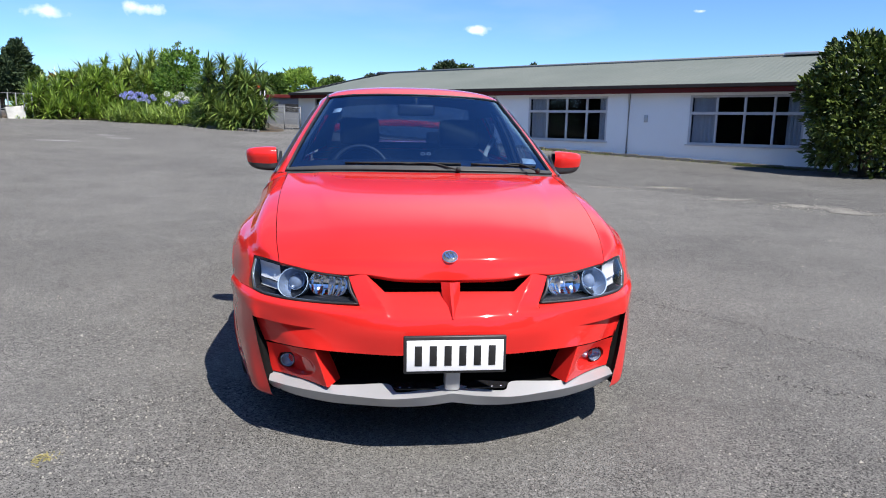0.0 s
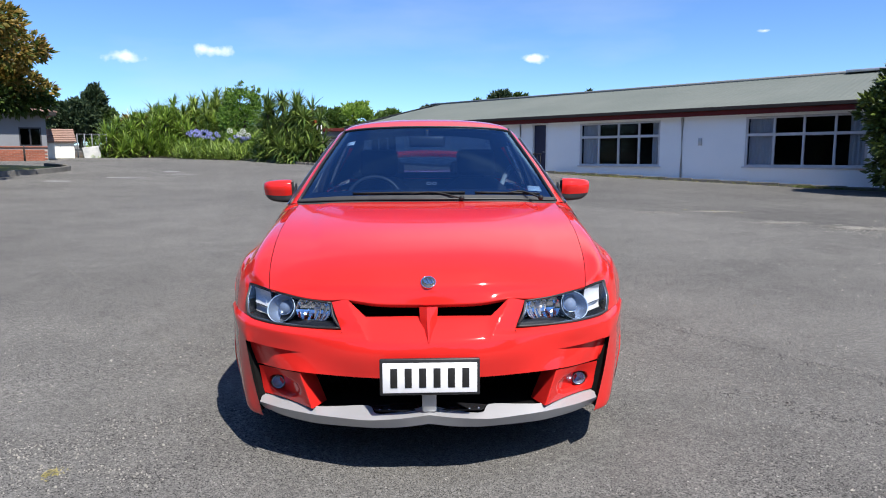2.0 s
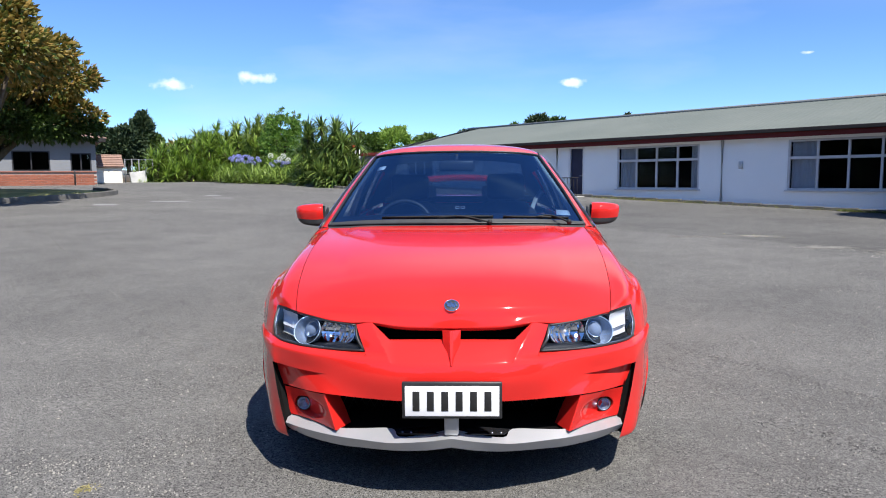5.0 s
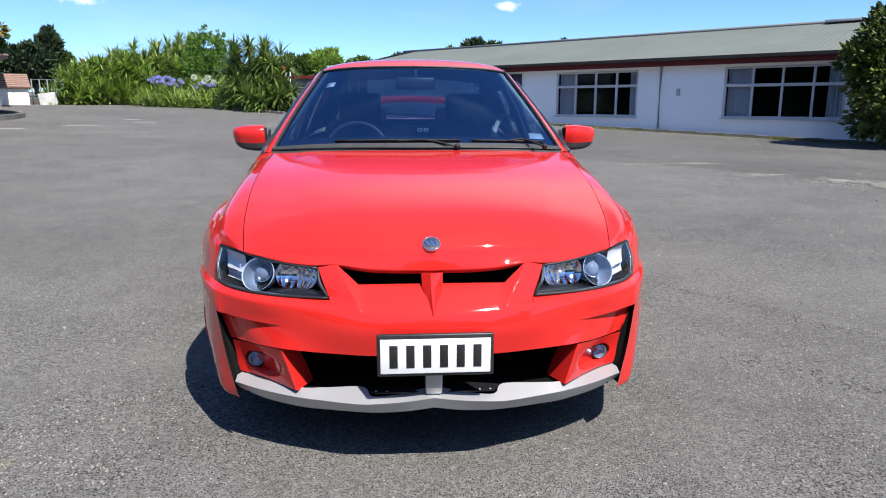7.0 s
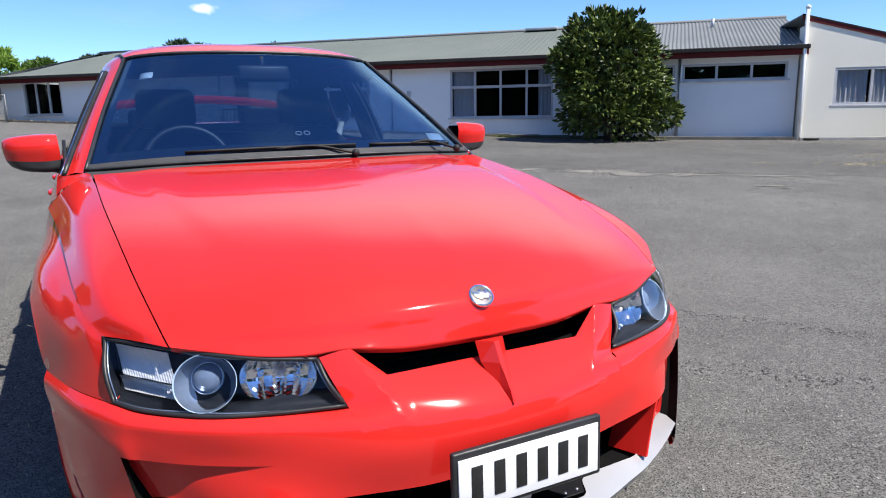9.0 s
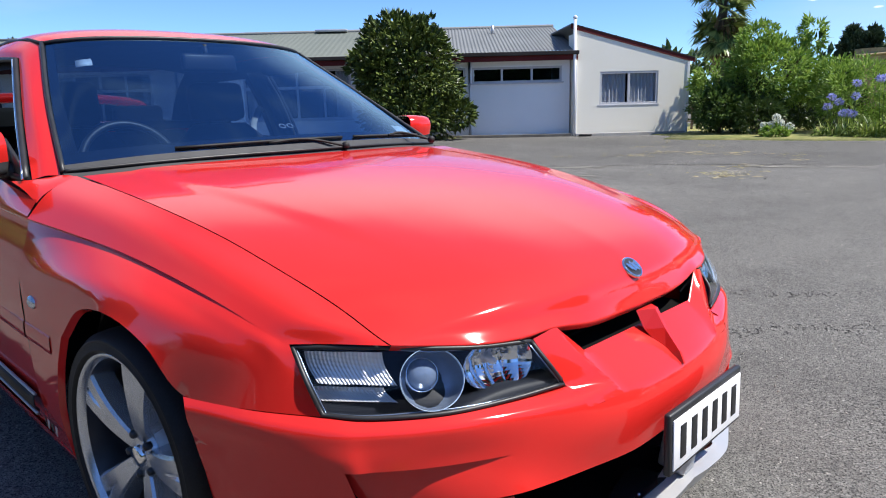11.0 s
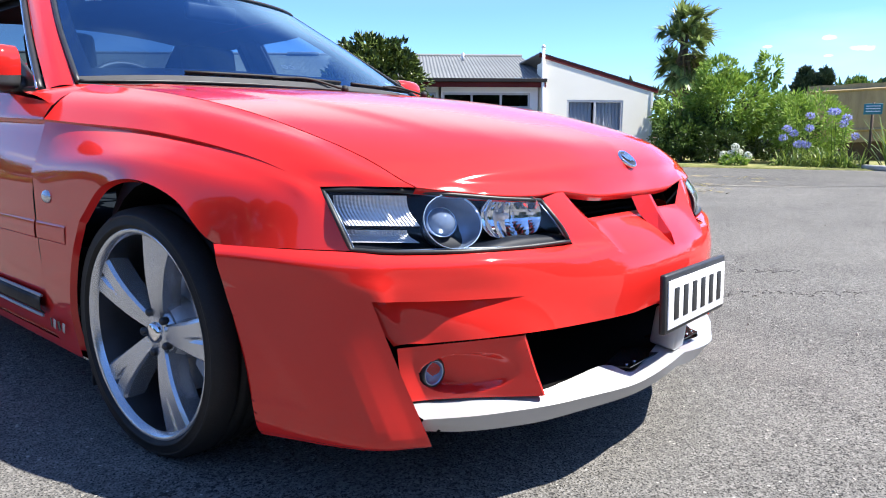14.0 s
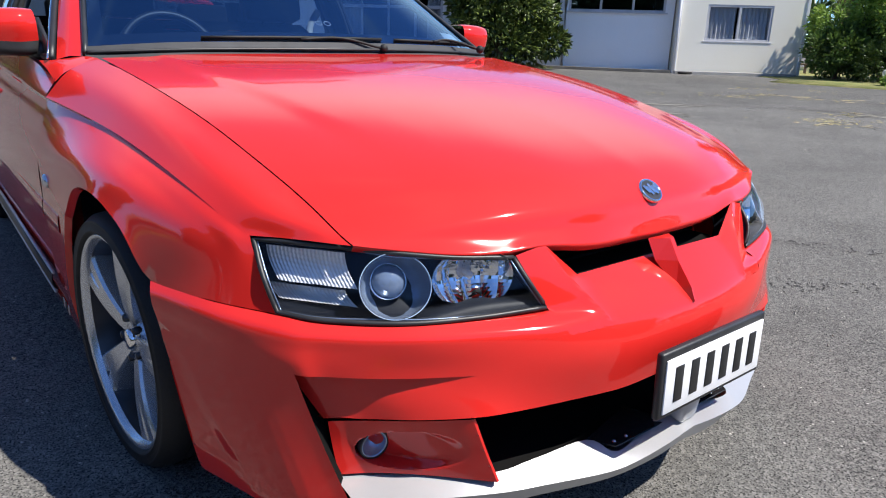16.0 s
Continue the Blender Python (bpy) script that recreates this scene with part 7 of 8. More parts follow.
tube(bm, [(0.0, 0.09, -0.05), (0.0, 0.09, 3.92)], 0.055, 10)
bmesh.ops.create_uvsphere(bm, u_segments=10, v_segments=6, radius=0.075, matrix=pose(0, 0.09, 3.93))
part("vent_pipe", on_wall(bm, SIDE), FRAME_WHITE, annex, "tall white vent pipe at the corner")
for s in (0.06, B_LEN - 0.05):
    bm = bmesh.new()
    box(bm, (0.09, 0.03, 2.4), (s, 0.012, 1.2), (0, 0, 0), 0.004)
    part("corner_board", on_wall(bm, SIDE), FRAME_WHITE, annex, smooth=False)
bm = bmesh.new()
for k in range(4):
    box(bm, (0.95, 0.14, 0.14), (0.48 + 0.95 * k, 0.32, 0.03), (0, 0, 0), 0.012)
part("kerb", on_wall(bm, SIDE), CONCRETE, None, "low kerb before the annex", smooth=False, category="kerb", kind="structure")
bm = bmesh.new()
tube(bm, [(0.3 + 0.09 * math.cos(a) * 2.2, 0.5 + 0.09 * math.sin(a), 0.05) for a in [2 * math.pi * k / 20 for k in range(21)]], 0.035, 6, False)
part("coiled_hose", on_wall(bm, SIDE), GUTTER, None, "dark coiled hose lying by the wall", category="hose")

# round evergreen against the wall
at = CORNER_XY + ALONG * 5.55 + OUT * 1.75
plant("evergreen_bush", "big rounded glossy evergreen bush against the wall", "bush", at,
      [((0, 0, 2.15), (2.0, 1.6, 1.8), 250, 20, 0.21, 0.115), ((-1.3, 0.2, 2.3), (0.9, 0.8, 0.8), 44, 18, 0.21, 0.115), ((1.45, 0, 1.7), (0.9, 0.85, 0.8), 44, 18, 0.21, 0.115), ((0.75, 0, 3.4), (0.7, 0.7, 0.6), 30, 18, 0.21, 0.115), ((0.2, 0, 0.95), (2.1, 1.6, 0.95), 120, 18, 0.21, 0.115), ((-0.35, 0.1, 3.2), (1.15, 1.1, 0.85), 70, 18, 0.21, 0.115), ((0.9, 0.2, 2.6), (1.2, 1.1, 0.8), 50, 18, 0.21, 0.115), ((1.2, -0.95, 0.85), (0.8, 0.75, 0.6), 44, 18, 0.21, 0.115), ((-1.0, -0.3, 1.5), (1.1, 0.9, 0.7), 40, 18, 0.21, 0.115)],
      [(0.5, 0.2, 2.6), (-0.6, 0.1, 2.8), (0.1, -0.5, 3.0), (-0.2, 0.6, 2.4)], 0.14, LEAF_BUSH, 11)
bm = bmesh.new()
rng = random.Random(4)
for _ in range(900):
    s = rng.choice((rng.uniform(6, 19), rng.uniform(8, 9.5), rng.uniform(14, 18.5), rng.uniform(3.8, 8)))
    q = CORNER_XY + ALONG * s + OUT * rng.uniform(0.5, 0.75)
    a = rng.uniform(0, 6.3)
    blade(bm, (q.x, q.y, ground_z(q.x, q.y)), (math.cos(a) * 0.6, math.sin(a) * 0.6, 1), rng.uniform(0.08, 0.24), 0.02, 0.9, rng, 2)
straw = bmesh.new()
for cx, cy, r, n in ((12.05, 6.97, 0.5, 60), (12.8, 6.7, 0.4, 50), (13.0, 5.9, 0.5, 50), (13.3, 5.25, 0.4, 40), (9.3, 3.8, 0.45, 70), (10.4, 4.0, 0.3, 30), (15.4, 6.7, 0.6, 60), (14.6, 7.8, 0.5, 50), (9.1, 3.6, 0.3, 40), (13.5, 4.0, 0.5, 50), (16.6, 8.6, 0.5, 60), (6.0, 11.5, 0.4, 30), (10.8, 7.9, 0.4, 30)):
    for _ in range(n):
        a, b = rng.uniform(0, 6.3), rng.uniform(0, 6.3)
        q = Vector((cx + 1.6 * r * rng.gauss(0, 0.5), cy + r * rng.gauss(0, 0.5)))
        blade(straw, (q.x, q.y, ground_z(q.x, q.y) + 0.002), (math.cos(a), math.sin(a), rng.uniform(0.1, 0.5)), rng.uniform(0.06, 0.16), 0.022, 0.5, rng, 2)
for s in range(150):
    q = CORNER_XY + ALONG * rng.choice((rng.uniform(8, 19), rng.uniform(15, 18.5))) + OUT * rng.uniform(0.5, 0.85)
    a = rng.uniform(0, 6.3)
    blade(straw, (q.x, q.y, ground_z(q.x, q.y)), (math.cos(a), math.sin(a), rng.uniform(0.4, 1.2)), rng.uniform(0.1, 0.28), 0.022, 0.7, rng, 2)
part("dry_weeds", straw, STRAW_LEAF, None, "dry straw-coloured weeds in the cracks of the asphalt", smooth=False, category="weeds", kind="stuff")
for tx, ty, size, count in ((-1.49, 0.14, 0.028, 60), (-1.08, -0.37, 0.052, 150)):
    tuft = bmesh.new()
    for _ in range(count):
        a = rng.uniform(0, 6.3)
        blade(tuft, (tx + rng.gauss(0, size * 0.8), ty + rng.gauss(0, size * 0.8), ground_z(tx, ty)), (math.cos(a), math.sin(a), rng.uniform(0.2, 1.0)), rng.uniform(0.6, 1.5) * size, 0.005, 0.9, rng, 3)
    part("grass_tuft", tuft, STRAW_LEAF, None, "small dry yellow grass tuft in a crack of the asphalt", smooth=False, category="grass")
part("weeds", bm, GRASS_MAT, None, "weeds growing along the kerb", smooth=False, category="weeds", kind="stuff")


# ---- garden at the end of the annex ----
spread("garden_bed", [(17.9, 9.2), (18.2, 7.0), (18.6, 5.0), (19.3, 3.2), (20.0, 1.0), (22.0, -4.0), (34, -4), (34, 14), (22.4, 12.0), (19.8, 9.9)], LAWN, 0.0, "rough lawn and planted bed beside the yard", "lawn", 0.05)
plant("fruit_tree", "bright green spreading tree in the garden bed", "tree", (22.5, 7.9),
      [((0, 0, 1.9), (1.6, 1.6, 1.25), 240, 28, 0.17, 0.065), ((0.5, -1.1, 3.05), (0.35, 0.4, 0.75), 26, 16, 0.20, 0.07), ((-0.2, 0.3, 2.9), (0.8, 0.8, 0.7), 55, 26, 0.17, 0.065), ((-0.5, 1.3, 1.6), (1.1, 1.1, 1.0), 80, 26, 0.17, 0.065), ((0.3, -1.8, 1.5), (0.9, 0.9, 0.9), 70, 26, 0.17, 0.065)],
      [(0.6, 0.6, 2.4), (-0.8, 0.2, 2.2), (0.2, -1.0, 2.6), (-0.3, 0.9, 2.0)], 0.10, LEAF_LIGHT, 21)
plant("dark_shrub", "dense dark green shrub", "shrub", (21.2, 8.9), [((0, 0, 0.85), (1.1, 1.1, 0.85), 130, 24, 0.13, 0.06)], [(0.3, 0.2, 1.0), (-0.4, 0.1, 0.9)], 0.05, LEAF_MID, 22)
plant("dark_shrub", "dense dark green shrub", "shrub", (21.0, 7.6), [((0, 0, 0.6), (0.9, 0.9, 0.6), 90, 24, 0.12, 0.05)], [(0.3, 0.2, 0.7), (-0.3, 0.1, 0.6)], 0.04, LEAF_DARK, 23)
plant("dark_shrub", "dense dark green shrub", "shrub", (22.0, 8.6), [((0, 0, 0.9), (1.5, 1.5, 0.95), 170, 24, 0.16, 0.07)], [(0.4, 0.2, 1.1), (-0.5, 0.1, 1.0)], 0.06, LEAF_DARK, 26)
plant("dark_shrub", "dense dark green shrub", "shrub", (24.2, 6.6), [((0, 0, 0.8), (1.2, 1.3, 0.85), 130, 24, 0.16, 0.07)], [(0.4, 0.2, 1.0), (-0.4, 0.1, 0.9)], 0.05, LEAF_DARK, 27)
plant("garden_shrub", "loose light green shrub among the flowers", "shrub", (22.4, 5.3), [((0, 0, 1.25), (1.25, 1.25, 1.15), 150, 24, 0.15, 0.055)], [(0.3, 0.2, 1.5), (-0.3, 0.1, 1.3)], 0.05, LEAF_LIGHT, 24)
agapanthus((20.4, 5.4), 2, 40, tops=[(0, 0.0, 1.13), (0.1, 0.12, 0.86), (-0.2, -0.25, 0.98)])
agapanthus((20.4, 4.8), 4, 41, tops=[(0, 0.0, 1.49), (0.05, 0.02, 1.13), (0, 0.17, 0.67), (-0.05, 0.03, 0.66), (0.1, 0.32, 0.68)])
agapanthus((20.5, 4.05), 4, 42, tops=[(-0.1, 0.20, 1.58), (-0.1, -0.19, 1.42), (-0.1, -0.42, 0.90), (0.2, -0.05, 1.25), (0.1, 0.14, 1.60)])
for k, y in enumerate((3.6, 3.95, 4.35, 4.7)):
    agapanthus((20.15, y), 0, 46 + k, tops=[], wide=0.3)
hydrangea((19.6, 6.55), [(0, 0.03, 0.58), (0, 0.13, 0.38), (0.05, -0.07, 0.42), (0, -0.35, 0.33), (0, 0.36, 0.35), (-0.05, 0.31, 0.2), (-0.05, -0.25, 0.2)], 52)
rng = random.Random(8)
flax = thing("flax", "clump of tall upright sword leaves by the sign", "flax", (20.6, 2.6, 0))
for k in range(3):
    bm = bmesh.new()
    for _ in range(70):
        a, el = rng.uniform(0, 6.3), rng.uniform(0.85, 1.5)
        blade(bm, (rng.uniform(-0.3, 0.3), -0.6 * k + rng.uniform(-0.3, 0.3), 0), (math.cos(a) * math.cos(el), math.sin(a) * math.cos(el), math.sin(el)), rng.uniform(1.0, 1.9), 0.075, 0.35, rng, 4)
    part("leaf_fan", bm, YUCCA_MAT, flax, smooth=False)

# fan palm
palm = thing("fan_palm", "tall fan palm with a shaggy brown trunk", "palm", (28.95, 12.25, 0))
bm = bmesh.new()
tube(bm, [(0, 0, -0.1), (0.05, 0, 2), (0, 0.05, 4.0), (0, 0, 5.4)], [0.24, 0.22, 0.26, 0.16], 10)
part("trunk", bm, BARK, palm)
bm = bmesh.new()
rng = random.Random(5)
for _ in range(420):
    a, z = rng.uniform(0, 6.3), rng.uniform(2.2, 4.7)
    r = 0.22 + 0.30 * (z - 2.2) / 2.5
    blade(bm, (r * math.cos(a), r * math.sin(a), z), (math.cos(a) * 0.5, math.sin(a) * 0.5, -1), rng.uniform(0.3, 0.8), 0.06, 0.2, rng, 2)
part("dead_skirt", bm, DEAD_MAT, palm, "hanging dry leaves", smooth=False)
for k in range(64):
    bm = bmesh.new()
    a, f = k * 2.4, k / 63
    el = rng.uniform(-0.2, 1.4) if f > 0.55 else rng.uniform(-0.9, 0.5)
    way = Vector((math.cos(a) * math.cos(el), math.sin(a) * math.cos(el), math.sin(el)))
    base = Vector((0, 0, 3.7 + 1.95 * f))
    tip = base + way * rng.uniform(0.45, 1.0)
    tube(bm, [base, base.lerp(tip, 0.5) + Vector((0, 0, 0.05)), tip], 0.015, 4)
    flat = way.cross(Vector((0, 0, 1))).normalized()
    turn = rng.uniform(-1.2, 1.2)
    side = flat * math.cos(turn) + way.cross(flat) * math.sin(turn)
    for j in range(15):
        b = radians(-84 + 12 * j)
        blade(bm, tip, (way * math.cos(b) + side * math.sin(b)).normalized(), rng.uniform(0.62, 0.92), 0.20, 0.35, rng, 3)
    part("fan_leaf", bm, PALM_MAT, palm, smooth=False)

# timber fences
fence = thing("timber_fence", "tall weathered timber paling fence", "fence")
a, b = Vector((27.3, 6.6)), Vector((28.4, -3.6))
for k in range(64):
    p = a.lerp(b, k / 63)
    bm = bmesh.new()
    box(bm, (0.022, 0.172, 2.1 + 0.03 * math.sin(k * 7.1)), (p.x, p.y, 1.72 + 0.004 * k), (0, 0, 6))
    part("paling", bm, WOOD_FENCE, fence, smooth=False)
bm = bmesh.new()
for z in (1.1, 2.55):
    tube(bm, [(a.x - 0.05, a.y, z), (b.x - 0.05, b.y, z + 0.3)], 0.05, 4)
part("fence_rail", bm, WOOD_FENCE, fence, smooth=False)
bm = bmesh.new()
box(bm, (1.2, 12.8, 1.0), (28.5, 3.2, 0.3), (0, 0, 6))
part("garden_bank", bm, SOIL, None, "earth bank below the fence", smooth=False, category="bank", kind="structure")
low_fence = thing("picket_fence", "low dark brown picket fence behind the shrubs", "fence")
for k in range(16):
    bm = bmesh.new()
    box(bm, (0.09, 0.02, 1.1), (22.9 + 0.22 * k, 12.2 - 0.16 * k, 0.55), (0, 0, -36))
    part("picket", bm, DARK_WOOD, low_fence, smooth=False)
bm = bmesh.new()
for z in (0.35, 0.85):
    tube(bm, [(22.8, 12.25, z), (26.4, 9.7, z)], 0.03, 4)
part("fence_rail", bm, DARK_WOOD, low_fence, smooth=False)

# small sign on a post, grey edging
sign = thing("garden_sign", "small teal sign with pale lines on a dark post", "sign", (20.35, 3.25, 0.02), -78)
bm = bmesh.new()
tube(bm, [(0, 0, -0.05), (0, 0, 1.78)], 0.035, 6)
part("post", bm, DARK_WOOD, sign)
bm = bmesh.new()
box(bm, (0.44, 0.025, 0.29), (0, -0.04, 1.60), (0, 0, 0), 0.006)
TEAL = surface("sign_teal", (0.02, 0.17, 0.20), (0.03, 0.22, 0.25), 3, 0.5)
board = part("sign_board", bm, TEAL, sign, "teal painted board")
for z in (1.68, 1.61, 1.54):
    bm = bmesh.new()
    box(bm, (0.34, 0.004, 0.022), (0, -0.0545, z))
    part("sign_bar", bm, WHITE_PAINT, board, "pale line of writing as a plain bar", smooth=False)
bm = bmesh.new()
edge_pts = [Vector((20.4, 3.5)), Vector((19.3, 2.7)), Vector((18.6, 1.2)), Vector((18.6, -1.5)), Vector((19.4, -4.0))]
tube(bm, [(p.x, p.y, 0.05) for p in cr([(*p, 0) for p in edge_pts], 5)], 0.085, 8)
part("edging_log", bm, CONCRETE, None, "grey rounded edging along the lawn", category="edging")

# ---- hedge of yuccas and the planting beyond the yard ----
spread("planting_bed", [(-19.5, 37.2), (-17.4, 39.2), (-15.2, 40.4), (-13.4, 39.9), (-10.2, 36.4), (-7.8, 33.7), (-6.0, 31.9), (-4.6, 33.5), (-6.0, 40), (-10, 50), (-24, 50), (-23, 40)], SOIL, 0.0, "soil of the long planting bed", "bed", 0.06)
bm = bmesh.new()
for k, p in enumerate(cr([(-13.6, 40.0, 0), (-10.2, 36.3, 0), (-7.8, 33.6, 0), (-5.7, 31.6, 0)], 8)):
    box(bm, (0.62, 0.14, 0.16), (p.x, p.y, ground_z(p.x, p.y) + 0.03), (0, 0, -48), 0.015)
part("kerb", bm, KERB_DARK, None, "low kerb along the planting bed", smooth=False, category="kerb", kind="structure")
rng = random.Random(17)
# low leaning mass of strap leaves at the end of the hedge, lower towards the fence
for k, (x, y, h) in enumerate(((-18.6, 38.0, 1.5), (-18.2, 38.6, 1.9), (-17.6, 39.0, 1.6), (-17.2, 39.9, 2.3), (-16.6, 39.8, 1.8), (-16.0, 40.6, 2.5), (-15.4, 40.6, 1.7), (-18.3, 37.6, 0.8), (-17.6, 38.3, 0.9), (-16.9, 38.9, 0.9), (-16.1, 39.6, 1.0), (-15.3, 40.0, 0.9), (-14.7, 40.5, 1.2), (-17.9, 40.4, 2.3), (-16.7, 41.3, 2.7))):
    heads = [(rng.uniform(-0.8, 0.8), rng.uniform(-0.6, 0.6), max(0.15, h * f + rng.uniform(-0.15, 0.1)), rng.uniform(0.85, 1.15)) for f in (0.1, 0.25, 0.4, 0.55, 0.7, 0.85)] + [(0, 0, h, 0.9)]
    yucca((x, y), heads, 100 + k, "dense green clump of long leaning strap leaves", STRAP_MAT, -0.3, 0.085, 60)
# tall yuccas with large pale rosettes behind it
for k, (x, y, h) in enumerate(((-17.4, 42.0, 2.9), (-16.3, 42.6, 3.3), (-15.6, 42.4, 2.7), (-14.9, 42.6, 3.2), (-14.2, 42.6, 3.4), (-13.5, 42.6, 3.5), (-12.8, 42.4, 3.7), (-14.6, 41.7, 2.6), (-13.9, 41.5, 2.8), (-13.3, 41.6, 3.1), (-15.4, 43.6, 3.5), (-13.9, 44.0, 3.8), (-14.0, 41.0, 1.9), (-13.2, 40.9, 2.2), (-12.9, 43.6, 3.9))):
    heads = [(rng.uniform(-0.7, 0.7), rng.uniform(-0.9, 0.5), h * f + rng.uniform(-0.2, 0.1), rng.uniform(0.8, 1.0)) for f in (0.3, 0.45, 0.6, 0.72, 0.86)] + [(0, 0, h, 0.95)]
    yucca((x, y), heads, 120 + k, material=(YUCCA_MAT, STRAP_MAT, YUCCA_MAT)[k % 3])
# dark round clump at the near end
for k, (x, y, h) in enumerate(((-7.3, 34.9, 3.3), (-6.4, 34.2, 3.0), (-8.2, 35.6, 3.1), (-6.9, 33.9, 2.2), (-5.9, 33.4, 2.4), (-7.9, 34.9, 1.5), (-6.2, 33.0, 1.1), (-7.0, 33.3, 0.9), (-8.3, 34.8, 0.9))):
    heads = [(rng.uniform(-0.7, 0.7), rng.uniform(-0.7, 0.5), h * f + rng.uniform(-0.15, 0.1), rng.uniform(0.9, 1.1)) for f in (0.15, 0.28, 0.4, 0.52, 0.64, 0.76, 0.88)] + [(0.35, 0.2, h * 0.95, 0.95), (-0.4, -0.1, h, 0.95)]
    yucca((x, y), heads, 140 + k, "dark dense yucca clump with long sword leaves", YUCCA_DARK)
for k, (x, y, h) in enumerate(((-18.6, 42.0, 2.2), (-17.0, 43.6, 2.6), (-15.4, 45.0, 3.0), (-13.6, 45.6, 3.1), (-11.8, 44.0, 3.0), (-9.2, 39.6, 2.6), (-7.6, 37.2, 2.4))):
    plant("hedge_bush", "dense dark bush filling the back of the hedge", "bush", (x, y), [((0, 0, h * 0.45), (1.5, 1.4, h * 0.55), 130, 16, 0.30, 0.15)], [(0.4, 0.1, h * 0.6), (-0.4, 0.1, h * 0.6)], 0.08, LEAF_DARK, 90 + k)
plant("hedge_tree", "leafy green tree with loose shoots rising out of the hedge", "tree", (-11.4, 40.6), [((0.1, 0, 3.3), (1.1, 1.1, 0.9), 80, 24, 0.20, 0.09), ((-0.1, -0.2, 2.2), (1.5, 1.2, 1.2), 110, 24, 0.20, 0.09), ((0.0, 0, 4.2), (0.35, 0.35, 0.45), 10, 16, 0.18, 0.08), ((0.8, 0.2, 4.0), (0.3, 0.3, 0.5), 8, 16, 0.18, 0.08), ((-0.7, 0.1, 3.8), (0.3, 0.3, 0.4), 8, 16, 0.18, 0.08), ((1.2, 0, 2.8), (0.9, 0.9, 1.0), 60, 24, 0.20, 0.09)],
      [(0.8, 0.2, 4.4), (-0.7, 0.1, 4.0), (0.0, 0, 4.6), (0.5, -0.3, 3.0)], 0.10, foliage("leaf_hedge_tree", (0.045, 0.12, 0.018), (0.22, 0.36, 0.06), 0.42, 0.3), 31)
for k, (x, y, r, h) in enumerate(((-13.2, 39.4, 0.8, 0.7), (-12.3, 39.1, 0.9, 0.9), (-11.3, 38.6, 0.9, 1.0), (-10.4, 38.4, 0.9, 1.0), (-9.6, 37.8, 0.9, 0.9), (-8.9, 37.2, 0.9, 1.2))):
    plant("hedge_shrub", "low leafy shrub at the front of the hedge", "shrub", (x, y), [((0, 0, h * 0.8), (r, r, h), 80, 22, 0.20, 0.08)], [(0.3, 0.1, h), (-0.3, 0.1, h)], 0.05, (LEAF_LIGHT, LEAF_MID)[k % 2], 60 + k)
# agapanthus: two drifts of blue heads over a bank of strappy leaves
for k, (x, y, n) in enumerate(((-13.7, 38.0, 8), (-13.0, 38.1, 9), (-12.5, 38.2, 8), (-11.0, 37.6, 6), (-10.6, 37.5, 4))):
    agapanthus((x, y), 0, 70 + k, 1.35, [(rng.uniform(-0.42, 0.42), rng.uniform(-0.3, 0.3), rng.uniform(1.15, 1.6) - (0.15 if x > -12 else 0.0)) for _ in range(n)], 0.5)
for k, (x, y) in enumerate(((-14.3, 38.6), (-13.6, 37.4), (-12.8, 37.3), (-13.2, 37.7), (-12.6, 37.7), (-10.9, 37.2), (-10.3, 37.0), (-14.0, 38.0), (-12.1, 37.3), (-11.5, 36.9), (-10.9, 36.8), (-10.2, 36.5), (-9.6, 36.2), (-11.8, 37.9), (-9.9, 37.1), (-9.2, 36.6), (-8.7, 35.9))):
    agapanthus((x, y), 0, 85 + k, 1.35, [], 0.55)
hydrangea((-10.8, 37.5), [(-0.5, 0.0, 1.62), (0.25, 0.0, 1.60), (0.5, 0.1, 1.36), (0.1, -0.2, 1.42)], 78, 0.16)

# ---- left side of the yard: brick building, garage, fence, island with the copper-leaved tree ----
house = thing("brick_house", "low building with a red brick base, grey upper wall and dark windows", "house", kind="structure")
L0, L1 = Vector((-36.0, 22.0)), Vector((-19.1, 32.7))
LDIR = (L1 - L0).normalized()
LOUT = Vector((LDIR.y, -LDIR.x))
LM = Matrix(((LDIR.x, LOUT.x, 0, L0.x), (LDIR.y, LOUT.y, 0, L0.y), (0, 0, 1, 0), (0, 0, 0, 1)))
HL = (L1 - L0).length
hz = 1.05
bm = wall_with_holes(HL, hz + 0.68, 3.35, [(HL - 3.72, HL - 2.08, hz + 0.74, hz + 1.74), (HL - 1.18, HL - 0.22, hz + 0.74, hz + 1.66)])
part("wall", on_wall(bm, LM), GREY_CLAD, house, "grey painted upper wall", smooth=False)
bm = bmesh.new()
box(bm, (HL, 0.2, 1.2), (HL / 2, -0.1, hz + 0.08))
box(bm, (0.2, 7, 3.2), (HL - 0.1, -3.6, 1.8))
part("wall", on_wall(bm, LM), MORTAR, house, "brick base wall", smooth=False)
brick = bmesh.new()
box(brick, (0.226, 0.03, 0.072), (0, 0, 0), (0, 0, 0), 0.004)
brick_mesh = bpy.data.meshes.new("brick")
brick.to_mesh(brick_mesh)
brick.free()
brick_mesh.materials.append(BRICK)
base_ob = house.children[1]
for row in range(8):
    for k in range(36):
        s = HL - 0.13 - 0.238 * k - (0.119 if row % 2 else 0)
        ob = new("brick", brick_mesh)
        ob.parent = base_ob
        ob.matrix_local = LM @ Matrix.Translation((s, 0.012, hz + 0.06 + 0.084 * row - 0.12))
bm = bmesh.new()
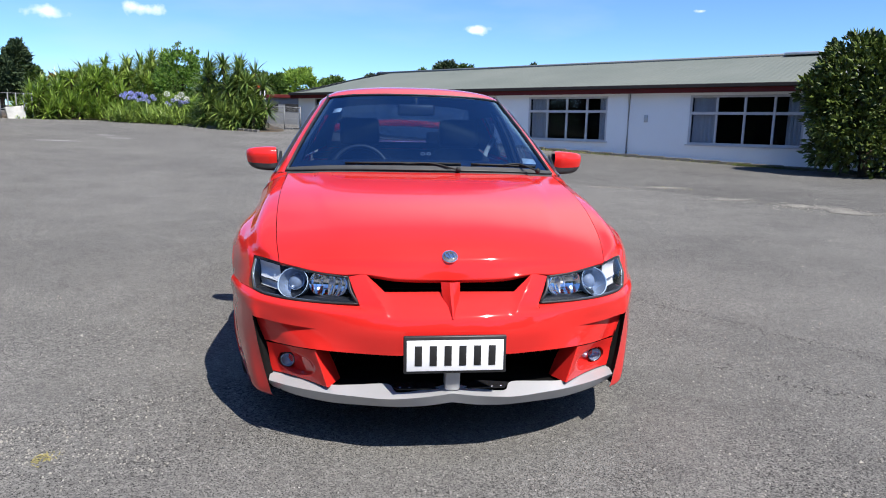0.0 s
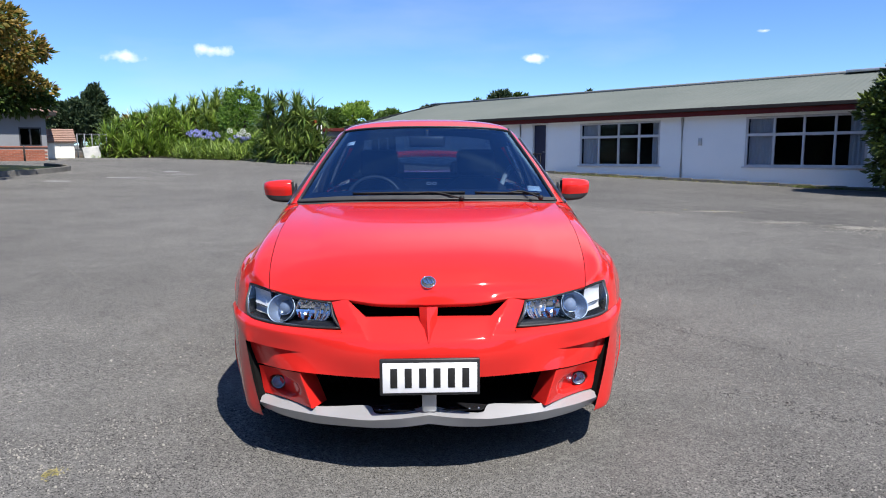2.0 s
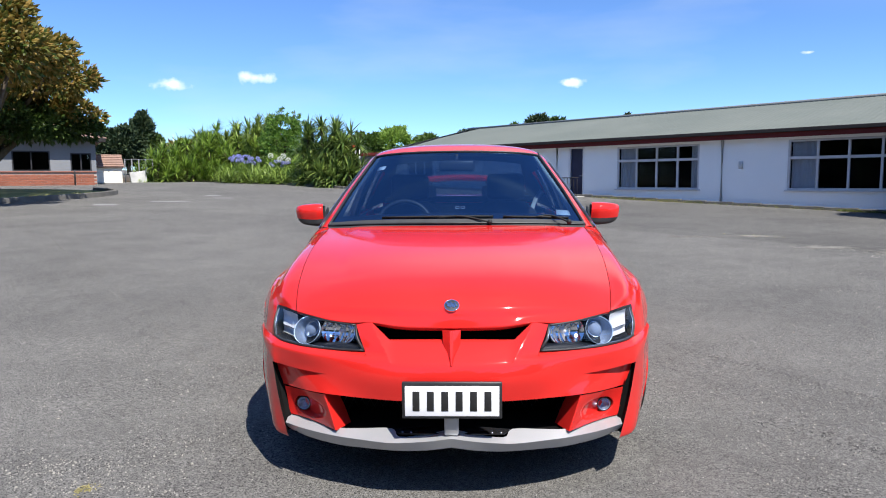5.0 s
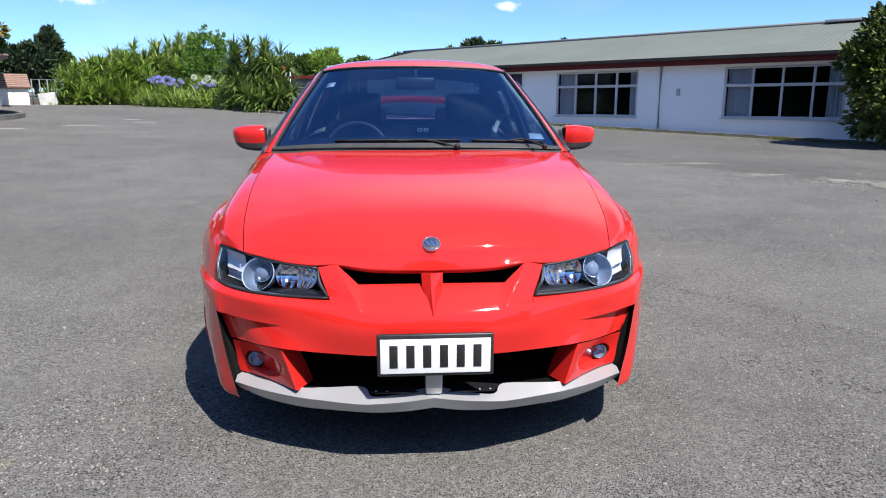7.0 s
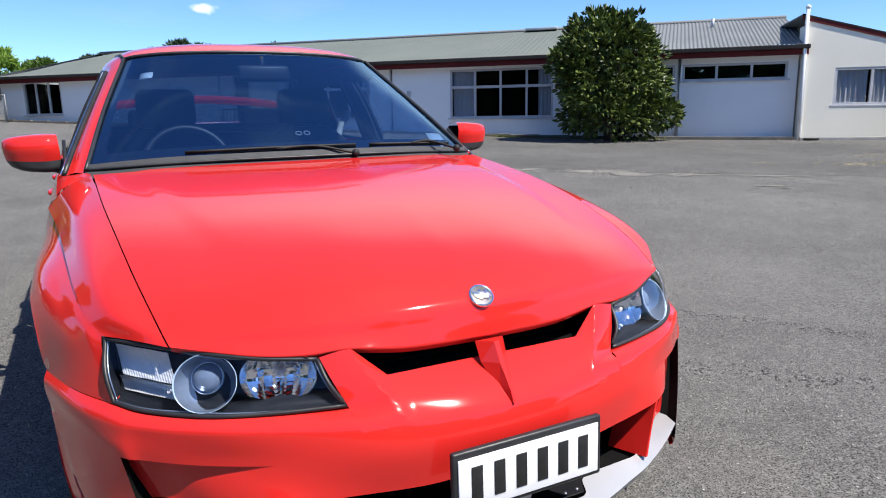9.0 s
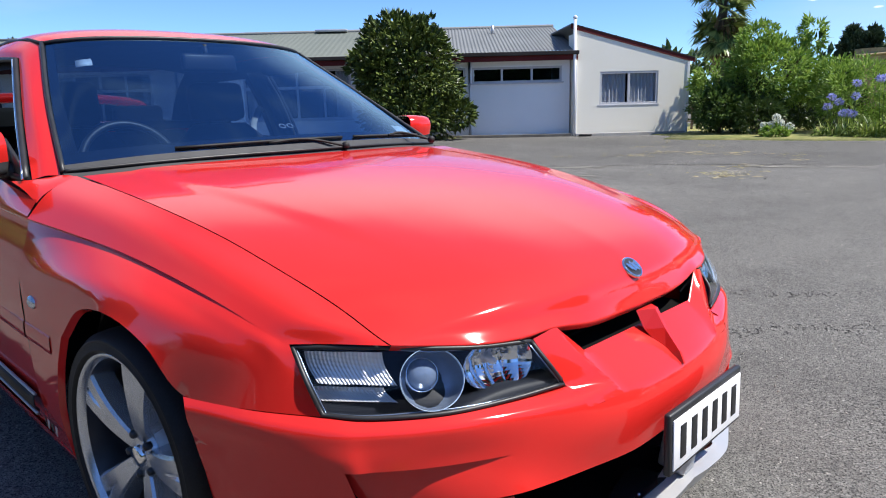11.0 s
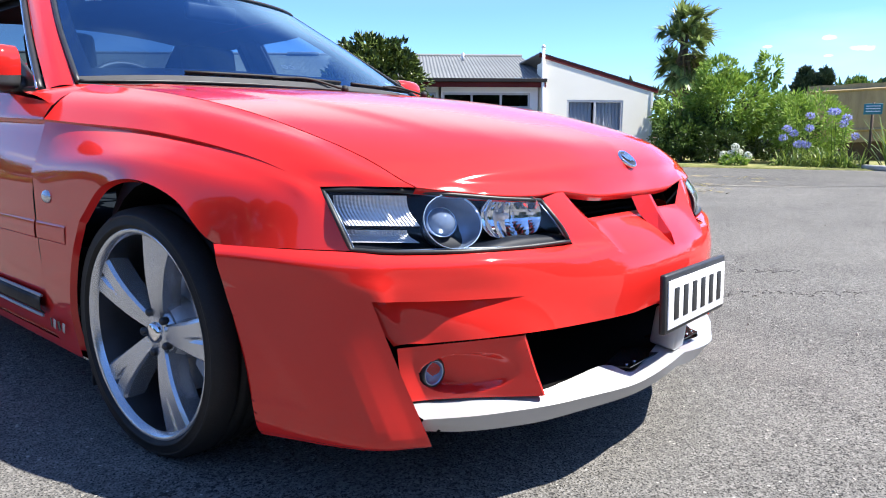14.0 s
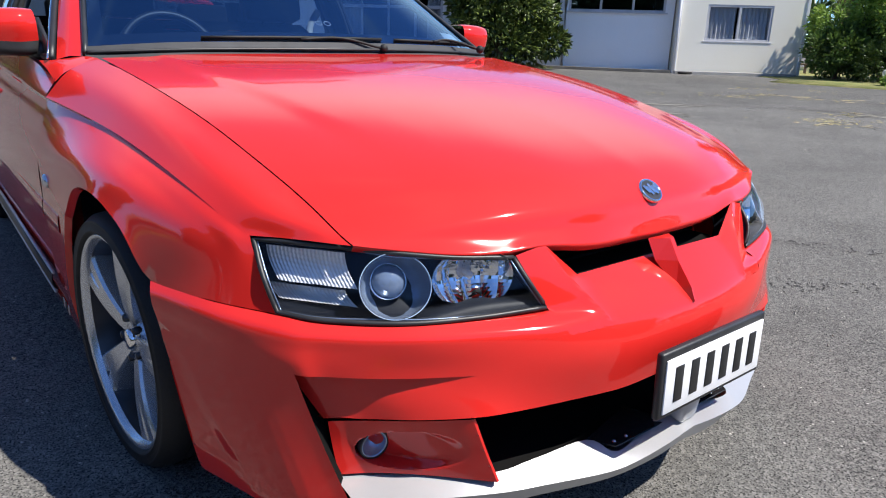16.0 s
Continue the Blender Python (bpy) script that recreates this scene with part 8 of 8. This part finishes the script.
box(bm, (HL - 8.7, 0.03, 0.72), ((HL - 8.7) / 2, 0.012, hz + 0.30))
part("brick_face", on_wall(bm, LM), BRICK, house, smooth=False)
bm = bmesh.new()
box(bm, (HL + 0.02, 0.08, 0.05), (HL / 2, 0.03, hz + 0.70), (0, 0, 0), 0.006)
part("sill_course", on_wall(bm, LM), BRICK, house, smooth=False)
BLACKFRAME = surface("dark_frame", (0.02, 0.02, 0.022), (0.035, 0.035, 0.04), 3, 0.5)
for s0, s1, z1 in ((HL - 3.72, HL - 2.08, hz + 1.74), (HL - 1.18, HL - 0.22, hz + 1.66)):
    bm = bmesh.new()
    for z in (hz + 0.77, z1 - 0.03):
        box(bm, (s1 - s0, 0.08, 0.06), ((s0 + s1) / 2, -0.04, z))
    for s in (s0 + 0.03, (s0 + s1) / 2, s1 - 0.03):
        box(bm, (0.06, 0.078, z1 - hz - 0.76), (s, -0.041, (z1 + hz + 0.76) / 2))
    fr = part("window_frame", on_wall(bm, LM), BLACKFRAME, house, "dark window frame", smooth=False)
    bm = bmesh.new()
    box(bm, (s1 - s0 - 0.05, 0.006, z1 - hz - 0.8), ((s0 + s1) / 2, -0.06, (z1 + hz + 0.76) / 2))
    ob = part("pane", on_wall(bm, LM), WINDOW_GLASS, fr, smooth=False)
    ob.visible_shadow = False
# near-black sheet stands in for the unlit inside of the house
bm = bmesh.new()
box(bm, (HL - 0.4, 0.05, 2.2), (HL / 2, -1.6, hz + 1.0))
part("room", on_wall(bm, LM), ROOM_SHADE, house, smooth=False)
bm = bmesh.new()
sheet(bm, [[Vector((-0.5, 0.6, 3.42)), Vector((HL + 0.5, 0.6, 3.42))], [Vector((-0.5, -4.0, 4.7)), Vector((HL - 3.2, -4.0, 4.7))], [Vector((-0.5, -8.0, 3.42)), Vector((HL + 0.5, -8.0, 3.42))]], 1, 0.08)
sheet(bm, [[Vector((HL + 0.5, 0.6, 3.42)), Vector((HL + 0.5, -8.0, 3.42))], [Vector((HL - 3.2, -3.98, 4.7)), Vector((HL - 3.2, -4.02, 4.7))]])
part("roof_tiles", on_wall(bm, LM), TILE_BROWN, house, "brown tiled roof", smooth=False)
bm = bmesh.new()
box(bm, (HL + 0.9, 0.05, 0.18), (HL / 2, 0.6, 3.36), (0, 0, 0), 0.005)
box(bm, (HL + 0.4, 0.6, 0.02), (HL / 2, 0.3, 3.34))
part("fascia", on_wall(bm, LM), GUTTER, house, "dark eaves", smooth=False)
bm = bmesh.new()
tube(bm, [(HL - 1.02, 0.06, hz - 0.1), (HL - 1.02, 0.06, hz + 0.72)], 0.045, 8)
part("downpipe", on_wall(bm, LM), GUTTER, house)

garage = thing("garage", "small white garage with a brown tiled roof", "garage", (-20.0, 35.6, ground_z(-20.0, 35.6)), 30)
bm = bmesh.new()
box(bm, (1.35, 2.4, 1.05), (0, 0.9, 0.42), (0, 0, 0), 0.01)
part("wall", bm, CREAM_PAINT, garage, "white wall", smooth=False)
for x in (-0.33, 0.33):
    bm = bmesh.new()
    box(bm, (0.62, 0.03, 0.82), (x, -0.32, 0.42), (0, 0, 0), 0.006)
    part("garage_door", bm, CREAM_PAINT, garage, "white door leaf", smooth=False)
bm = bmesh.new()
sheet(bm, [[Vector((-0.78, -0.5, 0.9)), Vector((0.78, -0.5, 0.9))], [Vector((-0.74, 0.9, 1.62)), Vector((0.74, 0.9, 1.62))], [Vector((-0.78, 2.3, 0.9)), Vector((0.78, 2.3, 0.9))]], 1, 0.06)
for k in range(7):
    y = -0.48 + 0.2 * k
    tube(bm, [(-0.76, y, 0.925 + 0.514 * (y + 0.5)), (0.76, y, 0.925 + 0.514 * (y + 0.5))], 0.02, 4)
part("roof_tiles", bm, TILE_BROWN, garage, "brown tiled roof", smooth=False)

OLD_STEEL = surface("weathered_steel", (0.16, 0.17, 0.18), (0.24, 0.25, 0.26), 6, 0.7, 0.4, fine=80)
wire = thing("wire_fence", "chain-link fence on steel posts beside the garage", "fence")
for k in range(5):
    p = Vector((-19.4, 36.3)).lerp(Vector((-18.3, 37.4)), k / 4)
    bm = bmesh.new()
    tube(bm, [(p.x, p.y, ground_z(*p) - 0.1), (p.x, p.y, ground_z(*p) + 1.35)], 0.035, 6)
    part("post", bm, OLD_STEEL, wire)
for z in (0.5, 1.32):
    bm = bmesh.new()
    tube(bm, [(-19.4, 36.3, ground_z(-19.4, 36.3) + z), (-18.3, 37.4, ground_z(-18.3, 37.4) + z)], 0.016, 5)
    part("rail", bm, OLD_STEEL, wire)
low_wall = bmesh.new()
box(low_wall, (0.85, 0.5, 0.70), (-18.95, 36.9, ground_z(-18.95, 36.9) + 0.28), (0, -8, 30), 0.03)
part("garden_wall", low_wall, surface("old_white_wall", (0.42, 0.42, 0.40), (0.62, 0.61, 0.57), 3, 0.85, fine=40), None, "low weathered white garden wall with a sloping top", smooth=False, category="wall")

spread("island", [(-14.2, 25.0), (-13.6, 23.4), (-13.7, 21.4), (-14.3, 19.0), (-14.9, 16.9), (-17.0, 13.0), (-24, 13), (-27, 22), (-20, 26.5), (-16.0, 26.3)], LAWN, 0.0, "raised grass island under the tree", "lawn", 0.14)
# island kerb: its dark colour carries part of the tree shade
bm = bmesh.new()
pts = cr([(-15.7, 26.2, 0), (-14.2, 25.0, 0), (-13.6, 23.4, 0), (-13.7, 21.4, 0), (-14.3, 19.0, 0), (-14.9, 16.9, 0), (-17.0, 13.0, 0)], 6)
for p, q in zip(pts, pts[1:]):
    d = q - p
    box(bm, (d.length + 0.02, 0.16, 0.26), (*((p + q) / 2).xy, ground_z(*((p + q) / 2).xy) + 0.05), (0, 0, math.degrees(math.atan2(d.y, d.x))), 0.02)
part("kerb", bm, KERB_DARK, None, "weathered concrete kerb round the island, tree shade put into its colour", smooth=False, category="kerb", kind="structure")
copper = plant("copper_tree", "large spreading tree with green and copper leaves", "tree", (-18.0, 22.3),
               [((0.2, 0.3, 4.1), (3.3, 3.0, 1.3), 190, 30, 0.20, 0.12), ((-0.8, 0, 4.9), (2.4, 2.2, 1.0), 110, 30, 0.20, 0.12), ((2.3, 0.9, 3.6), (1.4, 1.3, 0.6), 50, 28, 0.20, 0.12), ((3.2, 1.2, 3.1), (1.3, 1.2, 0.5), 40, 28, 0.20, 0.12), ((3.4, -0.8, 4.2), (1.7, 1.8, 0.8), 110, 28, 0.20, 0.12), ((4.3, -3.6, 4.5), (1.7, 1.8, 0.8), 130, 28, 0.20, 0.12)],
               [(1.9, 1.1, 3.4), (-1.8, 0.9, 3.8), (0.4, -1.8, 3.9), (0.8, 1.9, 4.0), (2.4, 0.4, 2.9), (3.4, -0.8, 4.2), (4.3, -3.4, 4.4), (0, 0, 4.8)], 0.26, LEAF_COPPER, 33)
rng = random.Random(34)
bm = bmesh.new()
for c, r, clumps in (((0.0, 0.2, 2.9), (3.4, 3.0, 0.75), 150), ((1.9, 0.9, 2.6), (2.4, 2.1, 0.6), 90), ((3.2, 1.3, 2.5), (1.2, 1.1, 0.45), 36)):
    crown_of(bm, c, r, clumps, 30, 0.20, 0.12, rng)
part("lower_crown", bm, LEAF_DARK, copper, "dark green lower branches", smooth=False)

# added tree left of the view, placed so its shadow covers the island
plant("copper_tree", "spreading green tree added beside the view to shade the grass island", "tree", (-13.9, 16.4), [((0, 0, 4.6), (2.4, 2.6, 1.2), 190, 26, 0.24, 0.14), ((0.3, 0.4, 5.6), (1.6, 1.6, 0.8), 60, 26, 0.24, 0.14)],
      [(1.2, 0.6, 4.4), (-1.2, 0.6, 4.6), (0.2, -1.2, 4.5), (0, 0, 5.4)], 0.20, LEAF_COPPER, 35)

# ---- fence, sign and pale building between hedge and school block ----
mesh_fence = thing("mesh_fence", "tall galvanised mesh fence with steel posts", "fence")
f0, f1 = Vector((-6.6, 36.6)), Vector((-3.9, 35.4))
for k in range(4):
    p = f0.lerp(f1, k / 3)
    bm = bmesh.new()
    tube(bm, [(p.x, p.y, ground_z(*p) - 0.1), (p.x, p.y, ground_z(*p) + 1.25)], 0.03, 6)
    part("post", bm, OLD_STEEL, mesh_fence)
bm = bmesh.new()
for k in range(60):
    p = f0.lerp(f1, k / 59)
    tube(bm, [(p.x, p.y, ground_z(*p)), (p.x, p.y, ground_z(*p) + 1.2)], 0.004, 3)
for z in (0.05, 0.3, 0.6, 0.9, 1.2):
    tube(bm, [(f0.x, f0.y, ground_z(*f0) + z), (f1.x, f1.y, ground_z(*f1) + z)], 0.008 if z < 1.2 else 0.02, 4)
part("mesh", bm, OLD_STEEL, mesh_fence)
banner = thing("sign_post", "white post with an orange and white sign board", "sign", (-5.75, 35.3, ground_z(-5.75, 35.3)), -20)
bm = bmesh.new()
tube(bm, [(0, 0, -0.1), (0, 0, 2.35)], 0.05, 8)
part("post", bm, FRAME_WHITE, banner)
ORANGE = surface("sign_orange", (0.55, 0.10, 0.03), (0.65, 0.14, 0.05), 3, 0.5)
bm = bmesh.new()
box(bm, (0.75, 0.03, 0.22), (-0.45, 0, 2.16), (0, 0, 0), 0.005)
part("sign_board", bm, ORANGE, banner, "orange upper panel", smooth=False)
bm = bmesh.new()
box(bm, (0.72, 0.03, 0.26), (-0.45, 0, 1.90), (0, 0, 0), 0.005)
part("sign_panel", bm, WHITE_PAINT, banner, "white lower panel", smooth=False)
far_house = thing("far_building", "grey building with a dark strip of windows behind the fence", "building", (-4.5, 47.0, 1.3), -18, kind="structure")
bm = bmesh.new()
box(bm, (7.0, 4.0, 1.9), (0, 0, 0.65), (0, 0, 0), 0.02)
part("wall", bm, GREY_CLAD, far_house, "grey wall", smooth=False)
# window boxes coloured near-black for the shade behind glass
for x in (-2.2, 0.2, 2.3):
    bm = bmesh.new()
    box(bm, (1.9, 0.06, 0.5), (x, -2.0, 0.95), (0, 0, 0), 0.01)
    part("window", bm, ROOM_SHADE, far_house, "window strip with the shade indoors painted near-black", smooth=False)
bm = bmesh.new()
box(bm, (7.4, 4.4, 0.22), (0, 0, 1.7), (0, 0, 0), 0.02)
part("roof", bm, FASCIA_RED, far_house, "flat roof with a dark red edge", smooth=False)

# ---- distant trees ----
FAR = [  # x, y, height, radius, leaf
    (-25.6, 51.8, 4.9, 0.75, LEAF_BLUE), (-26.6, 51.3, 3.9, 1.7, LEAF_BLUE), (-25.3, 52.4, 3.3, 1.2, LEAF_DARK), (-28.0, 50.6, 3.4, 1.6, LEAF_BLUE), (-30.0, 51.5, 4.0, 2.0, LEAF_DARK), (-36, 56, 4.4, 2.6, LEAF_DARK), (-20.0, 46.0, 2.5, 1.3, LEAF_COPPER), (-18.4, 46.6, 3.0, 1.2, LEAF_MID),
    (-3.5, 60, 3.6, 2.0, LEAF_MID), (-6.2, 59, 4.2, 2.0, LEAF_LIGHT), (-8.6, 58, 3.6, 1.9, LEAF_MID), (-1.0, 60, 3.2, 1.9, LEAF_LIGHT), (0.4, 72, 4.6, 1.8, LEAF_BLUE), (-10.5, 60, 3.4, 2.2, LEAF_LIGHT),
    (7.6, 70, 6.4, 1.6, LEAF_BLUE), (9.6, 70, 6.0, 1.5, LEAF_DARK), (11.6, 71, 5.4, 1.4, LEAF_MID), (5.2, 72, 5.2, 1.6, LEAF_MID), (20.6, 86, 7.4, 0.9, LEAF_BLUE),
    (45, 11.4, 4.95, 0.55, LEAF_BLUE), (45, 10.8, 4.6, 0.5, LEAF_BLUE), (45, 10.3, 4.8, 0.55, LEAF_BLUE), (46, 8.7, 4.3, 0.9, LEAF_MID), (45, 5.9, 4.5, 0.8, LEAF_DARK), (48, -1.6, 5.5, 0.9, LEAF_DARK), (44, -8, 5.4, 2.6, LEAF_MID)]
for k, (x, y, h, r, leaf) in enumerate(FAR):
    z = 0.62 * h
    plant("distant_tree", "distant dark tree beyond the buildings" if leaf is not LEAF_LIGHT else "distant light green tree beyond the buildings", "tree", (x, y),
          [((0, 0, z), (r, r, h * 0.40), 90, 22, 0.42, 0.2), ((0.2 * r, 0, h * 0.85), (r * 0.45, r * 0.45, h * 0.18), 24, 20, 0.40, 0.18), ((-0.5 * r, 0, z * 0.7), (r * 0.8, r * 0.8, h * 0.25), 40, 20, 0.42, 0.2)],
          [(0.3 * r, 0, z), (-0.3 * r, 0.2, z * 0.9), (0, 0, h * 0.9)], 0.16, leaf, 200 + k)
# tall trees round the near side of the yard, unseen, added only for reflections
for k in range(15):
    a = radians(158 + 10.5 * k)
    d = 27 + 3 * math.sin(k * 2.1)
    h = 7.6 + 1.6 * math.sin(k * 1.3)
    plant("yard_tree", "tall dark tree added out of view for reflections in the car", "tree", (d * math.cos(a) - 1.0, d * math.sin(a) + 1.0),
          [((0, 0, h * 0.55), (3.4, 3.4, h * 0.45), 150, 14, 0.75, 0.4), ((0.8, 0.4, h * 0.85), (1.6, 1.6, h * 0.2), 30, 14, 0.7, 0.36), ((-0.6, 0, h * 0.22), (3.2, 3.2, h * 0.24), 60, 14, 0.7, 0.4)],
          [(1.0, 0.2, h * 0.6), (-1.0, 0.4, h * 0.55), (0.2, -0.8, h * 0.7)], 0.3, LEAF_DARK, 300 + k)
# far treeline added beyond them, mostly out of view
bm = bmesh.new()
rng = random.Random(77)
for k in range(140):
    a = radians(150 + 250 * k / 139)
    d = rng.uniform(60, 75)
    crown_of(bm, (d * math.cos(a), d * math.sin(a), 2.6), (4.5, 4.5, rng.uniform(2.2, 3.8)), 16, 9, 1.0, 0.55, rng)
part("far_trees", bm, LEAF_DARK, None, "line of far trees added round the yard, mostly out of view", smooth=False, category="trees", kind="stuff")
